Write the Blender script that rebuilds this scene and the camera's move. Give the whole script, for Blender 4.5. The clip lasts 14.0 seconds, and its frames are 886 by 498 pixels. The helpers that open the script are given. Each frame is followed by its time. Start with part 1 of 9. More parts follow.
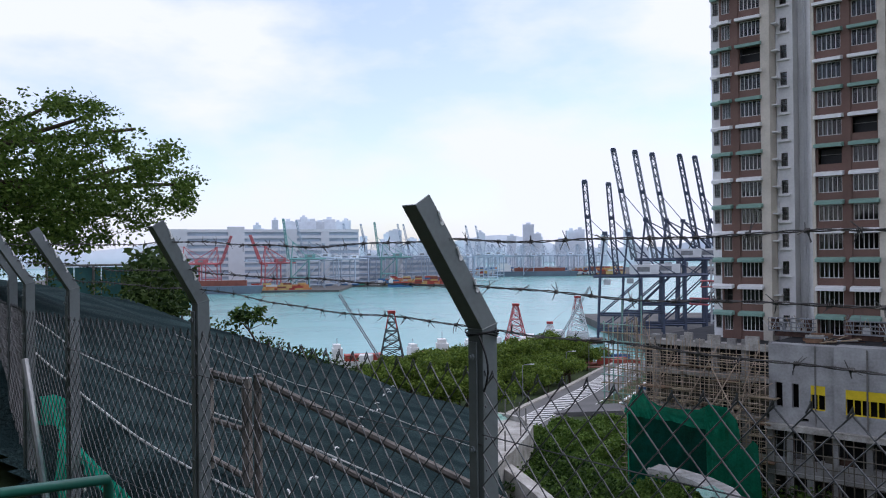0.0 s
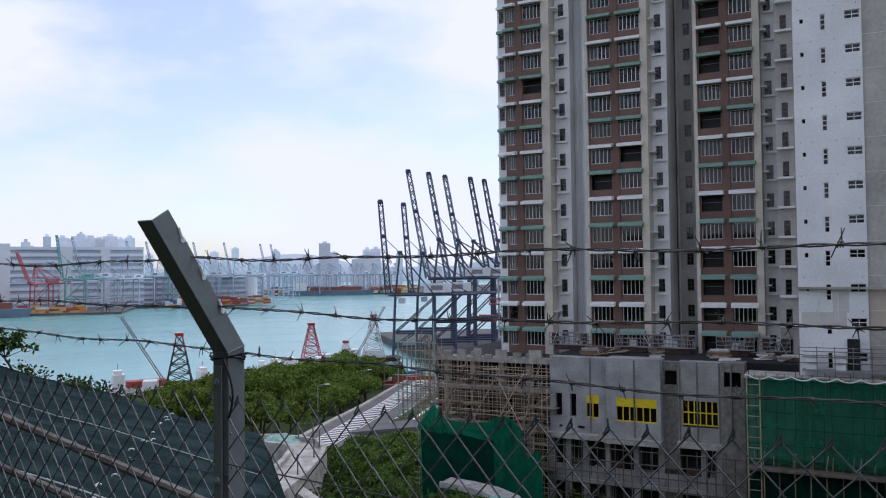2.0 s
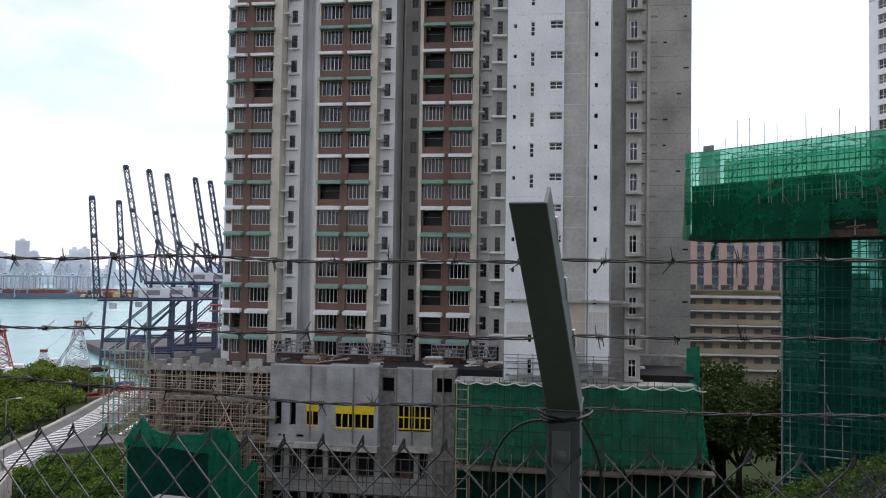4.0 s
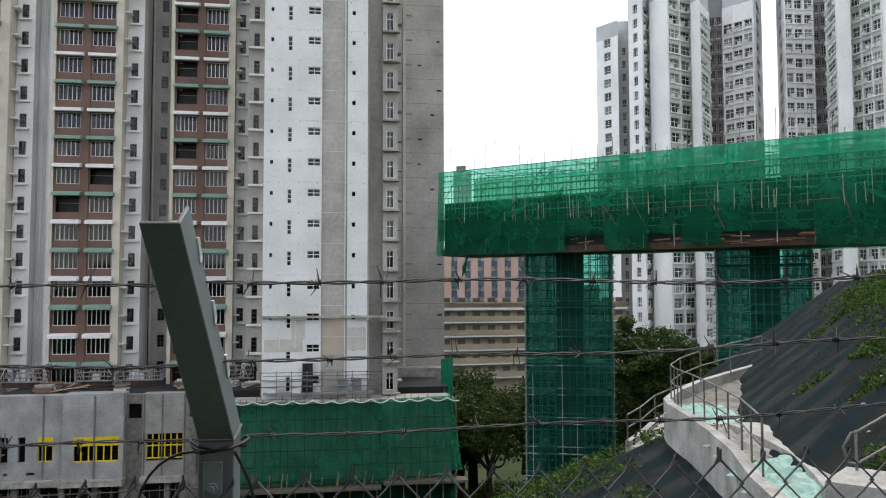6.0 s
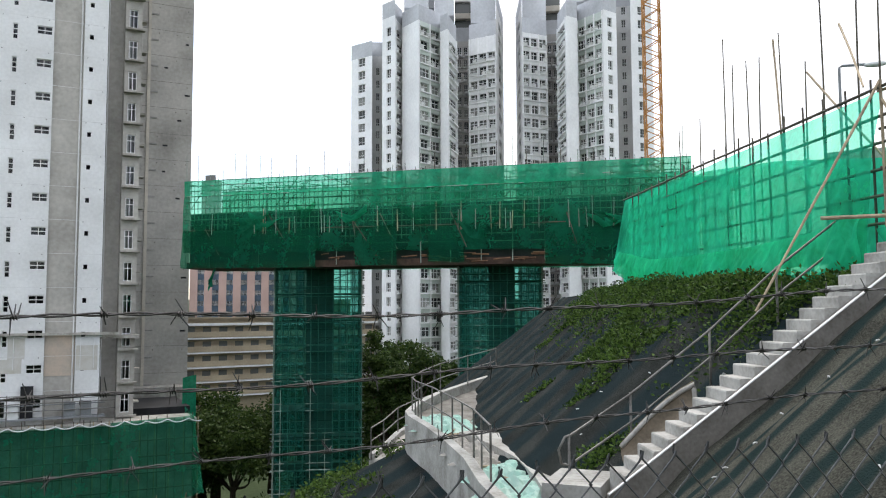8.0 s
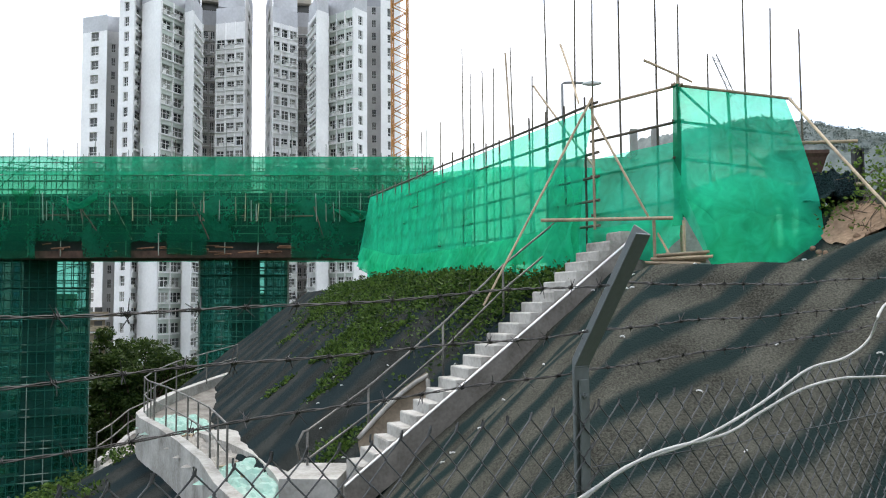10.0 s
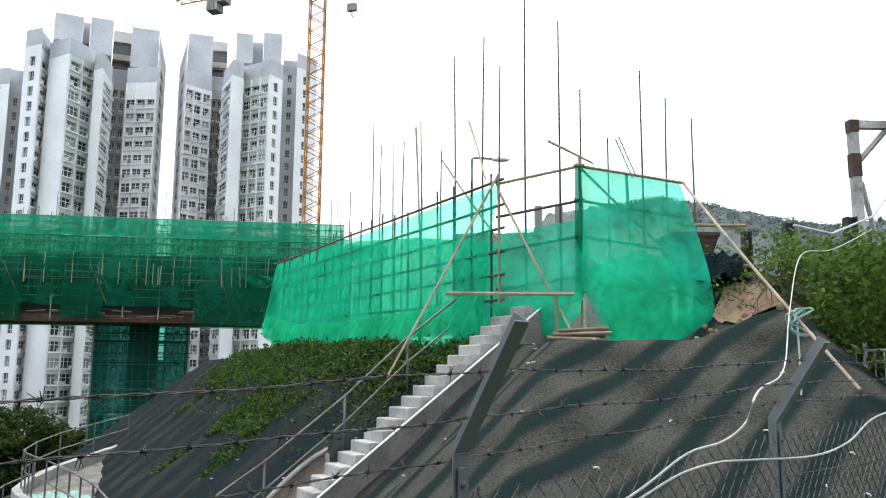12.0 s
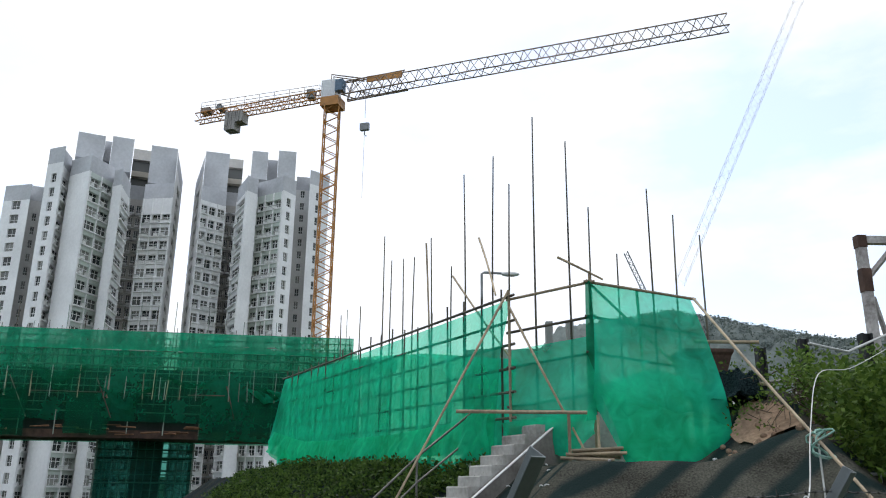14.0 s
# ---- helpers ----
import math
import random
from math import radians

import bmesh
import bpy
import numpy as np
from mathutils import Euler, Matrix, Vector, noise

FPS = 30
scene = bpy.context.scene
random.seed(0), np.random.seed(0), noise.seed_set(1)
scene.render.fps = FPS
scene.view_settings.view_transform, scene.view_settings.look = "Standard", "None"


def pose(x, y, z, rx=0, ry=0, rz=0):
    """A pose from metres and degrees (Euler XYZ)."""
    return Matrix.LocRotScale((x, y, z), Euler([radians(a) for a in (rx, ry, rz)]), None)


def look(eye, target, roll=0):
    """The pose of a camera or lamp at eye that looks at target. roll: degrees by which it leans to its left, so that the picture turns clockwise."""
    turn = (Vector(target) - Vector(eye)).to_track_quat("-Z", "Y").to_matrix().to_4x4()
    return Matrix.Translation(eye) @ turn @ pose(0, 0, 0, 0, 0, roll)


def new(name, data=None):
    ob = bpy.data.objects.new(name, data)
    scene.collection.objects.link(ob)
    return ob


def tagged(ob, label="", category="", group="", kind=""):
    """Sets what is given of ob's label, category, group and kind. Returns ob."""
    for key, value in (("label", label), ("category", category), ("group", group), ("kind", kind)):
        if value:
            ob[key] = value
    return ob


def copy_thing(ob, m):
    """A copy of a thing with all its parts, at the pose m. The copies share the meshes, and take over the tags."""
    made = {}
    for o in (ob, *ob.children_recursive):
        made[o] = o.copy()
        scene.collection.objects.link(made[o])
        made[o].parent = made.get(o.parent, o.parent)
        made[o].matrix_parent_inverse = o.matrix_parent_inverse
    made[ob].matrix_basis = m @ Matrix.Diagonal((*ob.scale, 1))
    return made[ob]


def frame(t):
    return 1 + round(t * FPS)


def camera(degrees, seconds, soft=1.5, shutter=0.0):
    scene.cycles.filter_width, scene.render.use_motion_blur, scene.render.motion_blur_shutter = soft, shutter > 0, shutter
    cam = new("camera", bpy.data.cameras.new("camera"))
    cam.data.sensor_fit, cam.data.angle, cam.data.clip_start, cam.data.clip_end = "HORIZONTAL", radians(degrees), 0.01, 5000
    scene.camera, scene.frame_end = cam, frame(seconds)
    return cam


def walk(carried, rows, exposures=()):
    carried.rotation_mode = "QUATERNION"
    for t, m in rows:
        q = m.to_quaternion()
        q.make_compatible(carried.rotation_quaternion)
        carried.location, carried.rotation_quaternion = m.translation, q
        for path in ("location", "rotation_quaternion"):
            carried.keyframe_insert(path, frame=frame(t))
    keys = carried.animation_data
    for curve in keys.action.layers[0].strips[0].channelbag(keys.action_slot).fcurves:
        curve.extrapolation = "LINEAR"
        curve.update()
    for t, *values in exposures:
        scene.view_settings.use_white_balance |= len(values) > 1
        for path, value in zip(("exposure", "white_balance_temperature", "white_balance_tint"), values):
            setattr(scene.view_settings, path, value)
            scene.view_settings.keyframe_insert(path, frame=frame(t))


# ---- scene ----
cam = camera(57.67, 14.0, soft=1.1)
PATH = [
    (0.0, pose(0.089, 0.142, 1.610, 90.28, 0.62, 0.00)),
    (0.5, pose(0.126, 0.183, 1.611, 90.80, 0.69, -4.48)),
    (1.0, pose(0.162, 0.175, 1.609, 91.34, 1.03, -7.60)),
    (1.5, pose(0.195, 0.184, 1.610, 91.51, 1.01, -10.90)),
    (2.0, pose(0.226, 0.176, 1.608, 91.47, 0.69, -14.42)),
    (2.5, pose(0.273, 0.183, 1.608, 91.59, 0.37, -19.41)),
    (2.7, pose(0.290, 0.177, 1.608, 91.69, 0.15, -21.73)),
    (4.8, pose(0.455, 0.089, 1.619, 92.67, -0.26, -39.84)),
    (5.0, pose(0.479, 0.082, 1.622, 92.91, 0.10, -41.51)),
    (5.5, pose(0.509, 0.029, 1.620, 93.24, 0.30, -46.64)),
    (6.0, pose(0.542, 0.014, 1.623, 93.29, 0.15, -50.57)),
    (6.5, pose(0.560, -0.026, 1.625, 93.52, 0.21, -54.42)),
    (7.0, pose(0.555, -0.080, 1.634, 93.84, 0.37, -58.11)),
    (7.5, pose(0.595, -0.100, 1.657, 94.08, 0.49, -62.54)),
    (8.0, pose(0.627, -0.114, 1.656, 94.25, 0.22, -68.08)),
    (8.5, pose(0.639, -0.117, 1.657, 94.46, 0.13, -71.65)),
    (9.0, pose(0.624, -0.137, 1.661, 94.76, -0.07, -76.83)),
    (9.2, pose(0.620, -0.154, 1.662, 94.63, 0.06, -78.71)),
    (11.3, pose(0.593, -0.289, 1.670, 93.97, 0.14, -93.48)),
    (11.5, pose(0.607, -0.295, 1.681, 95.14, -0.12, -93.14)),
    (12.0, pose(0.620, -0.297, 1.705, 98.67, -0.31, -92.40)),
    (12.5, pose(0.594, -0.281, 1.723, 100.61, -0.68, -92.53)),
    (13.0, pose(0.635, -0.298, 1.734, 102.89, -1.19, -92.63)),
    (13.5, pose(0.628, -0.290, 1.741, 104.85, -1.06, -92.17)),
    (14.0, pose(0.618, -0.285, 1.754, 106.71, -0.51, -91.75)),
]
EXPOSURES = [(0.0, 0.06, 6150, 18), (2.7, -0.03, 6150, 18), (4.8, 0.55, 7050, 13), (9.0, 0.91, 6850, 10), (11.3, 1.10, 6800, 9), (12.5, 0.90, 6750, 8), (13.5, 0.42, 6700, 8), (14.0, 0.30, 6700, 8)]
walk(cam, PATH, EXPOSURES)

# ---- sky and sun: bright hazy overcast with a blue gap over the harbour ----
world = bpy.data.worlds.new("sky")
scene.world = world
world.use_nodes = True
wn, wl = world.node_tree.nodes, world.node_tree.links
wn.clear()
sky = wn.new("ShaderNodeTexSky")
sky.sky_type, sky.sun_disc = 'NISHITA', False
sky.sun_elevation, sky.sun_rotation = radians(58), radians(75)
sky.dust_density, sky.altitude = 1.2, 60
coord = wn.new("ShaderNodeTexCoord")
stretch = wn.new("ShaderNodeMapping")
stretch.inputs["Scale"].default_value = (1.0, 1.0, 2.4)
stretch.inputs["Location"].default_value = (0.35, 0.1, 0.0)
wl.new(coord.outputs["Generated"], stretch.inputs["Vector"])
cloud = wn.new("ShaderNodeTexNoise")
cloud.inputs["Scale"].default_value, cloud.inputs["Detail"].default_value = 2.6, 9.0
cloud.inputs["Roughness"].default_value = 0.52
wl.new(stretch.outputs["Vector"], cloud.inputs["Vector"])
cover = wn.new("ShaderNodeMapRange")
cover.inputs["From Min"].default_value, cover.inputs["From Max"].default_value = 0.41, 0.56
cover.inputs["To Min"].default_value = 0.30
wl.new(cloud.outputs["Fac"], cover.inputs["Value"])
thin = wn.new("ShaderNodeMix")
thin.data_type = 'RGBA'
sky_gain = wn.new("ShaderNodeVectorMath")
sky_gain.operation = 'SCALE'
sky_gain.inputs["Scale"].default_value = 2.0
wl.new(sky.outputs["Color"], sky_gain.inputs[0])
wl.new(cover.outputs["Result"], thin.inputs["Factor"])
wl.new(sky_gain.outputs["Vector"], thin.inputs["A"])
thin.inputs["B"].default_value = (8.9, 9.4, 10.5, 1)
dome = wn.new("ShaderNodeBackground")
dome.inputs["Strength"].default_value = 0.10
wl.new(thin.outputs["Result"], dome.inputs["Color"])
out = wn.new("ShaderNodeOutputWorld")
wl.new(dome.outputs["Background"], out.inputs["Surface"])

sun = new("sun", bpy.data.lights.new("sun", 'SUN'))
sun.data.energy, sun.data.angle, sun.data.color = 1.0, radians(14), (1.0, 0.96, 0.90)
sun.matrix_world = look((60, 15, 100), (0, 0, 0))


# ---- materials ----
def mat(name, col, rough=0.75, var=0.22, scale=0.6, fine=14.0, bump=0.15, metal=0.0, tint=None, rand=0.0, dist=0.02, spec=0.35, grain=0.45):
    """A procedural surface: base colour with broad stains and fine grain."""
    m = bpy.data.materials.new(name)
    m.use_nodes = True
    n, l = m.node_tree.nodes, m.node_tree.links
    b = n["Principled BSDF"]
    b.inputs["Roughness"].default_value, b.inputs["Metallic"].default_value = rough, metal
    b.inputs["Specular IOR Level"].default_value = spec
    tc = n.new("ShaderNodeTexCoord")
    big, small = n.new("ShaderNodeTexNoise"), n.new("ShaderNodeTexNoise")
    big.inputs["Scale"].default_value, big.inputs["Detail"].default_value = scale, 6.0
    small.inputs["Scale"].default_value, small.inputs["Detail"].default_value = fine, 5.0
    l.new(tc.outputs["Object"], big.inputs["Vector"])
    l.new(tc.outputs["Object"], small.inputs["Vector"])
    add = n.new("ShaderNodeMath")
    add.operation = 'MULTIPLY_ADD'
    add.inputs[1].default_value = grain
    l.new(small.outputs["Fac"], add.inputs[0])
    l.new(big.outputs["Fac"], add.inputs[2])
    rng = n.new("ShaderNodeMapRange")
    rng.inputs["From Min"].default_value, rng.inputs["From Max"].default_value = 0.2 + 0.5 * grain, 0.8 + 0.5 * grain
    l.new(add.outputs["Value"], rng.inputs["Value"])
    mix = n.new("ShaderNodeMix")
    mix.data_type = 'RGBA'
    t = tint or tuple(c * (1 - 2.2 * var) for c in col)
    hi = tuple(min(1.0, c * (1 + 0.6 * var)) for c in col)
    mix.inputs["A"].default_value, mix.inputs["B"].default_value = (*t, 1), (*hi, 1)
    l.new(rng.outputs["Result"], mix.inputs["Factor"])
    last = mix.outputs["Result"]
    if rand:
        info, hsv = n.new("ShaderNodeObjectInfo"), n.new("ShaderNodeHueSaturation")
        r2 = n.new("ShaderNodeMapRange")
        r2.inputs["To Min"].default_value, r2.inputs["To Max"].default_value = 1 - rand, 1 + rand
        l.new(info.outputs["Random"], r2.inputs["Value"])
        l.new(r2.outputs["Result"], hsv.inputs["Value"])
        l.new(last, hsv.inputs["Color"])
        last = hsv.outputs["Color"]
    l.new(last, b.inputs["Base Color"])
    if bump:
        bp = n.new("ShaderNodeBump")
        bp.inputs["Strength"].default_value, bp.inputs["Distance"].default_value = bump, dist
        l.new(add.outputs["Value"], bp.inputs["Height"])
        l.new(bp.outputs["Normal"], b.inputs["Normal"])
    return m


def leaf_mat(name, a, b_, lit=0.35):
    """Foliage: each leaf island its own green, a little light through it."""
    m = bpy.data.materials.new(name)
    m.use_nodes = True
    n, l = m.node_tree.nodes, m.node_tree.links
    p = n["Principled BSDF"]
    p.inputs["Roughness"].default_value = 0.6
    p.inputs["Specular IOR Level"].default_value = 0.12
    geo, mix = n.new("ShaderNodeNewGeometry"), n.new("ShaderNodeMix")
    mix.data_type = 'RGBA'
    mix.inputs["A"].default_value, mix.inputs["B"].default_value = (*a, 1), (*b_, 1)
    l.new(geo.outputs["Random Per Island"], mix.inputs["Factor"])
    l.new(mix.outputs["Result"], p.inputs["Base Color"])
    tr, ms = n.new("ShaderNodeBsdfTranslucent"), n.new("ShaderNodeMixShader")
    l.new(mix.outputs["Result"], tr.inputs["Color"])
    ms.inputs["Fac"].default_value = lit
    l.new(p.outputs["BSDF"], ms.inputs[1])
    l.new(tr.outputs["BSDF"], ms.inputs[2])
    l.new(ms.outputs["Shader"], n["Material Output"].inputs["Surface"])
    return m


def net_mat(name, col, cover=0.75, weave=0.0, patch=0.5):
    """Scaffold netting: woven plastic that lets part of the light through."""
    m = bpy.data.materials.new(name)
    m.use_nodes = True
    n, l = m.node_tree.nodes, m.node_tree.links
    p = n["Principled BSDF"]
    p.inputs["Roughness"].default_value = 0.7
    p.inputs["Specular IOR Level"].default_value = 0.1
    tc, ns, mix = n.new("ShaderNodeTexCoord"), n.new("ShaderNodeTexNoise"), n.new("ShaderNodeMix")
    ns.inputs["Scale"].default_value, ns.inputs["Detail"].default_value = patch, 5.0
    l.new(tc.outputs["Object"], ns.inputs["Vector"])
    mix.data_type = 'RGBA'
    mix.inputs["A"].default_value = (*[c * 0.55 for c in col], 1)
    mix.inputs["B"].default_value = (*[min(1, c * 1.25) for c in col], 1)
    wr, md = n.new("ShaderNodeTexNoise"), n.new("ShaderNodeMath")
    wr.inputs["Scale"].default_value, wr.inputs["Detail"].default_value = 3.2, 8.0
    wr.inputs["Distortion"].default_value = 1.2
    l.new(tc.outputs["Object"], wr.inputs["Vector"])
    md.operation = 'MULTIPLY_ADD'
    md.inputs[1].default_value, md.inputs[2].default_value = 1.5, -0.75
    l.new(wr.outputs["Fac"], md.inputs[0])
    ad = n.new("ShaderNodeMath")
    l.new(md.outputs["Value"], ad.inputs[0])
    l.new(ns.outputs["Fac"], ad.inputs[1])
    l.new(ad.outputs["Value"], mix.inputs["Factor"])
    bp = n.new("ShaderNodeBump")
    bp.inputs["Strength"].default_value, bp.inputs["Distance"].default_value = 0.6, 0.10
    l.new(wr.outputs["Fac"], bp.inputs["Height"])
    l.new(bp.outputs["Normal"], p.inputs["Normal"])
    l.new(mix.outputs["Result"], p.inputs["Base Color"])
    tl, tp = n.new("ShaderNodeBsdfTranslucent"), n.new("ShaderNodeBsdfTransparent")
    l.new(mix.outputs["Result"], tl.inputs["Color"])
    tp.inputs["Color"].default_value = (*[0.45 + 0.5 * c / max(col) for c in col], 1)
    m1, m2 = n.new("ShaderNodeMixShader"), n.new("ShaderNodeMixShader")
    m1.inputs["Fac"].default_value = 0.68
    l.new(p.outputs["BSDF"], m1.inputs[1])
    l.new(tl.outputs["BSDF"], m1.inputs[2])
    rng = n.new("ShaderNodeMapRange")
    rng.inputs["From Min"].default_value, rng.inputs["From Max"].default_value = 0.3, 0.7
    rng.inputs["To Min"].default_value, rng.inputs["To Max"].default_value = cover - 0.12, min(1.0, cover + 0.12)
    l.new(ns.outputs["Fac"], rng.inputs["Value"])
    l.new(rng.outputs["Result"], m2.inputs["Fac"])
    l.new(tp.outputs["BSDF"], m2.inputs[1])
    l.new(m1.outputs["Shader"], m2.inputs[2])
    l.new(m2.outputs["Shader"], n["Material Output"].inputs["Surface"])
    return m


def glass_mat(name, tint=(0.55, 0.62, 0.62)):
    """Window glass: clear with a sharp reflection."""
    m = bpy.data.materials.new(name)
    m.use_nodes = True
    n, l = m.node_tree.nodes, m.node_tree.links
    n.remove(n["Principled BSDF"])
    tp, gl, ms, fr = (n.new("ShaderNodeBsdfTransparent"), n.new("ShaderNodeBsdfGlossy"), n.new("ShaderNodeMixShader"), n.new("ShaderNodeFresnel"))
    tp.inputs["Color"].default_value = (*tint, 1)
    gl.inputs["Roughness"].default_value = 0.03
    fr.inputs["IOR"].default_value = 1.55
    l.new(fr.outputs["Fac"], ms.inputs["Fac"])
    l.new(tp.outputs["BSDF"], ms.inputs[1])
    l.new(gl.outputs["BSDF"], ms.inputs[2])
    l.new(ms.outputs["Shader"], n["Material Output"].inputs["Surface"])
    return m


STEEL = mat("grey_green_painted_steel", (0.18, 0.205, 0.205), 0.42, 0.14, 2.5, 60, 0.06)
GALV = mat("galvanised_wire", (0.15, 0.155, 0.158), 0.55, 0.3, 8, 90, 0.0, 0.4)
BARB = mat("weathered_barbed_wire", (0.11, 0.105, 0.10), 0.55, 0.35, 12, 90, 0.0, 0.4)
GREENPAINT = mat("dark_green_gloss_paint", (0.015, 0.11, 0.075), 0.35, 0.15, 3, 60, 0.03)
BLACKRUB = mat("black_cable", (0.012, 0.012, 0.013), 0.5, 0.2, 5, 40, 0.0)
WHITEROPE = mat("white_hose", (0.66, 0.66, 0.63), 0.6, 0.2, 4, 50, 0.1)


def geo_mat(name, col, dark, turn, period, share_):
    """Erosion netting: coarse woven mat, earth showing through, darker bands where widths lap."""
    m = mat(name, col, 0.95, 0.4, 1.1, 38, 0.9, tint=tuple(c * 0.32 for c in col), dist=0.02, spec=0.03, grain=1.3)
    n, l = m.node_tree.nodes, m.node_tree.links
    b = n["Principled BSDF"]
    old = b.inputs["Base Color"].links[0].from_socket
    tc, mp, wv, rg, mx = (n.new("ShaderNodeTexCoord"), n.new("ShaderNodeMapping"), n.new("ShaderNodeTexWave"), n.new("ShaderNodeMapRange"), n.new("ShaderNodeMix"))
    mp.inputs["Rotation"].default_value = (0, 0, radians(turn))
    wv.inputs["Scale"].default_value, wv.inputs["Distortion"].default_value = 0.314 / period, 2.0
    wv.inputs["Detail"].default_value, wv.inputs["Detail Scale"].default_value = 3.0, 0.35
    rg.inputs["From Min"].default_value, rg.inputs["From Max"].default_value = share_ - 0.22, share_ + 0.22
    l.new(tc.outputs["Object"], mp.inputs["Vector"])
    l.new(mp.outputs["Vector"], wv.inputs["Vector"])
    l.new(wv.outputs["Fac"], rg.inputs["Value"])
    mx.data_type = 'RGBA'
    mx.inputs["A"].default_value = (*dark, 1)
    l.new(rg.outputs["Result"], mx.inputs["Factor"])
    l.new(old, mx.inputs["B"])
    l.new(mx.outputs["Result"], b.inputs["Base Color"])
    return m


GEO = geo_mat("dark_green_slope_netting", (0.029, 0.051, 0.053), (0.014, 0.027, 0.029), 70, 0.9, 0.35)
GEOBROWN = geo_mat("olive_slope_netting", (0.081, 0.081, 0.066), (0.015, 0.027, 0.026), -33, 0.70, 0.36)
# darker netting for the valley side, its shade put into the colour
GEOVALLEY = geo_mat("shaded_valley_netting", (0.035, 0.039, 0.036), (0.014, 0.023, 0.025), -40, 1.7, 0.50)
GEODARK = mat("dark_netting_lap", (0.020, 0.036, 0.038), 0.95, 0.4, 1.0, 34, 1.0, dist=0.03, spec=0.03, grain=1.8)
SOIL = mat("bare_decomposed_granite_soil", (0.36, 0.25, 0.17), 0.95, 0.3, 1.5, 12, 0.8, dist=0.08, spec=0.05)
EARTH = mat("dark_hillside_ground", (0.05, 0.065, 0.03), 0.95, 0.4, 0.08, 1.2, 0.9, tint=(0.025, 0.04, 0.018), dist=0.4, spec=0.05)
CONC = mat("raw_grey_concrete", (0.37, 0.36, 0.34), 0.85, 0.2, 0.5, 6, 0.25, tint=(0.16, 0.15, 0.14))
CONCD = mat("dark_stained_concrete", (0.20, 0.19, 0.175), 0.88, 0.22, 0.4, 6, 0.25)
CONCW = mat("pale_weathered_concrete", (0.46, 0.44, 0.40), 0.85, 0.25, 1.4, 9, 0.5, tint=(0.17, 0.155, 0.13), spec=0.15)
PALE = mat("fresh_pale_concrete", (0.50, 0.49, 0.46), 0.85, 0.2, 1.3, 14, 0.6, tint=(0.19, 0.18, 0.155), spec=0.12)
CHUTEC = mat("brown_stained_concrete", (0.20, 0.165, 0.125), 0.9, 0.3, 3.0, 20, 0.5, tint=(0.09, 0.075, 0.055), spec=0.1)
SIDEC = mat("raw_board_marked_concrete", (0.26, 0.245, 0.22), 0.9, 0.25, 2.2, 18, 0.5, tint=(0.11, 0.10, 0.085), spec=0.1)
WHITEW = mat("white_tower_render", (0.80, 0.80, 0.79), 0.7, 0.08, 0.25, 4, 0.08, tint=(0.60, 0.60, 0.585))
CONCT = mat("beige_grey_tower_concrete", (0.50, 0.475, 0.43), 0.85, 0.2, 0.22, 3, 0.2, tint=(0.26, 0.245, 0.22), spec=0.15)
GREYW = mat("light_grey_tower_render", (0.74, 0.735, 0.72), 0.75, 0.12, 0.3, 5, 0.08)
BROWN = mat("brown_tile_cladding", (0.170, 0.097, 0.075), 0.6, 0.16, 0.4, 5, 0.1)
CREAM = mat("cream_render", (0.62, 0.565, 0.475), 0.75, 0.14, 0.5, 6, 0.08)
HOODW = mat("white_window_hood", (0.80, 0.80, 0.78), 0.6, 0.08, 1, 9, 0.05)
HOODG = mat("pale_green_window_hood", (0.22, 0.36, 0.30), 0.6, 0.14, 1, 9, 0.05)
ALU = mat("white_aluminium_frame", (0.76, 0.76, 0.75), 0.4, 0.08, 2, 20, 0.0)
DARKALU = mat("dark_bronze_frame", (0.085, 0.08, 0.075), 0.45, 0.15, 2, 20, 0.0)
# near-black: the gloom of closed rooms is painted into it
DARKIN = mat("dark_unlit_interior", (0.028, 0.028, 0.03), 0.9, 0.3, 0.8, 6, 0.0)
GLASS = glass_mat("window_glass")
YELLOW = mat("yellow_protective_sheet", (0.75, 0.55, 0.02), 0.5, 0.1, 2, 12, 0.05)
NETE = net_mat("emerald_end_net", (0.03, 0.90, 0.51), 0.64, patch=0.8)
BAMBOO = mat("dry_bamboo", (0.43, 0.335, 0.22), 0.6, 0.3, 1.5, 20, 0.15, rand=0.25)
BAMBOOG = mat("weathered_dark_bamboo", (0.125, 0.105, 0.078), 0.65, 0.3, 1.5, 20, 0.15, rand=0.3)
NETB = net_mat("bright_green_scaffold_net", (0.030, 0.90, 0.52), 0.50, patch=0.8)
NETI = net_mat("inner_green_scaffold_net", (0.03, 0.92, 0.53), 0.82, patch=1.2)
NETD = net_mat("dark_green_scaffold_net", (0.011, 0.25, 0.14), 0.62, patch=0.35)
NETC = net_mat("fresh_green_net_cloth", (0.02, 0.46, 0.30), 0.9, patch=0.5)
NETV = net_mat("deep_green_scaffold_net", (0.009, 0.128, 0.105), 0.50, patch=0.6)
NETX = net_mat("folded_green_net", (0.012, 0.27, 0.15), 0.95, patch=0.5)
SCAF = mat("scaffold_tubes", (0.30, 0.35, 0.30), 0.6, 0.25, 2, 20, 0.0, rand=0.3)
ORANGE = mat("orange_crane_paint", (0.54, 0.25, 0.07), 0.5, 0.2, 0.6, 8, 0.05)
CRANEGREY = mat("grey_crane_metal", (0.26, 0.27, 0.28), 0.5, 0.2, 0.6, 8, 0.05)
CRANEBLUE = mat("navy_gantry_paint", (0.058, 0.078, 0.125), 0.5, 0.2, 0.2, 4, 0.05)
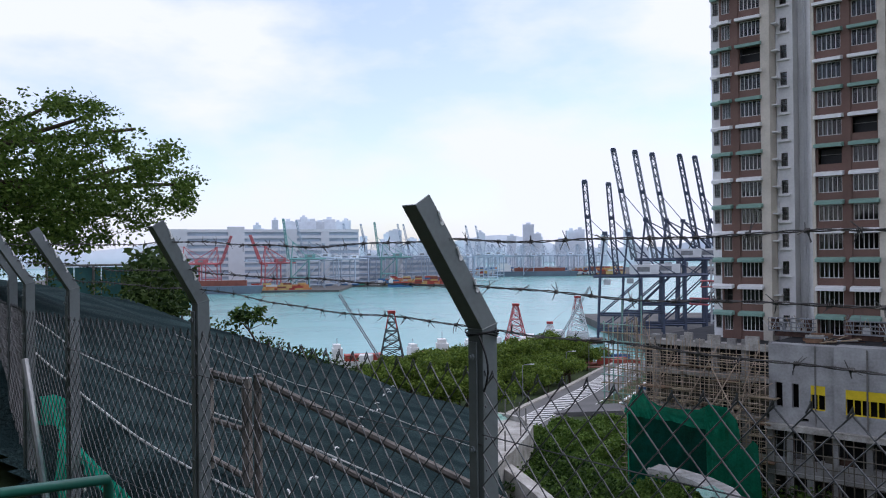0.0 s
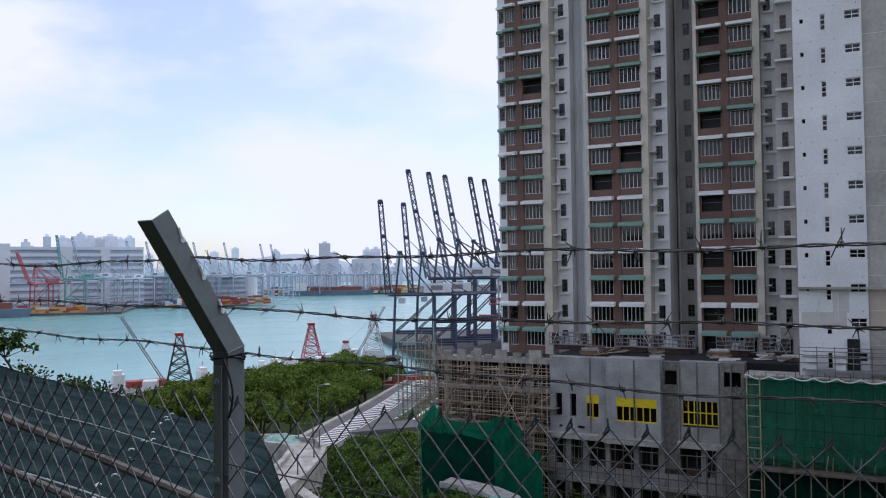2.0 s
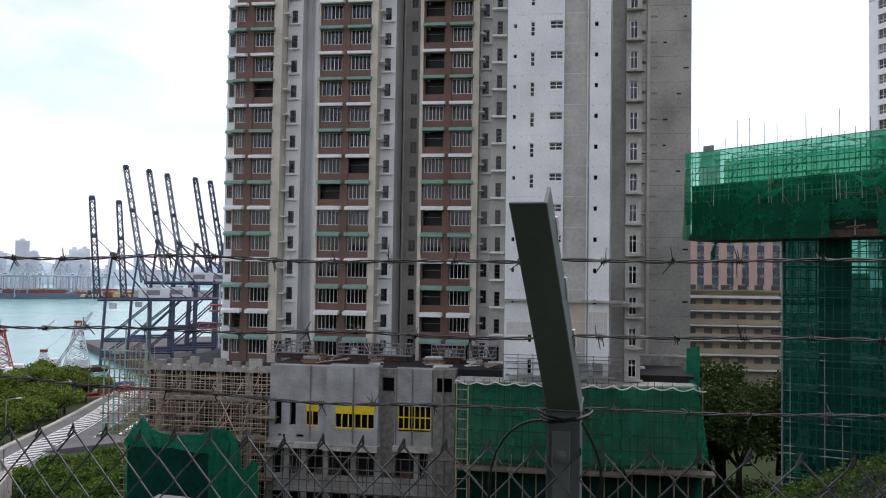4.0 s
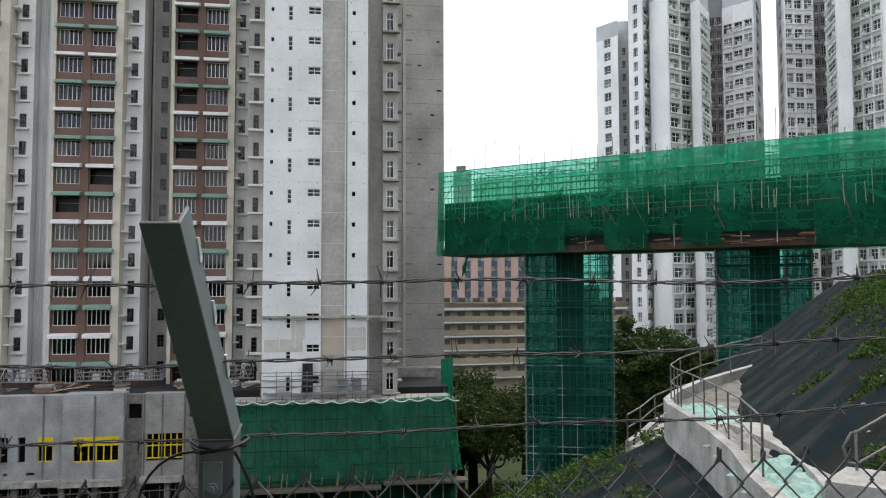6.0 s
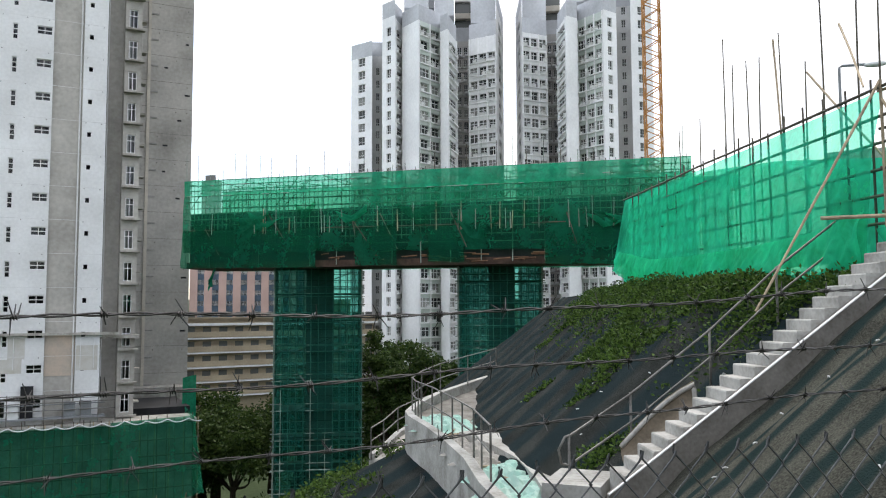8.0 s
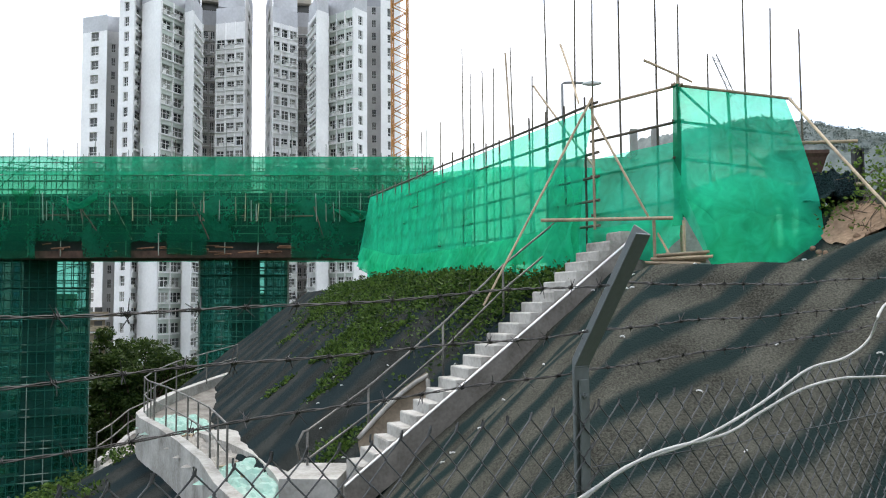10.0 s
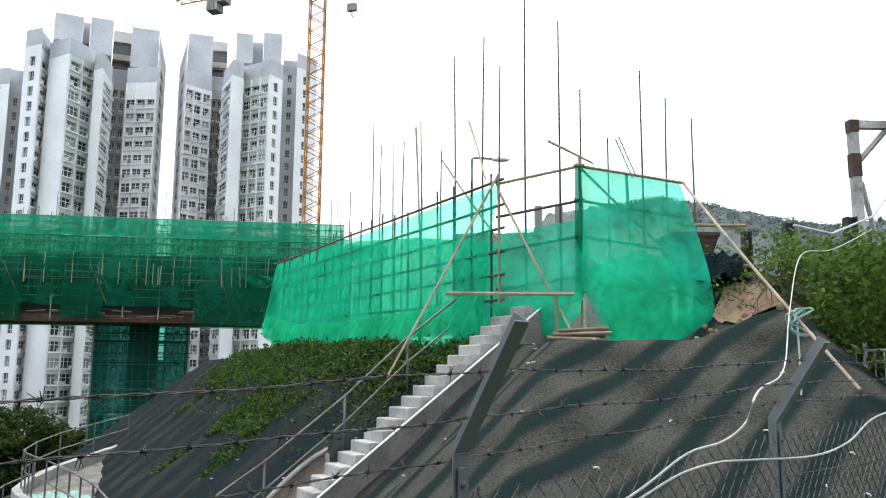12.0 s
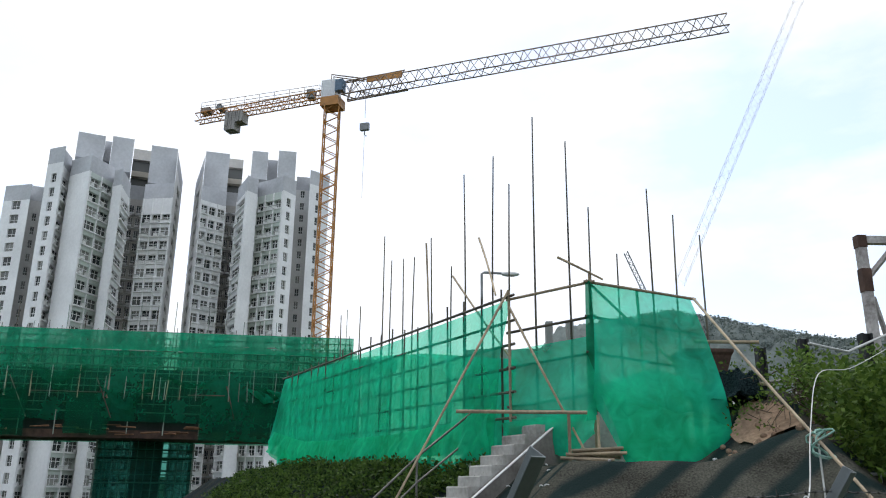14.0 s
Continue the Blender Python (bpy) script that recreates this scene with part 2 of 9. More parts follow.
CRANEWHITE = mat("white_gantry_paint", (0.72, 0.73, 0.74), 0.5, 0.1, 0.2, 4, 0.03)
RED = mat("red_crane_paint", (0.42, 0.05, 0.045), 0.55, 0.25, 0.4, 5, 0.05)
RUST = mat("rusty_brown_steel", (0.10, 0.055, 0.04), 0.8, 0.35, 2, 25, 0.3)
ASPH = mat("grey_road_surface", (0.125, 0.122, 0.118), 0.9, 0.2, 0.08, 2, 0.2)
ROADWHITE = mat("white_road_paint", (0.70, 0.70, 0.67), 0.8, 0.15, 0.5, 5, 0.05)
FTW = mat("white_estate_render", (0.92, 0.92, 0.91), 0.75, 0.1, 0.12, 2, 0.03)
FTG = mat("grey_estate_render", (0.82, 0.815, 0.80), 0.75, 0.12, 0.12, 2, 0.03)
FTD = mat("dark_window_glazing", (0.05, 0.056, 0.06), 0.25, 0.3, 0.3, 3, 0.0)
isl, crv, crt = (FTD.node_tree.nodes.new(k) for k in ("ShaderNodeNewGeometry", "ShaderNodeMath", "ShaderNodeMix"))
crv.operation, crv.inputs[1].default_value = 'POWER', 2.2
crt.data_type = 'RGBA'
crt.inputs["A"].default_value, crt.inputs["B"].default_value = (0.04, 0.046, 0.046, 1), (0.36, 0.36, 0.33, 1)
FTD.node_tree.links.new(isl.outputs["Random Per Island"], crv.inputs[0])
FTD.node_tree.links.new(crv.outputs["Value"], crt.inputs["Factor"])
FTD.node_tree.links.new(crt.outputs["Result"], FTD.node_tree.nodes["Principled BSDF"].inputs["Base Color"])
SAND = mat("sandy_block_render", (0.44, 0.36, 0.25), 0.8, 0.15, 0.2, 3, 0.05)
PINK = mat("pale_pink_tile", (0.55, 0.38, 0.33), 0.7, 0.1, 0.2, 3, 0.0)
BLUEG = mat("blue_grey_glazing", (0.12, 0.19, 0.27), 0.3, 0.25, 0.2, 2, 0.0)
# far buildings and cranes: distance haze is mixed into these pale colours
HAZE1 = mat("haze_pale_building", (0.80, 0.86, 0.92), 0.9, 0.12, 0.01, 0.1, 0.0, rand=0.16)
HAZE2 = mat("haze_blue_grey", (0.44, 0.52, 0.61), 0.9, 0.12, 0.02, 0.2, 0.0, rand=0.2)
BARK = mat("grey_brown_bark", (0.10, 0.075, 0.05), 0.9, 0.35, 3, 30, 0.8, dist=0.02)
LEAF = leaf_mat("tree_leaves", (0.036, 0.078, 0.014), (0.14, 0.22, 0.042))
LEAFY = leaf_mat("creeper_leaves", (0.009, 0.028, 0.008), (0.100, 0.170, 0.034))
LEAFD = leaf_mat("dark_wood_leaves", (0.018, 0.040, 0.012), (0.080, 0.125, 0.030), 0.3)


# ---- building helpers ----
def mesh_ob(name, bm, material, parent=None, smooth=False):
    me = bpy.data.meshes.new(name)
    bm.to_mesh(me)
    bm.free()
    for mm in (material if isinstance(material, (list, tuple)) else [material]):
        me.materials.append(mm)
    if smooth:
        me.polygons.foreach_set("use_smooth", [True] * len(me.polygons))
    ob = new(name, me)
    if parent is not None:
        ob.parent = parent
    return ob


def part(name, bm, material, parent, label="", smooth=False):
    ob = mesh_ob(name, bm, material, parent, smooth)
    return tagged(ob, label) if label else ob


def pydata(name, verts, faces, material, parent=None, smooth=False):
    me = bpy.data.meshes.new(name)
    me.from_pydata(verts, [], faces)
    for mm in (material if isinstance(material, (list, tuple)) else [material]):
        me.materials.append(mm)
    if smooth:
        me.polygons.foreach_set("use_smooth", [True] * len(me.polygons))
    ob = new(name, me)
    if parent is not None:
        ob.parent = parent
    return ob


def empty(name, label, category, m=None, group="", kind=""):
    e = new(name)
    e.empty_display_size = 0.2
    if m is not None:
        e.matrix_basis = m
    return tagged(e, label, category, group, kind)


def box(bm, x0, x1, y0, y1, z0, z1, bevel=0.0):
    r = bmesh.ops.create_cube(bm, size=1.0, matrix=Matrix.LocRotScale(((x0 + x1) / 2, (y0 + y1) / 2, (z0 + z1) / 2), None, (abs(x1 - x0), abs(y1 - y0), abs(z1 - z0))))
    if bevel:
        edges = list({e for v in r["verts"] for e in v.link_edges})
        bmesh.ops.bevel(bm, geom=edges, offset=bevel, segments=1, affect='EDGES', profile=0.5)


class Tubes:
    """Many straight or bent round bars, gathered into one mesh."""
    def __init__(self):
        self.v, self.f = [], []

    def run(self, pts, r, n=6, r1=None, cap=True):
        pts = [Vector(p) for p in pts]
        base = len(self.v)
        for i, p in enumerate(pts):
            d = (pts[min(i + 1, len(pts) - 1)] - pts[max(i - 1, 0)]).normalized()
            s = d.cross(Vector((0.25, 1.0, 0))).normalized() if abs(d.z) > 0.8 else d.cross(Vector((0, 0, 1))).normalized()
            u = s.cross(d)
            rr = r if r1 is None else r + (r1 - r) * i / max(1, len(pts) - 1)
            for k in range(n):
                a = 2 * math.pi * k / n
                self.v.append(tuple(p + s * (rr * math.cos(a)) + u * (rr * math.sin(a))))
        for i in range(len(pts) - 1):
            for k in range(n):
                a, b = base + i * n + k, base + i * n + (k + 1) % n
                self.f.append((a, b, b + n, a + n))
        if cap:
            self.f.append(tuple(base + k for k in range(n))[::-1])
            self.f.append(tuple(base + (len(pts) - 1) * n + k for k in range(n)))
        return self

    def box(self, x0, x1, y0, y1, z0, z1):
        b = len(self.v)
        self.v += [(x0, y0, z0), (x1, y0, z0), (x1, y1, z0), (x0, y1, z0), (x0, y0, z1), (x1, y0, z1), (x1, y1, z1), (x0, y1, z1)]
        self.f += [tuple(b + i for i in q) for q in ((0, 3, 2, 1), (4, 5, 6, 7), (0, 1, 5, 4), (1, 2, 6, 5), (2, 3, 7, 6), (3, 0, 4, 7))]
        return self

    def put(self, name, material, parent=None, label="", smooth=False):
        ob = pydata(name, self.v, self.f, material, parent, smooth)
        return tagged(ob, label) if label else ob


def grid_wall(a0, a1, z0, z1, y, openings, deep):
    """A wall face on the plane y with real openings (x0, x1, z0, z1) whose reveals go back by deep."""
    op = [(max(a0, o[0]), min(a1, o[1]), max(z0, o[2]), min(z1, o[3])) for o in openings if o[3] > z0 and o[2] < z1]
    xs = sorted({round(v, 3) for v in [a0, a1] + [o[0] for o in op] + [o[1] for o in op]})
    zs = sorted({round(v, 3) for v in [z0, z1] + [o[2] for o in op] + [o[3] for o in op]})
    nx, nz = len(xs) - 1, len(zs) - 1
    hole = [[False] * nz for _ in range(nx)]
    for o in op:
        for i in range(nx):
            if o[0] - 1e-3 < (xs[i] + xs[i + 1]) / 2 < o[1]:
                for j in range(nz):
                    if o[2] - 1e-3 < (zs[j] + zs[j + 1]) / 2 < o[3]:
                        hole[i][j] = True
    v, f, at_ = [], [], {}

    def quad(*p):
        ids = []
        for c in p:
            key = (round(c[0], 3), round(c[1], 3), round(c[2], 3))
            if key not in at_:
                at_[key] = len(v)
                v.append(c)
            ids.append(at_[key])
        f.append(tuple(ids))
    for i in range(nx):
        x, X = xs[i], xs[i + 1]
        for j in range(nz):
            z, Z = zs[j], zs[j + 1]
            if not hole[i][j]:
                quad((x, y, z), (X, y, z), (X, y, Z), (x, y, Z))
                continue
            Y = y + deep
            if i == 0 or not hole[i - 1][j]:
                quad((x, y, z), (x, y, Z), (x, Y, Z), (x, Y, z))
            if i == nx - 1 or not hole[i + 1][j]:
                quad((X, y, z), (X, Y, z), (X, Y, Z), (X, y, Z))
            if j == 0 or not hole[i][j - 1]:
                quad((x, y, z), (x, Y, z), (X, Y, z), (X, y, z))
            if j == nz - 1 or not hole[i][j + 1]:
                quad((x, y, Z), (X, y, Z), (X, Y, Z), (x, Y, Z))
    return v, f


def smooth(a, b, t):
    t = min(1.0, max(0.0, (t - a) / (b - a)))
    return t * t * (3 - 2 * t)


def leaf_cloud(v, f, c, rx, ry, rz, n, size, rng, droop=0.3):
    """n small leaf blades scattered through an uneven lump round c."""
    for _ in range(n):
        while True:
            p = Vector((rng.uniform(-1, 1), rng.uniform(-1, 1), rng.uniform(-1, 1)))
            if 0.15 < p.length < 1:
                break
        p = p * (0.75 + 0.35 * rng.random())
        o = Vector((c[0] + p.x * rx, c[1] + p.y * ry, c[2] + p.z * rz))
        d = Vector((rng.gauss(0, 1), rng.gauss(0, 1), rng.gauss(-droop, 0.6))).normalized()
        s = d.orthogonal().normalized()
        s.rotate(Matrix.Rotation(rng.uniform(0, 6.28), 3, d))
        L = size * rng.uniform(0.6, 1.3)
        b = len(v)
        v.extend([tuple(o), tuple(o + d * L * 0.5 + s * L * 0.27), tuple(o + d * L), tuple(o + d * L * 0.5 - s * L * 0.27)])
        f.append((b, b + 1, b + 2, b + 3))


# ---- ground, sea, harbour ----
def terrain(x, y):
    """Height of the hillside: a shoulder with the fence, a deep gully, low land at the port."""
    r, az = math.hypot(x, y), math.degrees(math.atan2(x, y))
    knots = (-180, -70, -22, 0, 20, 45, 66, 82, 110, 180)
    ranges = (0, 3, 8, 16, 30, 60, 100, 160, 350)
    table = ((-0.4, -0.4, 0.3, 2, 6, 14, 22, 30, 30), (-0.4, -0.4, 0.3, 1.5, 3, 3, -5, -15, -40),
             (-0.4, -0.4, 0.0, 0.0, -5, -18, -30, -40, -54), (-0.4, -0.5, -1.5, -4.0, -9, -19, -28, -35, -49),
             (-0.4, -0.7, -4.0, -8, -12, -20, -24, -29, -45), (-0.4, -0.8, -5, -9, -14, -22, -24, -26, -30),
             (-0.4, -0.8, -4, -8, -11, -20, -22, -22, -18), (-0.4, -0.8, -2, -3, -3, -9, -14, -15, -14),
             (-0.4, -0.7, -0.9, -0.5, 1.5, 2, 3, 10, 30), (-0.4, -0.4, 0.3, 2, 6, 14, 22, 30, 30))
    i = max(k for k in range(len(knots) - 1) if knots[k] <= az)
    t = smooth(knots[i], knots[i + 1], az)
    j = max(k for k in range(len(ranges) - 1) if ranges[k] <= min(r, 349.9))
    s = min(1.0, (r - ranges[j]) / (ranges[j + 1] - ranges[j]))
    lo = table[i][j] * (1 - t) + table[i + 1][j] * t
    hi = table[i][j + 1] * (1 - t) + table[i + 1][j + 1] * t
    z = lo * (1 - s) + hi * s
    if r > 350:
        far = -56 if az < 35 else min(60.0, z + (r - 350) * 0.02)
        z = z + (far - z) * smooth(350, 430, r)
    return z + 0.25 * min(1, r / 40) * noise.noise(Vector((x * 0.15, y * 0.15, 0)))


def ground_sheet():
    rings = [0.01, 1.5, 3, 4.5, 6, 8, 10, 13, 16, 20, 25, 30, 38, 48, 60, 75, 90, 110, 135, 160, 200, 250, 300, 350, 380, 430, 600, 1200, 4800]
    n = 144
    v, f = [], []
    for r in rings:
        for k in range(n):
            a = 2 * math.pi * k / n
            x, y = r * math.sin(a), r * math.cos(a)
            v.append((x, y, terrain(x, y)))
    for i in range(len(rings) - 1):
        for k in range(n):
            a, b = i * n + k, i * n + (k + 1) % n
            f.append((a, b, b + n, a + n))
    return tagged(pydata("ground", v, f, EARTH, smooth=True), "rough green hillside falling to the port", "ground", kind="structure")


ground_sheet()

SEA = -53.0


def water_mat():
    m = mat("milky_turquoise_water", (0.175, 0.41, 0.39), 0.22, 0.10, 0.004, 0.02, 0.0)
    n, l = m.node_tree.nodes, m.node_tree.links
    tc, wv, bp = n.new("ShaderNodeTexCoord"), n.new("ShaderNodeTexNoise"), n.new("ShaderNodeBump")
    wv.inputs["Scale"].default_value, wv.inputs["Detail"].default_value = 0.12, 6.0
    l.new(tc.outputs["Object"], wv.inputs["Vector"])
    bp.inputs["Strength"].default_value, bp.inputs["Distance"].default_value = 0.5, 0.8
    l.new(wv.outputs["Fac"], bp.inputs["Height"])
    l.new(bp.outputs["Normal"], n["Principled BSDF"].inputs["Normal"])
    return m


pydata("sea", [(-4500, 250, SEA), (4500, 250, SEA), (4500, 4700, SEA), (-4500, 4700, SEA)], [(0, 1, 2, 3)], water_mat())
tagged(bpy.data.objects["sea"], "calm milky turquoise harbour water", "sea", kind="structure")


def slab(name, x0, x1, y0, y1, z0, z1, material, label, category, kind="structure"):
    bm = bmesh.new()
    box(bm, x0, x1, y0, y1, z0, z1)
    return tagged(mesh_ob(name, bm, material), label, category, kind=kind)


slab("quay", -900, -150, 1160, 2300, -60, -50, ASPH, "grey container terminal quay across the water", "quay")
slab("quay", -240, 20, 1330, 2300, -60, -50.2, ASPH, "grey container terminal quay across the water", "quay")
slab("quay", 60, 1900, 1830, 2600, -60, -50.4, ASPH, "pale far container terminal quay", "quay")
slab("quay", 108, 700, 395, 640, -60, -48, ASPH, "near container quay under the gantry cranes", "quay")


# ---- the chain-link fence along the path ----
E_DIR = Vector((0.6757, -0.7372, 0))
N_IN = Vector((-0.7372, -0.6757, 0))
UP = Vector((0, 0, 1))
FENCE0 = Vector((0.203, 2.516, 0))
# foot in plan, elbow height, sideways lean of the arm, and how far along the arm the three strands are tied
POSTS = [(Vector(p), ez, lean, ties) for p, ez, lean, ties in (
    ((-4.81, 8.70, 0), 1.50, -0.03, (0.10, 0.40, 0.72)), ((-3.53, 6.85, 0), 1.46, -0.04, (0.10, 0.40, 0.72)),
    ((-2.90, 5.90, 0), 1.42, -0.05, (0.10, 0.40, 0.72)), ((-2.257, 5.191, 0), 1.405, -0.03, (0.10, 0.38, 0.72)),
    ((-1.084, 3.979, 0), 1.384, 0.011, (0.11, 0.36, 0.74)), ((0.203, 2.516, 0), 1.385, -0.036, (-0.08, 0.28, 0.645)),
    ((1.417, 1.212, 0), 1.373, -0.037, (-0.105, 0.31, 0.675)), ((2.975, -0.471, 0), 1.479, 0.008, (-0.135, 0.20, 0.56)),
    ((4.364, -2.028, 0), 1.487, 0.054, (0.17, 0.41, 0.71)), ((5.64, -3.42, 0), 1.52, -0.02, (0.15, 0.42, 0.72)),
    ((7.04, -4.95, 0), 1.56, 0.0, (0.15, 0.42, 0.72)), ((8.44, -6.48, 0), 1.60, 0.0, (0.15, 0.42, 0.72)))]


def mesh_top(p):
    a = (p - FENCE0).dot(E_DIR)
    return 1.25 + 0.027 * max(0.0, a) + 0.006 * min(0.0, a)


RAILM_L = mat("pale_galvanised_tube", (0.45, 0.46, 0.46), 0.45, 0.2, 3, 30, 0.05, 0.4)
fence = empty("chain_link_fence", "grey-green chain-link fence with angled arms and barbed wire", "fence")


def angle_piece(name, parent, r0, r1, caps):
    """A length of rolled steel angle between two end outlines."""
    bm = bmesh.new()
    a, b = [bm.verts.new(p) for p in r0], [bm.verts.new(p) for p in r1]
    for i in range(6):
        bm.faces.new((a[i], a[(i + 1) % 6], b[(i + 1) % 6], b[i]))
    if caps[0]:
        bm.faces.new(a[::-1])
    if caps[1]:
        bm.faces.new(b)
    bmesh.ops.recalc_face_normals(bm, faces=bm.faces)
    bmesh.ops.bevel(bm, geom=[e for e in bm.edges if not e.is_boundary], offset=0.0014, segments=1, affect='EDGES')
    return part(name, bm, STEEL, parent)


def slab_bar(name, parent, p0, p1, e, n, w, th, material):
    """A flat bar of width w and thickness th from p0 to p1."""
    bm = bmesh.new()
    q = [[bm.verts.new(p + e * (w * a) + n * (th * b)) for a, b in ((-0.5, 0), (0.5, 0), (0.5, 1), (-0.5, 1))] for p in (p0, p1)]
    for i in range(4):
        bm.faces.new((q[0][i], q[0][(i + 1) % 4], q[1][(i + 1) % 4], q[1][i]))
    bm.faces.new(q[0][::-1])
    bm.faces.new(q[1])
    bmesh.ops.recalc_face_normals(bm, faces=bm.faces)
    bmesh.ops.bevel(bm, geom=list(bm.edges), offset=0.0014, segments=1, affect='EDGES')
    return part(name, bm, material, parent)


ARM_IN, ARM_UP, ARM_L, FL, TH = 0.203, 0.335, 0.428, 0.062, 0.006
PROF = [(0, 0), (FL, 0), (FL, TH), (TH, TH), (TH, FL), (0, FL)]
FRACS = (0.25, 0.51, 0.79)
for i, (b, ez, lean, ties) in enumerate(POSTS):
    e = E_DIR
    if i < 4:
        e = (POSTS[i + 1][0] - b).normalized()
    n_in = Vector((e.y, -e.x, 0)) if Vector((e.y, -e.x, 0)).dot(N_IN) > 0 else Vector((-e.y, e.x, 0))
    foot = terrain(b.x, b.y) - 0.25
    arm_d = (n_in * ARM_IN + UP * ARM_UP + e * lean).normalized()
    back = (-n_in * ARM_UP + UP * ARM_IN).normalized()
    mitre = (back - n_in) / (1 - n_in.dot(back))
    elbow = b + UP * (ez - 0.004)
    low = [b + UP * foot - e * p - n_in * q for p, q in PROF]
    mid = [elbow - e * p + mitre * q for p, q in PROF]
    tip = [elbow + arm_d * ARM_L - e * p + back * q for p, q in PROF]
    post = angle_piece("post", fence, low, mid, (True, False))
    angle_piece("arm", post, mid, tip, (False, True))
    # the weld round the mitre
    Tubes().run([elbow - e * FL + n_in * 0.0005, elbow + n_in * 0.0005, elbow + e * 0.0005 + mitre * FL], 0.0022, 5).put("weld_bead", STEEL, post)
    # keyhole slots: white pieces paint the bright sky seen through the holes
    for fr in FRACS:
        c = elbow + arm_d * (ARM_L * fr) + back * (FL * 0.86) + e * 0.0006
        t = Tubes()
        t.run([c, c + e * 0.0012], 0.008, 8).run([c + arm_d * 0.003, c + arm_d * 0.034 + back * 0.007], 0.0042, 5)
        t.put("wire_slot", HOODW, post)
    # stretcher bar with bolts beside the post
    bar = b - e * (FL * 0.55) + n_in * 0.004
    slab_bar("stretcher_bar", post, bar + UP * foot, bar + UP * (ez - 0.04), e, n_in, 0.033, 0.006, STEEL)
    for z in (ez - 0.085, ez - 0.36, ez - 0.75, ez - 1.1):
        c = bar + UP * z + n_in * 0.006
        Tubes().run([c, c + n_in * 0.007], 0.0105, 6).run([c + n_in * 0.007, c + n_in * 0.013], 0.0055, 8).put("bolt", STEEL, post)


def chain_panel(p, q, z_lo, pitch=0.084):
    """Woven wire diamonds between two posts: zigzag wires hooked into their neighbours."""
    d = q - p
    length = d.length
    e = d / length
    n = Vector((e.y, -e.x, 0))
    count = 2 * int(length / pitch)
    half = pitch * 0.25
    t = Tubes()
    rows = int((mesh_top(p) - z_lo) / (pitch * 0.56))
    rng = random.Random(int(abs(p.x) * 1000) + 7)
    for k in range(count + 1):
        x0 = (k + 0.5) * length / (count + 1)
        odd = k % 2
        pts = []
        z_hi = mesh_top(p + e * x0)
        jit = rng.uniform(-0.004, 0.004)
        for j in range(rows + 1):
            side = 1 if (j + odd) % 2 == 0 else -1
            z = z_hi - j * pitch * 0.56 + jit
            bow = 0.012 * math.sin(3.1 * (p.x + x0) + z * 2.0)
            c = p + e * (x0 + side * (half + 0.0015)) + n * (bow + 0.002 * side) + UP * z
            pts.append(c)
        top = pts[0]
        hook = [top + e * (0.012 if odd else -0.012) + UP * -0.010 + n * 0.004, top + UP * (0.014 + jit) + n * 0.003]
        t.run((hook if not odd else hook[1:]) + pts, 0.0025, 5, cap=False)
    return t


for i in range(len(POSTS) - 1):
    p, q = POSTS[i][0], POSTS[i + 1][0]
    z_lo = min(terrain(p.x, p.y), terrain(q.x, q.y)) - 0.1
    lift = mesh_top(p.lerp(q, 0.5))
    ob = chain_panel(p, q, max(z_lo, -0.6)).put("wire_mesh_panel", GALV, fence)
    tagged(ob, "woven galvanised diamond wire mesh", kind="stuff")
    e = (q - p).normalized()
    n = Vector((e.y, -e.x, 0))
    for z in (lift - 0.20, lift - 0.85):
        pts = [p + e * ((q - p).length * s / 8) + UP * (z - 0.012 * math.sin(math.pi * s / 8)) + n * 0.006 for s in range(9)]
        Tubes().run(pts, 0.002, 5).put("tension_wire", GALV, fence)


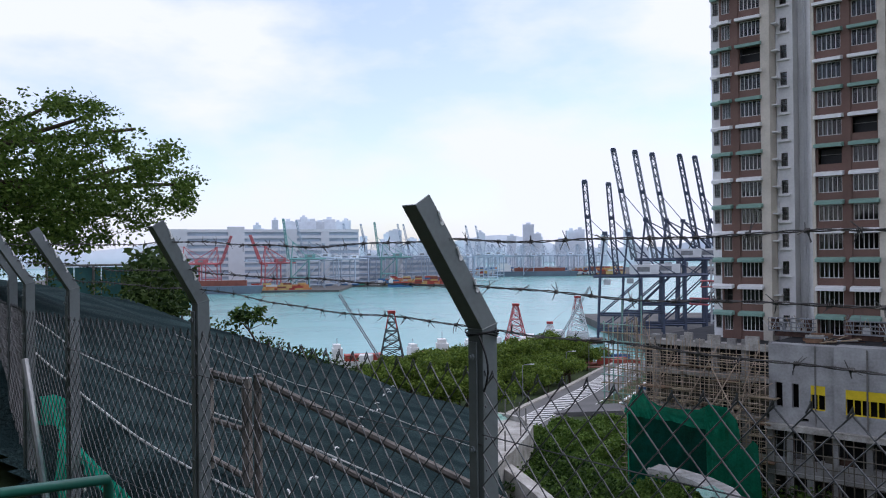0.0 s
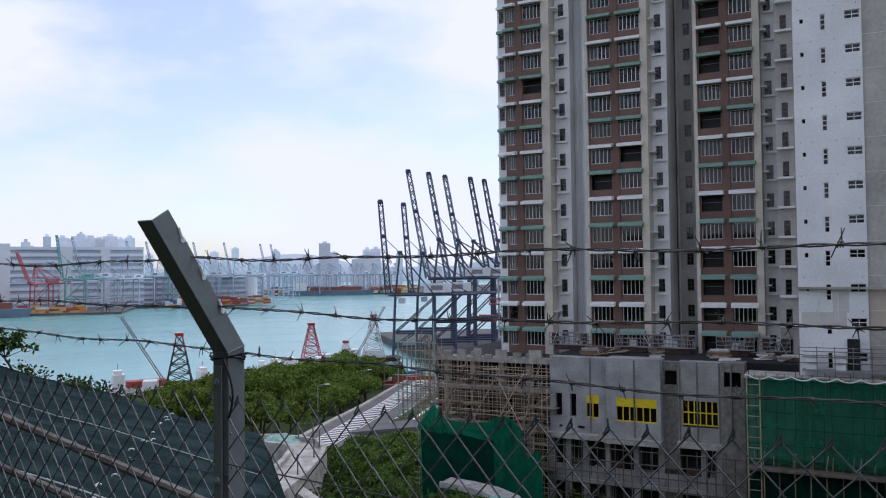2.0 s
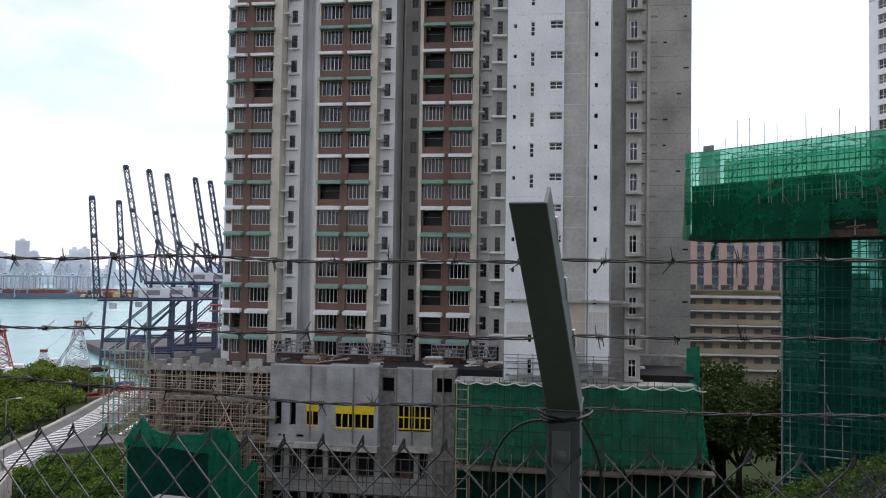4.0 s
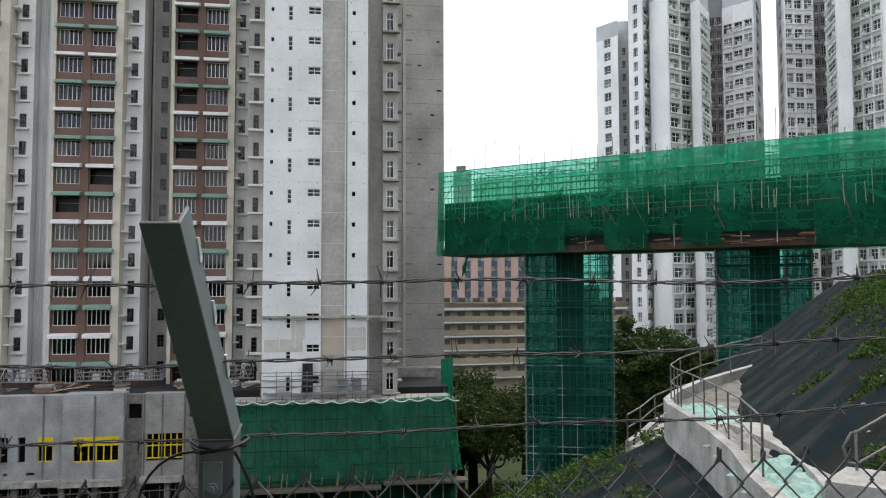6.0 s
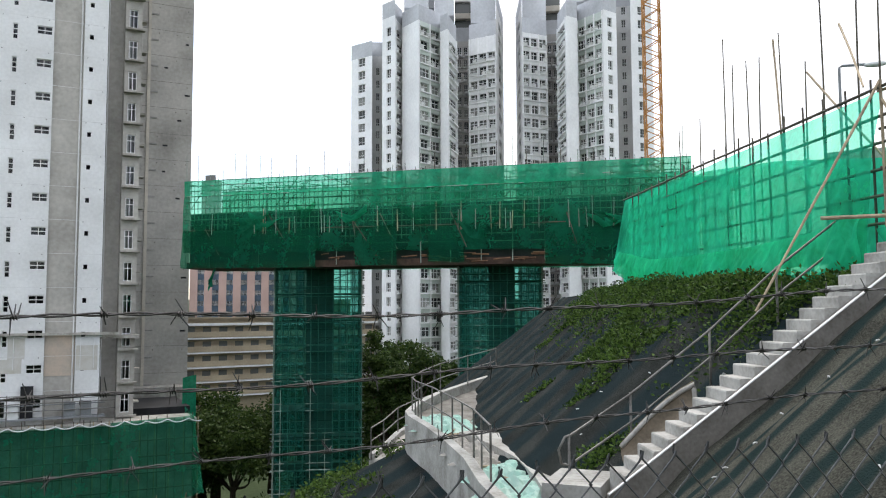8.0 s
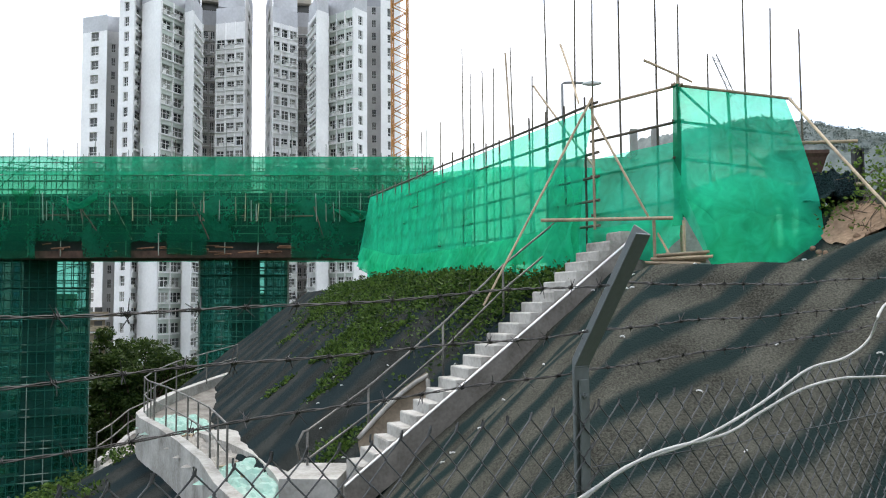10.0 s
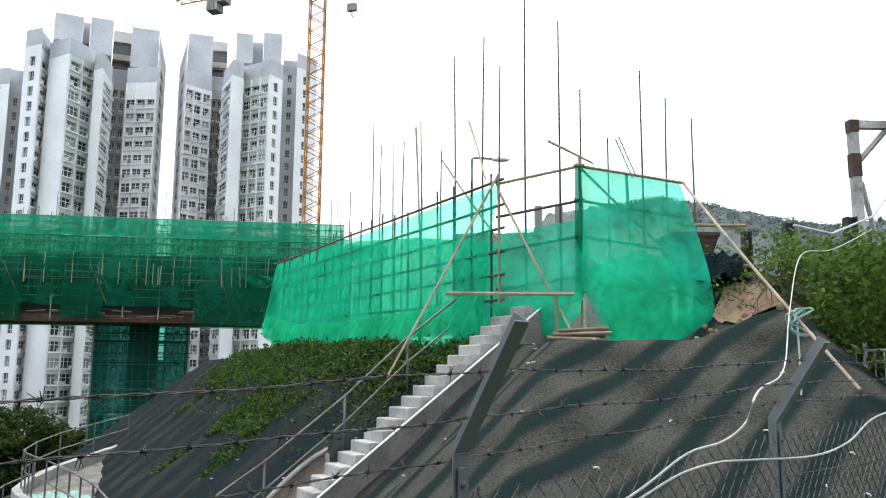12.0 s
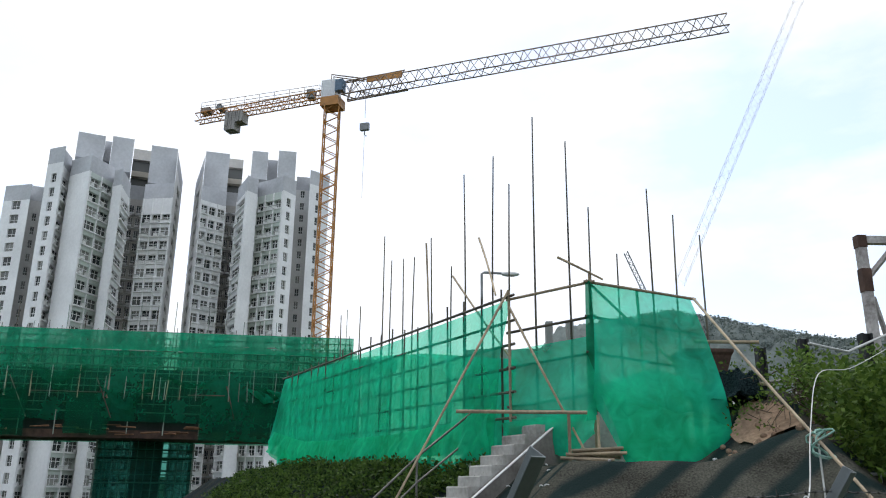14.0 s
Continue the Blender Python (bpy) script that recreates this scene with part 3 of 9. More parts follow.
def barbed_strand(level):
    """One two-ply strand over all the posts, with four-point barbs at short steps."""
    t = Tubes()
    rng = random.Random(40 + level)
    anchors = []
    for i, (b, ez, lean, ties) in enumerate(POSTS):
        e = E_DIR if i >= 4 else (POSTS[i + 1][0] - b).normalized()
        n_in = Vector((e.y, -e.x, 0)) if Vector((e.y, -e.x, 0)).dot(N_IN) > 0 else Vector((-e.y, e.x, 0))
        arm_d = (n_in * ARM_IN + UP * ARM_UP + e * lean).normalized()
        back = (-n_in * ARM_UP + UP * ARM_IN).normalized()
        anchors.append(b + UP * ez + arm_d * (ARM_L * ties[level]) + back * (FL * 0.8))
    for i in range(len(anchors) - 1):
        a, c = anchors[i], anchors[i + 1]
        L = (c - a).length
        d = (c - a) / L
        s_ = d.cross(UP).normalized()
        u = s_.cross(d)
        n = int(L / 0.018)
        sag = rng.uniform(0.004, 0.022)
        ph = [rng.uniform(0, 6.28) for _ in range(3)]

        def at_(s):
            w = 0.004 * math.sin(9 * s + ph[0]) + 0.003 * math.sin(21 * s + ph[1])
            return a + d * (s * L) - UP * (sag * 4 * s * (1 - s) - w) + s_ * (0.004 * math.sin(13 * s + ph[2]))
        for ply in (0, math.pi):
            t.run([at_(k / n) + s_ * (0.0022 * math.cos(k * 0.9 + ply)) + u * (0.0022 * math.sin(k * 0.9 + ply)) for k in range(n + 1)], 0.0016, 4, cap=False)
        nb = int(L / 0.115)
        for k in range(nb):
            s = (k + 0.5 + rng.uniform(-0.12, 0.12)) / nb
            c0 = at_(s)
            for w in range(3):
                cc = c0 + d * (w * 0.004 - 0.004)
                t.run([cc + s_ * (0.005 * math.cos(x)) + u * (0.005 * math.sin(x)) for x in (0, 1.6, 3.2, 4.8, 6.3)], 0.0013, 3, cap=False)
            for _ in range(4):
                ang = rng.uniform(0, 6.28)
                tip = (s_ * math.cos(ang) + u * math.sin(ang)) * rng.uniform(0.018, 0.030) + d * rng.uniform(-0.016, 0.016)
                t.run([c0 + d * rng.uniform(-0.006, 0.006), c0 + tip], 0.0015, 4, r1=0.0008)
    ob = t.put("barbed_wire_strand", BARB, fence)
    tagged(ob, "rusty twisted barbed wire strand", kind="stuff")


for lv in range(3):
    barbed_strand(lv)

# black cable ties and loops at the elbows
for k in (5, 6):
    b, ez, lean, ties = POSTS[k]
    rng = random.Random(k)
    t = Tubes()
    for w in range(3):
        z = ez - 0.02 + 0.004 * w
        ring = [b - E_DIR * (FL * 0.5) + N_IN * -0.03 + (E_DIR * math.cos(x) + N_IN * math.sin(x)) * (0.046 + 0.003 * w) + UP * (z + 0.006 * math.sin(2 * x + w)) for x in [i * 0.52 for i in range(13)]]
        t.run(ring, 0.0026, 5)
    tail = [b + N_IN * 0.02 + E_DIR * (0.005 + 0.035 * math.sin(s * 2.6)) + UP * (ez - 0.02 - 0.16 * s) for s in [i / 8 for i in range(9)]]
    t.run(tail, 0.003, 5)
    if k == 6:
        arc = [b - E_DIR * (0.065 + 0.10 * math.sin(s * 1.9)) + N_IN * 0.02 + UP * (ez - 0.02 - 0.20 * s * s) for s in [i / 9 for i in range(10)]]
        t.run(arc, 0.0026, 5)
    tagged(t.put("cable_tie", BLACKRUB), "black plastic cable wound round the fence post", "cable tie")

# white hose lashed along the mesh
def hose(name, pts, r, label):
    pts = [Vector(p) for p in pts]
    fine = []
    for i in range(len(pts) - 1):
        p0, p1, p2, p3 = pts[max(i - 1, 0)], pts[i], pts[i + 1], pts[min(i + 2, len(pts) - 1)]
        for s in range(6):
            u = s / 6
            fine.append(0.5 * ((2 * p1) + (p2 - p0) * u + (2 * p0 - 5 * p1 + 4 * p2 - p3) * u * u + (3 * p1 - p0 - 3 * p2 + p3) * u ** 3))
    fine.append(pts[-1])
    return tagged(Tubes().run(fine, r, 7).put(name, WHITEROPE, smooth=True), label, name.replace("_", " "))


def on_fence(s, z, off=0.02):
    return FENCE0 + E_DIR * s + N_IN * off + UP * z


hose("white_hose", [on_fence(3.9, 1.08), on_fence(4.17, 1.18), on_fence(4.54, 1.22), on_fence(4.9, 1.30), on_fence(5.24, 1.40), on_fence(5.54, 1.43), on_fence(5.76, 1.50), on_fence(5.9, 1.63), (6.03, -2.84, 1.75), (7.81, -3.76, 2.3), (9.1, -4.54, 2.98), (9.39, -5.05, 3.09), (9.62, -5.66, 3.37)], 0.0054, "white plastic hose lashed to the fence and slope")
hose("white_hose", [on_fence(3.9, 1.10), on_fence(4.28, 1.20), on_fence(4.68, 1.22), on_fence(4.9, 1.27), on_fence(5.19, 1.33), on_fence(5.48, 1.35), on_fence(5.75, 1.34), on_fence(6.47, 1.31), on_fence(6.96, 1.35), on_fence(7.47, 1.47), on_fence(8.6, 1.52)], 0.0054, "white plastic hose tied along the wire mesh")
tagged(Tubes().run([on_fence(-4.52, 0.89, 0.03), on_fence(-3.95, -0.2, 0.03)], 0.024, 8).put("brace_strut", RAILM_L), "pale galvanised diagonal strut bracing the fence", "strut")

# dark green handrail beside the path
rail = empty("path_handrail", "dark green painted tubular handrail beside the path", "handrail")
Tubes().run([(-1.53, 0.74, 1.27), (-1.27, 2.6, 0.89), (-1.19, 3.18, 0.77), (-1.19, 3.20, 0.74), (-1.19, 3.20, -0.45)], 0.0185, 12).put("top_rail", GREENPAINT, rail, smooth=True)
Tubes().run([(-1.34, 2.15, 0.97), (-1.34, 2.15, -0.45)], 0.0175, 12).put("post", GREENPAINT, rail, smooth=True)


# ---- the brown and white housing tower with its podium ----
TOWER = pose(0.473, 0.063, 0, 0, 0, -41.5)
STOREY, HOOD0 = 2.75, 3.15
LOW, HIGH = -3, 14
Z0, Z1 = -7.6, HOOD0 + STOREY * HIGH + 1.4
tower = empty("apartment_tower", "unfinished brown, grey and white high-rise housing block", "apartment tower", TOWER)


def window_mesh(w, h, cols, rows, bar=0.06, deep=0.07, top=0.0):
    """An aluminium frame with its mullions and transom as one welded piece."""
    xs = [bar + (w - bar) * i / cols for i in range(cols)]
    zs = [(bar, h - bar)] if rows < 2 else [(bar, h - top - bar), (h - top, h - bar)] if top else [(bar + (h - bar) * j / rows, (h - bar) * (j + 1) / rows) for j in range(rows)]
    ops = [(x, x + (w - bar) / cols - bar * 0.9, a, b) for x in xs for a, b in zs]
    return grid_wall(0, w, 0, h, 0, ops, deep)


KINDS = {}


def add_window(parent, key, a, y, z, w, h, cols, rows, top=0.0, frame_mat=None):
    """A framed window with its pane; alike ones share their meshes."""
    if key not in KINDS:
        fr = pydata("window", *window_mesh(w, h, cols, rows, top=top), frame_mat or ALU, parent)
        pane = pydata("pane", [(0.04, 0.035, 0.04), (w - 0.04, 0.035, 0.04), (w - 0.04, 0.035, h - 0.04), (0.04, 0.035, h - 0.04)], [(0, 1, 2, 3)], GLASS, fr)
        KINDS[key] = (fr.data, pane.data)
        fr.location = (a, y, z)
        return
    fr = new("window", KINDS[key][0])
    fr.parent, fr.location = parent, (a, y, z)
    pane = new("pane", KINDS[key][1])
    pane.parent = fr


def hood_mesh(w, deep, material, parent):
    v = [(0, 0.0, 0.02), (w, 0.0, 0.02), (w, 0, 0.42), (0, 0, 0.42), (0.05, -deep, -0.07), (w - 0.05, -deep, -0.07), (w - 0.05, -deep, 0.22), (0.05, -deep, 0.22)]
    f = [(4, 5, 6, 7), (3, 7, 6, 2), (0, 1, 5, 4), (0, 4, 7, 3), (1, 2, 6, 5)]
    return pydata("window_hood", v, f, material, parent)


HOODS = {}


def add_hood(a0, a1, y, z, white, deep=0.65):
    key = (round(a1 - a0, 2), white, deep)
    if key not in HOODS:
        ob = hood_mesh(a1 - a0, deep, HOODW if white else HOODG, tower)
        HOODS[key] = ob.data
    else:
        ob = new("window_hood", HOODS[key])
        ob.parent = tower
    ob.location = (a0, y, z)


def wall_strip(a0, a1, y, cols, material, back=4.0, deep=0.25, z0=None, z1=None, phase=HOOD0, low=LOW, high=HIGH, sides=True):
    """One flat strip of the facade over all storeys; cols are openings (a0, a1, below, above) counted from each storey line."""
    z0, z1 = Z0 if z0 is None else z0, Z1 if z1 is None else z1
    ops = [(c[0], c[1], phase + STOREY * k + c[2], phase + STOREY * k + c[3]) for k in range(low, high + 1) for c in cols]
    v, f = grid_wall(a0, a1, z0, z1, y, ops, deep)
    if sides:
        for a in (a0, a1):
            b = len(v)
            v += [(a, y, z0), (a, y + back, z0), (a, y + back, z1), (a, y, z1)]
            f.append((b, b + 1, b + 2, b + 3))
    pydata("wall", v, f, material, tower)


wrng = random.Random(404)
RAILM_T = mat("dull_guard_steel", (0.25, 0.24, 0.22), 0.5, 0.2, 3, 30, 0.0)


def bay(y, spans, pil, piers, a0, a1):
    """A projecting bay: brown wall, wide windows under hoods, cream end piers."""
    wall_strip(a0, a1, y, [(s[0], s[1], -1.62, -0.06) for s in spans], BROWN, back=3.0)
    t = Tubes()
    for p in pil:
        t.box(p[0], p[1], y - 0.12, y - 0.002, Z0, Z1)
    t.put("pilaster", BROWN, tower)
    for p in piers:
        Tubes().box(p[0], p[1], y - 0.22, y + 3.2, Z0, Z1 + 0.05).put("pier", CREAM, tower)
    for k in range(LOW, HIGH + 1):
        z = HOOD0 + STOREY * k
        for s in spans:
            w = s[1] - s[0]
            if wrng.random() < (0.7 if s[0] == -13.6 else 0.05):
                # black sheet inside the unglazed opening paints the dark room behind
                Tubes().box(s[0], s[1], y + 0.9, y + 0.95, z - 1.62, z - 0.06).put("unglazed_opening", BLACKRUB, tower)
                Tubes().run([(s[0], y + 0.1, z - 0.75), (s[1], y + 0.1, z - 0.75)], 0.025, 5).put("guard_bar", RAILM_T, tower)
            else:
                add_window(tower, ("bay", round(w, 2)), s[0], y + 0.10, z - 1.62, w, 1.56, max(3, round(w / 0.42)), 1)
            add_hood(s[0] - 0.25, s[1] + 0.25, y - 0.002, z, k % 2 == 0, 0.8)
        for p in piers:
            if p[1] - p[0] > 0.6:
                Tubes().box(p[1], p[1] + 0.55, y + 0.3, y + 1.5, z - 0.75, z - 0.62).put("air_conditioner_ledge", HOODW, tower)


B = 82.5
bay(B, [(-34.2, -33.3), (-32.3, -30.2)], [(-33.2, -32.4)], [(-30.1, -29.2)], -34.4, -30.1)
bay(B, [(-24.75, -22.6), (-21.65, -19.5)], [(-22.5, -21.75)], [(-25.25, -24.95), (-19.4, -18.7)], -24.95, -19.4)
bay(B, [(-13.6, -11.65), (-10.75, -8.7)], [(-11.55, -10.85)], [(-14.15, -13.8), (-8.6, -7.95)], -13.8, -8.6)

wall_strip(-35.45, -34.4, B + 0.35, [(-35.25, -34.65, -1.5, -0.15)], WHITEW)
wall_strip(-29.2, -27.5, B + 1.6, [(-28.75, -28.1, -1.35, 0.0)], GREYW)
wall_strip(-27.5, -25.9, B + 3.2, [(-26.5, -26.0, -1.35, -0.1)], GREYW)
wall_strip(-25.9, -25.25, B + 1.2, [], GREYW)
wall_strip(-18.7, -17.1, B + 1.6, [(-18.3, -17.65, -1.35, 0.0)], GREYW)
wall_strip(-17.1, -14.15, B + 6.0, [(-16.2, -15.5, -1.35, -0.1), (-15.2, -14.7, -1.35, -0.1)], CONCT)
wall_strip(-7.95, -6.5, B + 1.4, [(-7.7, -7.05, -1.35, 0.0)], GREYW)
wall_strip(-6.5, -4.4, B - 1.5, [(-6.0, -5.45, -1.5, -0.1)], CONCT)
for k in range(LOW, HIGH + 1):
    z = HOOD0 + STOREY * k
    for a, y, w in ((-35.25, B + 0.45, 0.6), (-28.75, B + 1.7, 0.65), (-26.5, B + 3.3, 0.5), (-18.3, B + 1.7, 0.65), (-7.7, B + 1.5, 0.65), (-16.2, B + 6.1, 0.7), (-15.2, B + 6.1, 0.5), (-6.0, B - 1.4, 0.55)):
        add_window(tower, ("slot", w), a, y, z - 1.35, w, 1.33, 2 if w > 0.55 else 1, 3, frame_mat=DARKALU)
    add_hood(-35.45, -34.55, B + 0.348, z, k % 2 == 0, 0.5)
    for a, y in ((-29.15, B + 1.598), (-18.65, B + 1.598), (-7.9, B + 1.398)):
        Tubes().box(a + 0.15, a + 1.35, y - 0.32, y, z - 1.62, z - 1.5).put("sill_ledge", HOODW, tower)
    Tubes().box(-6.45, -5.0, B - 2.0, B - 1.502, z - 1.75, z - 1.55).put("air_conditioner_ledge", HOODW, tower)

# drain pipes in the recesses
for a, y in ((-27.35, B + 3.1), (-27.0, B + 3.08), (-26.8, B + 3.1), (-25.6, B + 1.1), (-16.9, B + 5.9), (-14.5, B + 5.9), (-29.05, B + 1.5)):
    Tubes().run([(a, y, Z0), (a, y, Z1 - 0.5)], 0.07, 6).put("drain_pipe", GREYW, tower)

# white lift and stair core
W = 72.0
WP = 7.95
core_cols = [(-3.85, -3.6, -0.2, 0.15), (-2.35, -1.95, -0.95, 0.35), (-0.6, 0.55, -0.30, 0.40)]
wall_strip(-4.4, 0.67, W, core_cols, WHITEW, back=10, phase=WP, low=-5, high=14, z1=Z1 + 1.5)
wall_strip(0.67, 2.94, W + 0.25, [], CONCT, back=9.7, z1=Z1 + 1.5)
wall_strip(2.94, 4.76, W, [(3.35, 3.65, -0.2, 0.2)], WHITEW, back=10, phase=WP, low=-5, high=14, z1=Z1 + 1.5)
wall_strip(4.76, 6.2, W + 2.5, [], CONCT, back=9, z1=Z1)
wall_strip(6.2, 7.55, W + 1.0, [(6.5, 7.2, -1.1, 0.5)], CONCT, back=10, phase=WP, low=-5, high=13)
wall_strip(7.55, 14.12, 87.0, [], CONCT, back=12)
for k in range(-5, 15):
    z = WP + STOREY * k
    add_window(tower, "core_slot", -2.35, W + 0.1, z - 0.95, 0.40, 1.3, 1, 3)
    add_window(tower, "core_four", -0.6, W + 0.1, z - 0.30, 1.15, 0.70, 2, 2)
    if k < 14:
        add_window(tower, "core_bay", 6.5, W + 1.1, z - 1.1, 0.7, 1.6, 2, 2, top=0.5)
        Tubes().box(6.15, 7.75, W + 0.45, W + 0.998, z - 1.42, z - 1.28).put("air_conditioner_ledge", CONCW, tower)
        Tubes().box(7.56, 8.0, W + 1.3, W + 2.3, z - 0.35, z - 0.2).put("air_conditioner_ledge", CONCW, tower)
    for a in (9.9,):
        Tubes().box(a, a + 0.7, 86.9, 86.998, z - 0.2, z - 0.05).put("form_tie_strip", CONC, tower)
    Tubes().box(-4.38, 4.74, W - 0.012, W - 0.002, z - 1.72, z - 1.69).put("day_joint", GREYW, tower)
Tubes().box(9.55, 9.85, 86.88, 86.998, -7, Z1).put("pale_form_strip", CREAM, tower, "ochre stained vertical formwork strip")
Tubes().run([(2.75, W + 0.1, -6), (2.75, W + 0.1, Z1)], 0.06, 6).put("drain_pipe", GREYW, tower)
Tubes().run([(5.0, W + 2.4, -6), (5.0, W + 2.4, Z1)], 0.06, 6).put("drain_pipe", GREYW, tower)

hrng = random.Random(91)
for k in range(-4, 14):
    z = WP + STOREY * k
    for a in (-4.0, -3.1, -1.35, 0.25, 3.2, 4.4):
        if hrng.random() < 0.8:
            Tubes().box(a, a + 0.07, W - 0.006, W - 0.001, z + 0.9, z + 0.97).put("form_tie_hole", CONCD, tower)
    for a in (8.6, 10.6, 12.4, 13.5):
        if hrng.random() < 0.6:
            Tubes().box(a, a + 0.1, 86.985, 86.998, z + 0.6, z + 0.7).put("form_tie_hole", CONCD, tower)
    if hrng.random() < 0.5:
        a = hrng.choice((11.2, 12.6, 13.3))
        Tubes().box(a, a + hrng.uniform(0.3, 0.6), 86.98, 86.998, z - 0.3, z - 0.12).put("shutter_gap", BLACKRUB, tower)
    Tubes().box(7.6, 14.1, 86.985, 86.997, z - 1.73, z - 1.70).put("day_joint", CONCD, tower)
STAIN = mat("dirty_patch_render", (0.42, 0.39, 0.33), 0.85, 0.3, 1.2, 8, 0.1, tint=(0.62, 0.61, 0.58))
for a, b, z0, z1 in ((-4.2, -0.9, -3.3, -2.2), (-1.9, -0.7, -2.2, -0.5), (3.0, 4.6, -3.2, -1.2)):
    Tubes().box(a, b, W - 0.010, W - 0.001, z0, z1).put("dirty_patch", STAIN, tower)
for a in (-2.9, -1.5, 3.3, 4.3):
    Tubes().run([(a, W - 0.15, -3.0), (a, W - 0.15, -0.5), (a + 0.6, W - 0.15, -0.5)], 0.03, 6).put("site_pipe", HOODW, tower)

# closed back body, near-black for the unlit rooms, and roof
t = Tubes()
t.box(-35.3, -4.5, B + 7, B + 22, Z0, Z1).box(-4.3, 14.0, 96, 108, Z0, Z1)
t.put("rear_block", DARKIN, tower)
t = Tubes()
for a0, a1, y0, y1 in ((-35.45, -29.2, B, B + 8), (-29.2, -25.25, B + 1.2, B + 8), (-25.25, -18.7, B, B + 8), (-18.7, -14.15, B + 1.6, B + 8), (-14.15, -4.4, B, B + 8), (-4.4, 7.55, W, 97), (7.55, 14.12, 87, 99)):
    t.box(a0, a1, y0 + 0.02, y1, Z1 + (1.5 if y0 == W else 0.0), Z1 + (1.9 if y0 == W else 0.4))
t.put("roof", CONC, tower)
# floor plates behind the windows, in the same painted gloom
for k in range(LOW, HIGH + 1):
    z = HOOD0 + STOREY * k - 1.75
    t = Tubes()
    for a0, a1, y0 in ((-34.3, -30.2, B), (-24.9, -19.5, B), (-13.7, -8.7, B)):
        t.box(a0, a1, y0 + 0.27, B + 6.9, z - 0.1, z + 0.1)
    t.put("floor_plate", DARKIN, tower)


# ---- netted slopes, stair, platform ----
def left_h(x, y):
    z = 0.1 - 0.33 * (x + 0.95) - 0.092 * (y - 4.9)
    z -= 2.6 * max(0.0, x - 0.42 - 0.018 * y) + 0.55 * max(0.0, y - 15.5 - 0.25 * noise.noise(Vector((x * 0.6, 3, 0))) * 3)
    z -= 0.16 * max(0.0, -6.0 - x)
    d = -(Vector((x, y, 0)) - FENCE0).dot(N_IN)
    z -= 0.6 * smooth(0.42, 0.0, d) * smooth(-0.6, -1.5, x)
    return z + 0.05 * noise.noise(Vector((x * 0.7, y * 0.7, 1.7))) + 0.022 * math.sin(9.0 * (0.93 * x * 0.35 + 0.36 * y) + 2.5 * noise.noise(Vector((x * 0.5, y * 0.5, 5))))


def height_patch(name, fx, x0, x1, y0, y1, step, material, label, category, keep=None):
    nx, ny = int((x1 - x0) / step), int((y1 - y0) / step)
    v = [(x0 + i * step, y0 + j * step, fx(x0 + i * step, y0 + j * step)) for j in range(ny + 1) for i in range(nx + 1)]
    f = []
    for j in range(ny):
        for i in range(nx):
            a = j * (nx + 1) + i
            if keep is None or keep(x0 + i * step, y0 + j * step):
                f.append((a, a + 1, a + nx + 2, a + nx + 1))
    return tagged(pydata(name, v, f, material, smooth=True), label, category, kind="structure")


def beyond(x, y, gap=0.35):
    """True on the far side of the fence line."""
    return (Vector((x, y, 0)) - FENCE0).dot(N_IN) < -gap


height_patch("netted_slope", left_h, -11, 4.5, 1.5, 21, 0.16, GEO, "hillside wrapped in dark green erosion netting", "slope", keep=lambda x, y: beyond(x, y, -0.2))

L0, LD, LP = Vector((15.0, -2.0)), Vector((0.913, 0.408)), Vector((-0.408, 0.913))


BUSH0, BUSHN = Vector((10.2, -5.45)), Vector((-0.25, -0.97))


def right_h(x, y):
    r = Vector((x, y)) - L0
    q = r.dot(LP)
    z1 = 2.72 - 0.50 * smooth(4.5, 1.5, r.dot(LD)) * smooth(-3.2, -1.6, r.dot(LD)) - 0.80 * max(0.0, q - 0.25)
    edge = 12.9 + (0.30 * (y + 3) if y < -3 else 0.0)
    z2 = 2.72 - 0.60 * max(0.0, edge - x) * (1.0 if y > -3.5 else max(0.5, 1.0 + 0.16 * (y + 3.5)))
    z = min(z1, max(z2, -0.75))
    z -= 0.35 * max(0.0, 6.2 - x) * 0.3
    z = z + 0.07 * noise.noise(Vector((x * 0.8, y * 0.8, 4.2))) + 0.045 * noise.noise(Vector((x * 1.9, y * 1.7, 7.1))) + 0.022 * noise.noise(Vector((x * 4.6, y * 4.2, 3.3)))
    z = min(z, 2.15 + 0.57 * smooth(-3.8, -6.0, y) + 0.05 * noise.noise(Vector((x * 1.3, y * 1.3, 9))))
    if -2.4 < q < 0.4 and x > 15.5:
        z = min(z, 2.72)
    z += 0.95 * math.exp(-((x - 14.2) ** 2 / 1.3 + (y + 5.9) ** 2 / 1.0))
    # the ground falls away on the side of the bushes
    z -= 0.30 * math.exp(-((x - 13.1) ** 2 / 1.1 + (y + 5.0) ** 2 / 0.7))
    return z - 1.1 * max(0.0, (x - BUSH0.x) * BUSHN.x + (y - BUSH0.y) * BUSHN.y)


STAIR0, STAIRN = Vector((12.89, 2.15)), Vector((-0.899, -0.439))


def on_path_side(x, y):
    return (Vector((x, y)) - STAIR0).dot(STAIRN) > 0.35 or y < -2.6


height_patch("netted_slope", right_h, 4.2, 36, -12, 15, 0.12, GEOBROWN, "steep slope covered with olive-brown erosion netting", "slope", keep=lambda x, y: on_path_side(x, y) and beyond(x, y))
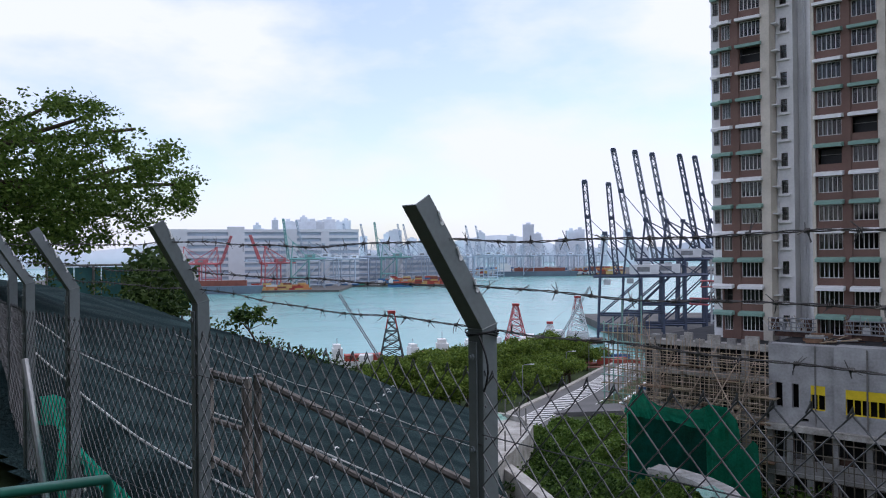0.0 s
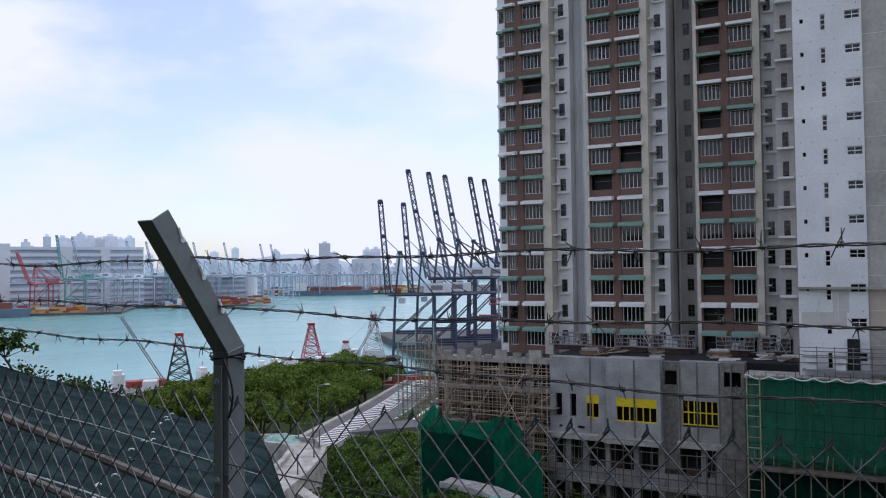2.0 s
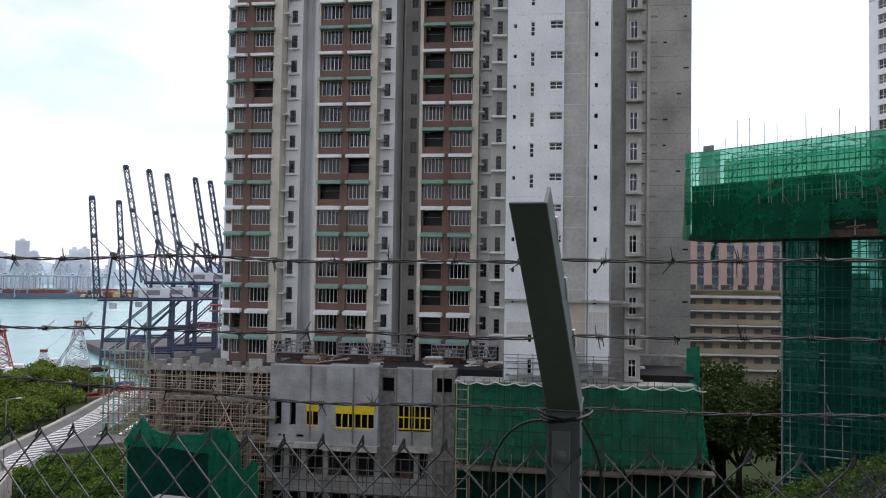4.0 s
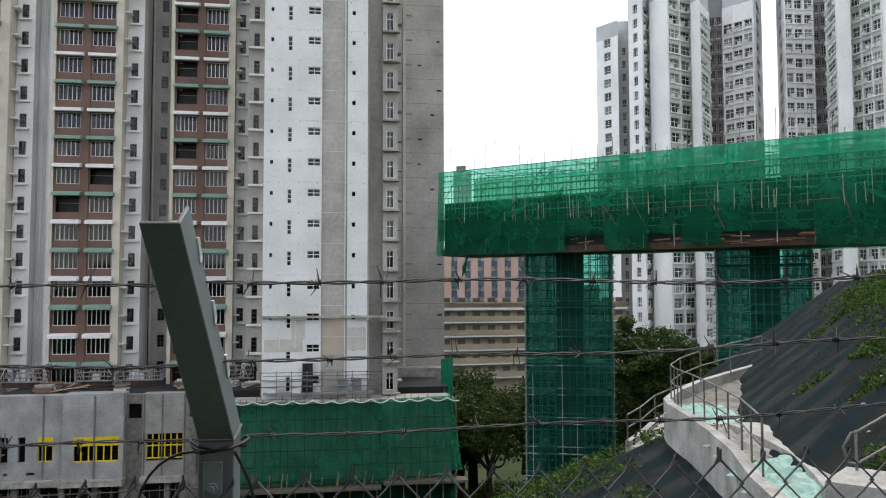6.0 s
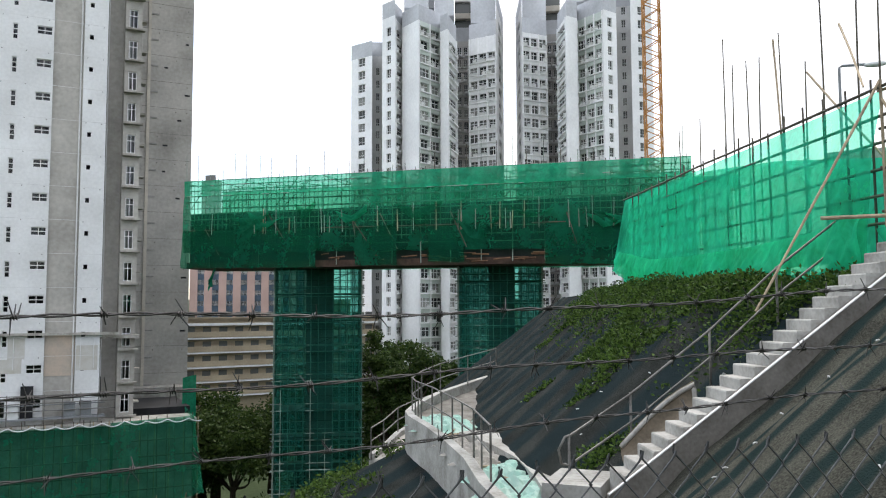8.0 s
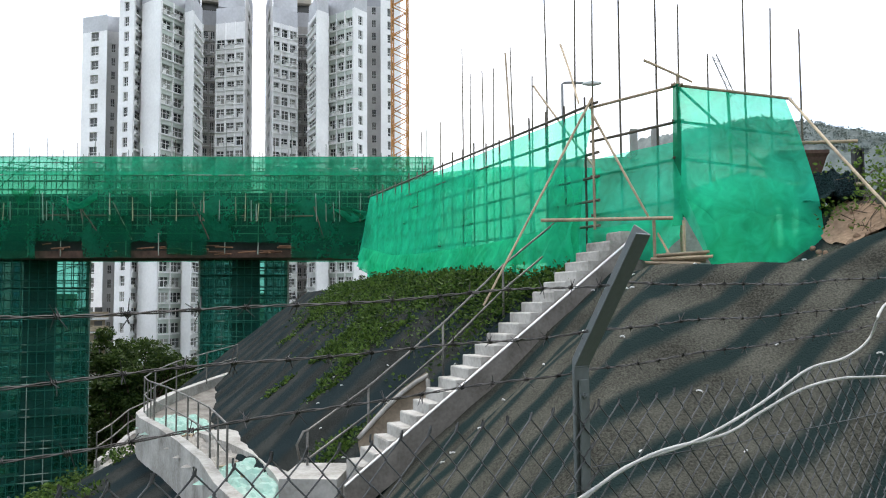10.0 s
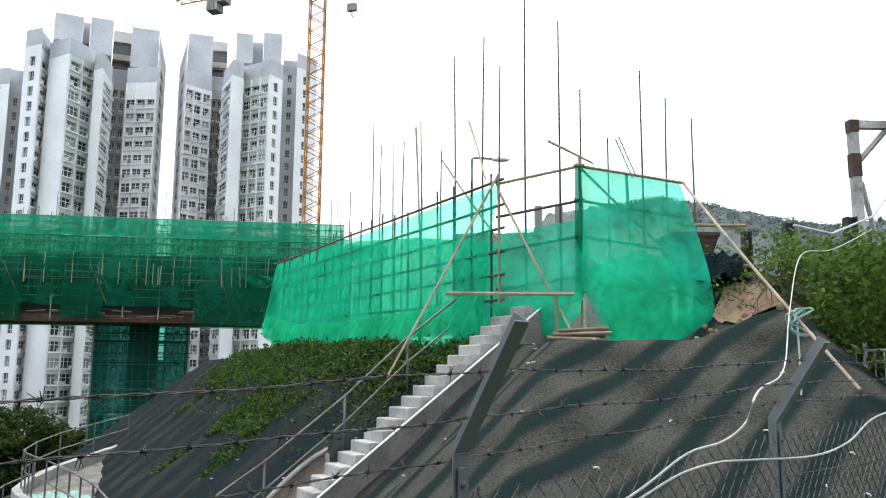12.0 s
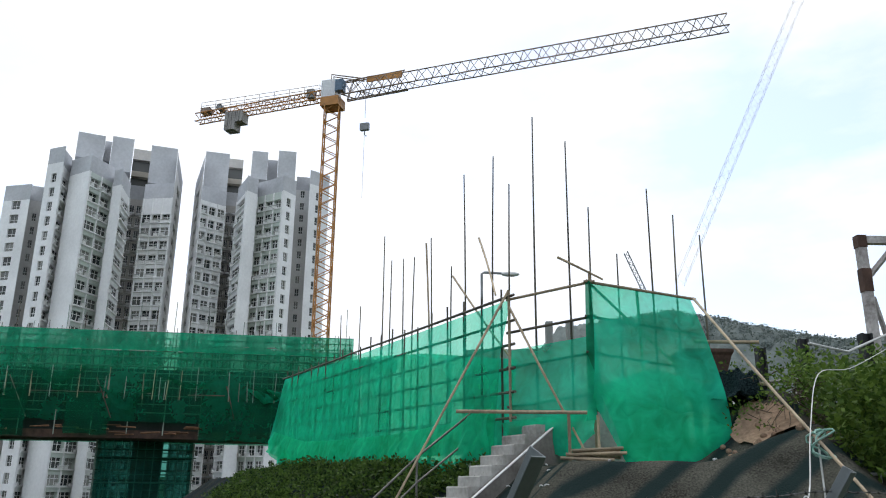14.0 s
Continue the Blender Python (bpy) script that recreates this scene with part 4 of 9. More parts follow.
# valley side of the same slope, shade painted in by darker netting
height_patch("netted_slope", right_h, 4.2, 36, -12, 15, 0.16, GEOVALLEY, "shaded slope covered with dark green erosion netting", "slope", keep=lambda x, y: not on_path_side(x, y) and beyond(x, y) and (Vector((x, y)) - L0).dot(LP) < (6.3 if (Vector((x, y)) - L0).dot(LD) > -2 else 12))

# white pins that hold the netting down
rng = random.Random(5)
pin_mesh = None


def pin(x, y, z, parent):
    global pin_mesh
    if pin_mesh is None:
        pin_mesh = Tubes().run([(-0.035, 0, 0.0), (-0.02, 0.006, 0.018), (0.012, 0.0, 0.02), (0.03, -0.012, 0.008)], 0.009, 5).put("pin", HOODW, parent).data
        ob = bpy.data.objects["pin"]
    else:
        ob = new("pin", pin_mesh)
        ob.parent = parent
    ob.location, ob.rotation_euler = (x, y, z), (rng.uniform(-0.4, 0.4), 0, rng.uniform(0, 3))


pins = empty("netting_pins", "small white pins holding the slope netting", "pins")
for k in range(150):
    x, y = rng.uniform(7.5, 20), rng.uniform(-6.5, 8)
    if right_h(x, y) < 2.6 and right_h(x, y) > -1.2:
        pin(x, y, right_h(x, y) + 0.01, pins)
for k in range(14):
    x = -0.9 + 0.04 * (k % 3)
    y = 5.2 + 0.75 * k
    if beyond(x, y, 1.0):
        pin(x, y, left_h(x, y) + 0.01, pins)

# concrete stair up the slope
stair = empty("slope_stair", "raw concrete stair with a side beam climbing the slope", "stair", pose(12.89, 2.15, -0.87))
SU, SC = Vector((0.439, -0.899, 0)), Vector((-0.899, -0.439, 0))
NSTEP, RUN, RISE, WIDE = 22, 0.2155, 0.168, 0.72


def prism(pts_a, pts_b):
    n = len(pts_a)
    v = [tuple(p) for p in pts_a + pts_b]
    f = [tuple(range(n))[::-1], tuple(range(n, 2 * n))] + [(i, (i + 1) % n, (i + 1) % n + n, i + n) for i in range(n)]
    return v, f


for k in range(NSTEP):
    j = random.Random(k)
    o = SU * (RUN * k) + UP * (RISE * k)
    prof = [o + UP * -0.35, o + UP * (RISE - 0.02), o + SU * 0.012 + UP * (RISE + j.uniform(-0.004, 0.004)), o + SU * (RUN + 0.02) + UP * RISE, o + SU * (RUN + 0.02) + UP * -0.2]
    v, f = prism(prof, [p + SC * WIDE for p in prof])
    pydata("step", v, f, PALE, stair)
prof = [SU * -0.25 + UP * -0.55, SU * -0.25 + UP * -0.06, SU * (RUN * NSTEP + 0.15) + UP * (RISE * NSTEP + 0.02), SU * (RUN * NSTEP + 0.35) + UP * (RISE * NSTEP - 0.15), SU * (RUN * NSTEP + 0.35) + UP * (RISE * NSTEP - 0.6)]
v, f = prism([p + SC * (WIDE + 0.002) for p in prof], [p + SC * (WIDE + 0.14) for p in prof])
pydata("side_beam", v, f, SIDEC, stair)
edge = [SU * -0.25 + UP * -0.058, SU * (RUN * NSTEP + 0.15) + UP * (RISE * NSTEP + 0.022)]
v, f = prism([edge[0] + SC * (WIDE + 0.09), edge[1] + SC * (WIDE + 0.09), edge[1] + SC * (WIDE + 0.09) + UP * 0.018, edge[0] + SC * (WIDE + 0.09) + UP * 0.018], [edge[0] + SC * (WIDE + 0.15), edge[1] + SC * (WIDE + 0.15), edge[1] + SC * (WIDE + 0.15) + UP * 0.018, edge[0] + SC * (WIDE + 0.15) + UP * 0.018])
tagged(pydata("beam_capping", v, f, HOODW, stair), "white mortar capping on the side beam")
for k in range(7):
    o = SU * (0.5 + 0.63 * k) + UP * ((0.5 + 0.63 * k) * RISE / RUN - 0.62) + SC * (WIDE + 0.20)
    Tubes().box(o.x - 0.04, o.x + 0.04, o.y - 0.03, o.y + 0.03, o.z - 0.04, o.z + 0.03).put("fixing_block", HOODW, stair)
# landing at the foot
Tubes().box(-0.45, 0.75, 0.05, 0.92, -0.42, -0.05).put("landing", PALE, stair)

# handrail of galvanised tube beside the stair
hr = empty("stair_handrail", "weathered steel tube handrail beside the stair", "handrail")
tops = [Vector(p) for p in ((13.45, 2.89, -0.38), (14.03, 2.0, 0.26), (14.77, 0.8, 1.28), (15.6, -0.27, 2.33), (16.05, -1.43, 3.28))]
RAILM = mat("weathered_tube_steel", (0.22, 0.21, 0.19), 0.5, 0.3, 3, 30, 0.1, 0.3)
Tubes().run([tops[0] + Vector((-0.10, 0.1, -0.42)), tops[0] + Vector((-0.13, 0.14, -0.2)), tops[0] + Vector((-0.05, 0.05, 0.0))] + tops, 0.021, 8).put("top_rail", RAILM, hr, smooth=True)
Tubes().run([tops[0] + Vector((-0.10, 0.1, -0.42))] + [p - UP * 0.45 for p in tops], 0.019, 8).put("mid_rail", RAILM, hr, smooth=True)
for p in tops:
    Tubes().run([p + UP * 0.03, p - UP * 1.25], 0.022, 8).put("post", RAILM, hr, smooth=True)

# curved concrete drain chute: a tilted scoop behind the stair, open towards the path
v, f = [], []
nA, nB = 14, 9
for i in range(nA + 1):
    s = i / nA
    foot_ = Vector((13.50, 2.02, -0.80)).lerp(Vector((13.95, 0.92, 0.05)), s)
    wide = 0.20 + 0.22 * math.sin(math.pi * min(1.0, s * 0.62 + 0.06))
    for side in (0, 1):
        for j in range(nB + 1):
            u = j / nB
            hang = wide * (u - 0.25 * math.sin(math.pi * u)) + (0.05 if side else 0.0)
            dep = 0.30 * u ** 1.6 + 0.10 * math.sin(math.pi * u) + (0.06 if side else 0.0)
            v.append(tuple(foot_ + Vector((0.93, 0.36, 0)) * dep + UP * (hang + 0.02 * noise.noise(Vector((s * 6, u * 2, 1))))))
row = 2 * (nB + 1)
for i in range(nA):
    for j in range(nB):
        a = i * row + j
        f.append((a, a + 1, a + 1 + row, a + row))
        b = a + nB + 1
        f.append((b, b + row, b + 1 + row, b + 1))
    for j in (0, nB):
        a = i * row + j
        f.append((a, a + row, a + row + nB + 1, a + nB + 1))
chute = tagged(pydata("drain_chute", v, f, CHUTEC, smooth=True), "curved stained concrete drain chute by the stair", "drain chute")
rim = [Vector(v[i * row + nB]) for i in range(nA + 1)] + [Vector(v[nA * row + j]) for j in range(nB - 1, 1, -1)]
Tubes().run(rim, 0.04, 7).put("rim", PALE, chute, smooth=True)

# curved lookout platform with a parapet
plat = empty("curved_platform", "pale concrete platform with curved parapet and steel railing", "platform")


def ribbon(pts, w0, w1, z_top, z_bot, name, material, parent, label=""):
    """A wall that follows pts in plan, between offsets w0 and w1 to its left, up to z_top (value or per point)."""
    pts = [Vector(p[:2]) for p in pts]
    v, f = [], []
    for i, p in enumerate(pts):
        d = (pts[min(i + 1, len(pts) - 1)] - pts[max(i - 1, 0)]).normalized()
        n = Vector((-d.y, d.x))
        zt = z_top[i] if isinstance(z_top, (list, tuple)) else z_top
        zb = z_bot[i] if isinstance(z_bot, (list, tuple)) else z_bot
        a, b = p + n * w0, p + n * w1
        v += [(a.x, a.y, zb), (b.x, b.y, zb), (b.x, b.y, zt), (a.x, a.y, zt)]
    for i in range(len(pts) - 1):
        o = i * 4
        for k in range(4):
            f.append((o + k, o + (k + 1) % 4, o + (k + 1) % 4 + 4, o + k + 4))
    e = (len(pts) - 1) * 4
    f += [(3, 2, 1, 0), (e, e + 1, e + 2, e + 3)]
    ob = pydata(name, v, f, material, parent)
    return tagged(ob, label) if label else ob


OUT = [(13.0, 3.6), (14.5, 4.56), (16.5, 5.6), (18.5, 6.85), (20.5, 8.2), (21.5, 8.95), (22.15, 9.42), (22.9, 9.85), (24.3, 10.15), (26.0, 10.2), (28.0, 9.95), (30.5, 9.7)]
ZT = [-1.45, -1.42, -1.40, -1.40, -1.40, -1.40, -1.40, -1.38, -1.30, -1.17, -1.02, -0.87]
ribbon(OUT, 0.0, 0.22, ZT, [z - 1.25 for z in ZT], "parapet", PALE, plat)
ribbon(OUT, -1.75, -0.002, [z - 0.30 for z in ZT], -2.7, "deck", SIDEC, plat)
INN = [(14.0, 3.35), (15.4, 3.95), (16.9, 4.75), (18.2, 5.7), (19.4, 6.7), (20.0, 7.2)]
ribbon(INN, -0.75, 0.05, [-1.45, -1.45, -1.42, -1.42, -1.42, -1.45], -2.5, "inner_kerb", PALE, plat)
rl = empty("platform_railing", "rusty steel tube railing on the platform parapet", "railing")
for dz in (0.98, 0.5):
    Tubes().run([(p[0], p[1] , z + dz) for p, z in list(zip(OUT, ZT))[1:]], 0.02, 7).put("rail_tube", RAILM, rl)
for p, z in list(zip(OUT, ZT))[1:]:
    Tubes().run([(p[0], p[1], z - 0.1), (p[0], p[1], z + 1.0)], 0.022, 7).put("post", RAILM, rl)
for a, b in ((1, 2), (2, 3), (3, 4), (5, 6)):
    m = (Vector(OUT[a]) + Vector(OUT[b])) / 2
    Tubes().run([(m.x, m.y, ZT[a] - 0.1), (m.x, m.y, ZT[a] + 1.0)], 0.02, 7).put("post", RAILM, rl)


def crumpled(name, c, rx, ry, h, material, label, seed, n=22):
    """A heap of crumpled sheet."""
    v, f = [], []
    for j in range(n + 1):
        for i in range(n + 1):
            x, y = (i / n - 0.5) * 2, (j / n - 0.5) * 2
            e = max(0.0, 1 - (x * x + y * y) ** 0.5 * 0.85)
            w = noise.noise(Vector((x * 2.6 + seed, y * 2.6, seed))) + 0.5 * noise.noise(Vector((x * 6 + seed, y * 6, 2)))
            v.append((c[0] + x * rx, c[1] + y * ry, c[2] + h * (e + 0.55 * w * min(1, e * 3))))
    for j in range(n):
        for i in range(n):
            a = j * (n + 1) + i
            f.append((a, a + 1, a + n + 2, a + n + 1))
    return tagged(pydata(name, v, f, material), label, "tarpaulin")


TARP = mat("pale_green_plastic_sheet", (0.16, 0.36, 0.29), 0.55, 0.35, 2.2, 14, 0.6, tint=(0.34, 0.44, 0.39))
for k, (x, y) in enumerate(((21.9, 8.35), (22.9, 8.95), (16.3, 4.75), (15.2, 4.1))):
    crumpled("green_tarpaulin", (x, y, -1.70), 0.85, 0.8, 0.26, TARP, "crumpled pale green sheet on the platform deck", 1.3 + k * 2.1)
for k, (x, y) in enumerate(((17.7, 5.75), (19.8, 7.0), (18.7, 6.35))):
    crumpled("dusty_sheeting", (x, y, -1.70), 0.7, 0.65, 0.24, CONCW, "dusty white sheeting and rubble on the deck", 7.7 + k)
OFFC = random.Random(66)
for k in range(12):
    u = OFFC.random()
    x, y = 15.2 + 6.5 * u + OFFC.uniform(-0.3, 0.3), 4.1 + 4.1 * u + OFFC.uniform(-0.3, 0.3)
    a = OFFC.uniform(0, 3.1)
    tagged(Tubes().run([(x, y, -1.64), (x + 0.8 * math.cos(a), y + 0.5 * math.sin(a), -1.60)], 0.025, 5).put("timber_offcut", BAMBOO), "short timber offcut lying on the platform deck", "timber", "deck offcuts")

# lower white path with a parapet far down the gully
path = empty("hillside_path", "pale concrete path with low walls far down the hillside", "path")
PW = [(0.6, 35.0), (2.0, 38.5), (3.4, 42.5), (4.6, 46.5), (5.2, 49.4), (5.0, 51.4), (4.2, 52.8), (2.6, 54.6), (0.6, 56.0), (-2.5, 57.5)]
PZ = [-8.3, -8.6, -8.8, -8.9, -8.95, -8.95, -9.0, -9.1, -9.3, -9.6]
ribbon(PW, -0.3, 0.0, PZ, [z - 1.5 for z in PZ], "parapet", PALE, path)
ribbon(PW, 0.002, 1.7, [z - 0.3 for z in PZ], -11.5, "deck", PALE, path)
ribbon(PW, 1.702, 2.0, [z - 0.05 for z in PZ], -11.5, "parapet", PALE, path)
for p, z in zip(PW, PZ):
    Tubes().run([(p[0] - 0.15, p[1], z - 0.05), (p[0] - 0.15, p[1], z + 1.0)], 0.04, 6).put("railing_post", RAILM, path)
crumpled("green_tarpaulin", (3.0, 53.2, -9.3), 1.2, 0.8, 0.5, TARP, "green sheet heaped on the lower path", 9.2)

# short lower flight of the same path
lowf = empty("hillside_path", "narrow pale concrete path dropping below the hairpin bend", "path")
LFW = [(1.93, 43.8), (2.77, 41.65), (3.58, 39.46), (4.29, 37.25), (4.72, 35.09)]
LFZ = [-9.13, -9.28, -9.46, -9.63, -9.64]
ribbon(LFW, -0.12, 0.12, [z + 0.12 for z in LFZ], [z - 1.2 for z in LFZ], "parapet", PALE, lowf)
ribbon(LFW, 0.122, 0.75, [z - 0.05 for z in LFZ], [z - 0.8 for z in LFZ], "deck", PALE, lowf)

# lower bend of the white path
lowp = empty("hillside_path", "pale concrete path bend with a low parapet among scrub", "path")
LPW = [(18.04, 71.45), (19.74, 69.9), (21.04, 68.4), (21.68, 66.02), (21.65, 63.76), (21.33, 61.59)]
LPZ = [-17.59, -17.68, -17.82, -17.84, -18.08, -18.31]
ribbon(LPW, -0.15, 0.15, LPZ, [z - 0.5 for z in LPZ], "parapet", PALE, lowp)
ribbon(LPW, 0.152, 2.1, [z - 0.1 for z in LPZ], [z - 0.6 for z in LPZ], "deck", PALE, lowp)
crumpled("green_tarpaulin", (21.46, 65.05, -17.95), 1.0, 1.3, 0.5, TARP, "green sheet heaped on the path bend", 4.1)

# netted bank that falls away under the platform and the walk
def off_parapet(x, y):
    """Distance outwards from the platform's parapet line."""
    p, best, side = Vector((x, y)), 1e9, 1.0
    for a, b in zip(OUT, OUT[1:]):
        a, b = Vector(a), Vector(b)
        u = min(1.0, max(0.0, (p - a).dot(b - a) / (b - a).length_squared))
        d = p - (a + (b - a) * u)
        if d.length < best:
            best, side = d.length, 1.0 if d.dot(Vector((-(b - a).y, (b - a).x))) > 0 else -1.0
    return best * side


def bank_h(x, y):
    d = max(0.0, off_parapet(x, y))
    return -2.42 - 0.52 * d + 0.12 * min(1.0, d) * noise.noise(Vector((x * 0.7, y * 0.7, 6))) + 0.04 * noise.noise(Vector((x * 3, y * 3, 2)))


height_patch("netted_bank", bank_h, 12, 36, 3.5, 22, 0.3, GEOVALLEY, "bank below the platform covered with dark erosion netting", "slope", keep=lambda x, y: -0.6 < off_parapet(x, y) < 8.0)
# narrow walk below the platform
lw = empty("lower_walk", "narrow pale concrete walk with a tube railing below the platform", "path")
LW = [(25.4, 12.4), (26.16, 12.3), (27.75, 12.5), (29.8, 12.75), (33, 12.6)]
LZ = [-3.35, -3.18, -2.95, -2.9, -2.8]
ribbon(LW, -0.8, 0.0, [z - 0.05 for z in LZ], -4.6, "deck", CONCW, lw)
ribbon(LW, 0.002, 0.2, [z + 0.12 for z in LZ], -4.6, "kerb", PALE, lw)
for dz in (0.55, 0.98):
    Tubes().run([(p[0], p[1] + 0.1, z + dz) for p, z in zip(LW, LZ)], 0.024, 7).put("rail_tube", RAILM, lw)
for p, z in zip(LW, LZ):
    Tubes().run([(p[0], p[1] + 0.1, z - 0.1), (p[0], p[1] + 0.1, z + 1.0)], 0.024, 7).put("railing_post", RAILM, lw)

# stair rails and ropes on the harbour-side slope
POLEG = mat("grey_weathered_pole", (0.23, 0.205, 0.18), 0.6, 0.35, 4.0, 30, 0.2, rand=0.25)
lr = empty("bamboo_handrail", "grey weathered pole handrail down the netted slope", "handrail")
A = [Vector(p) for p in ((-1.45, 5.42, 0.84), (-1.15, 5.19, 0.81), (-1.04, 5.01, 0.86), (0.24, 4.34, 0.39), (1.69, 3.64, -0.19))]
Tubes().run(A[:2], 0.028, 8).put("top_rail", POLEG, lr)
Tubes().run(A[2:], 0.024, 8).put("top_rail", POLEG, lr)
Tubes().run([p - UP * 0.27 for p in A[2:]], 0.02, 8).put("mid_rail", POLEG, lr)
Tubes().run([A[0] - UP * 0.3, A[1] - UP * 0.3], 0.02, 8).put("mid_rail", POLEG, lr)
Tubes().run([A[0] - UP * 0.55, A[1] - UP * 0.6], 0.02, 8).put("mid_rail", POLEG, lr)
for p, r in ((A[1], 0.034), (A[2], 0.026), (A[0], 0.026)):
    Tubes().run([p + UP * 0.03, p + UP * (left_h(p.x, p.y) - p.z - 0.1)], r, 8).put("post", POLEG, lr)


def slope_rope(pts, name="slope_rope", r=0.008):
    fine = []
    for i in range(len(pts) - 1):
        for s in range(12):
            x = 0.09 + pts[i][0] + (pts[i + 1][0] - pts[i][0]) * s / 12
            y = 0.14 + pts[i][1] + (pts[i + 1][1] - pts[i][1]) * s / 12
            fine.append((x, y, left_h(x, y) + 0.02))
    tagged(Tubes().run(fine, r, 5).put(name, WHITEROPE), "pale rope lying across the slope netting", "rope", "slope ropes")


slope_rope([(-4.9, 9.4), (-4.29, 8.74), (-3.59, 7.98), (-2.34, 7.34), (0.2, 6.2)])
slope_rope([(-4.2, 7.9), (-3.57, 7.05), (-2.77, 6.15), (-1.63, 5.11), (-0.6, 4.4)])
slope_rope([(-2.9, 6.1), (-2.42, 5.38), (-1.84, 4.59), (-1.49, 4.18), (-1.2, 4.0)])
slope_rope([(-4.0, 12.0), (-2.0, 10.8), (0.6, 10.2)], r=0.006)


SHADEDARK = mat("dark_shade_wall", (0.06, 0.065, 0.048), 0.95, 0.35, 0.8, 6, 0.6)
# unseen plain wall behind the walker, added to shade the fence arms
v, f = prism([FENCE0 + E_DIR * a + N_IN * b + UP * -0.6 for a, b in ((-40, 4.5), (4.5, 4.5), (4.5, 5.0), (-40, 5.0))], [FENCE0 + E_DIR * a + N_IN * b + UP * 8.0 for a, b in ((-40, 4.5), (4.5, 4.5), (4.5, 5.0), (-40, 5.0))])
tagged(pydata("wall_path", v, f, SHADEDARK), "unseen dark wall behind the path, added to shade the fence", "wall", kind="structure")


# ---- netted bamboo scaffold at the head of the stair ----
def net_sheet(name, tops, bots, nx, nz, amp, material, parent, seed=0.0, belly=0.0, label="", sag=0.0, freq=1.0):
    """Loose netting hung between an upper and a lower line of points, with folds."""
    tops, bots = [Vector(p) for p in tops], [Vector(p) for p in bots]

    def along(line, s):
        k = min(int(s * (len(line) - 1)), len(line) - 2)
        return line[k].lerp(line[k + 1], s * (len(line) - 1) - k)
    v, f = [], []
    for j in range(nz + 1):
        w = j / nz
        for i in range(nx + 1):
            s = i / nx
            a, b = along(tops, s), along(bots, s)
            d = (along(tops, min(1, s + 0.02)) - along(tops, max(0, s - 0.02))).normalized()
            n = d.cross(UP).normalized()
            p = a.lerp(b, w)
            length = (tops[-1] - tops[0]).length * freq
            fold = noise.noise(Vector((s * length * 1.1 + seed, w * 1.6, seed))) + 0.5 * noise.noise(Vector((s * length * 3.2 + seed, w * 3.0, seed + 3)))
            p = p + n * (amp * fold * (0.25 + w) + belly * math.sin(math.pi * w)) + UP * (amp * 0.6 * noise.noise(Vector((s * length * 0.9, seed, 9))) * (w if j == nz else w * 0.5) - sag * math.sin(math.pi * ((s * (len(tops) - 1)) % 1.0)) * (1 - w))
            v.append(tuple(p))
    for j in range(nz):
        for i in range(nx):
            a = j * (nx + 1) + i
            f.append((a, a + 1, a + nx + 2, a + nx + 1))
    ob = pydata(name, v, f, material, parent, smooth=True)
    return tagged(ob, label) if label else ob


def bent_pole(p0, p1, r, rng, n=5):
    """A bamboo culm: tapered and not quite straight."""
    p0, p1 = Vector(p0), Vector(p1)
    L = (p1 - p0).length
    o = Vector((rng.uniform(-1, 1), rng.uniform(-1, 1), 0)) * L * 0.007
    return [p0.lerp(p1, i / n) + o * math.sin(math.pi * i / n) for i in range(n + 1)]


scaf = empty("netted_scaffold", "bamboo scaffold wrapped in bright green netting above the stair", "scaffold")
rng = random.Random(11)
TL, TM, TR2, TR3 = Vector((30.2, 4.6, 5.55)), Vector((15.03, -1.94, 5.14)), Vector((14.31, -3.26, 5.3)), Vector((14.33, -5.03, 5.04))
n_out = Vector((-0.408, 0.913, 0))
# netting: long side, gap by the stair, end panel hanging loose
net_sheet("net", [TL + UP * 0.02, TM.lerp(TL, 0.5) + UP * -0.03, TM], [Vector((30.5, 5.05, 3.1)), Vector((27.9, 3.98, 2.50)), Vector((25.2, 2.85, 2.20)), Vector((22.6, 1.8, 2.0)), Vector((20.6, 0.95, 1.92)), Vector((18.6, 0.1, 1.95)), Vector((16.6, -0.8, 2.08)), Vector((15.2, -1.6, 2.4))], 190, 22, 0.085, NETB, scaf, 1.0, belly=0.05)
net_sheet("net", [TL - n_out * 0.12, TM.lerp(TL, 0.5) - n_out * 0.12 - UP * 0.1, TM.lerp(TL, 0.25) - n_out * 0.12 - UP * 0.5, TM - n_out * 0.12 - UP * 1.1], [Vector((30.3, 4.75, 2.6)), Vector((15.1, -1.85, 2.4))], 120, 12, 0.04, NETI, scaf, 31.0)
net_sheet("net", [TM + UP * -0.95, TR2 + UP * -0.95], [TM + UP * -2.3, TR2 + UP * -2.4 + Vector((-0.2, 0, 0))], 26, 10, 0.05, NETB, scaf, 4.0, belly=0.04)
# the end width, pinched in at its foot and blown outwards
net_sheet("net", [TR2, TR3], [Vector((14.2, -3.2, 3.2)), Vector((13.72, -3.60, 2.16)), Vector((13.56, -4.12, 2.22)), Vector((13.46, -4.72, 2.26)), Vector((13.34, -5.26, 2.28))], 54, 24, 0.10, NETE, scaf, 7.0, belly=0.26)
net_sheet("net", [Vector((14.08, -3.25, 3.45)), Vector((14.0, -4.2, 3.75)), Vector((13.98, -5.0, 3.5))], [Vector((13.70, -3.62, 2.12)), Vector((13.54, -4.12, 2.18)), Vector((13.44, -4.74, 2.21)), Vector((13.32, -5.28, 2.23))], 48, 14, 0.12, NETE, scaf, 9.3, belly=0.20)
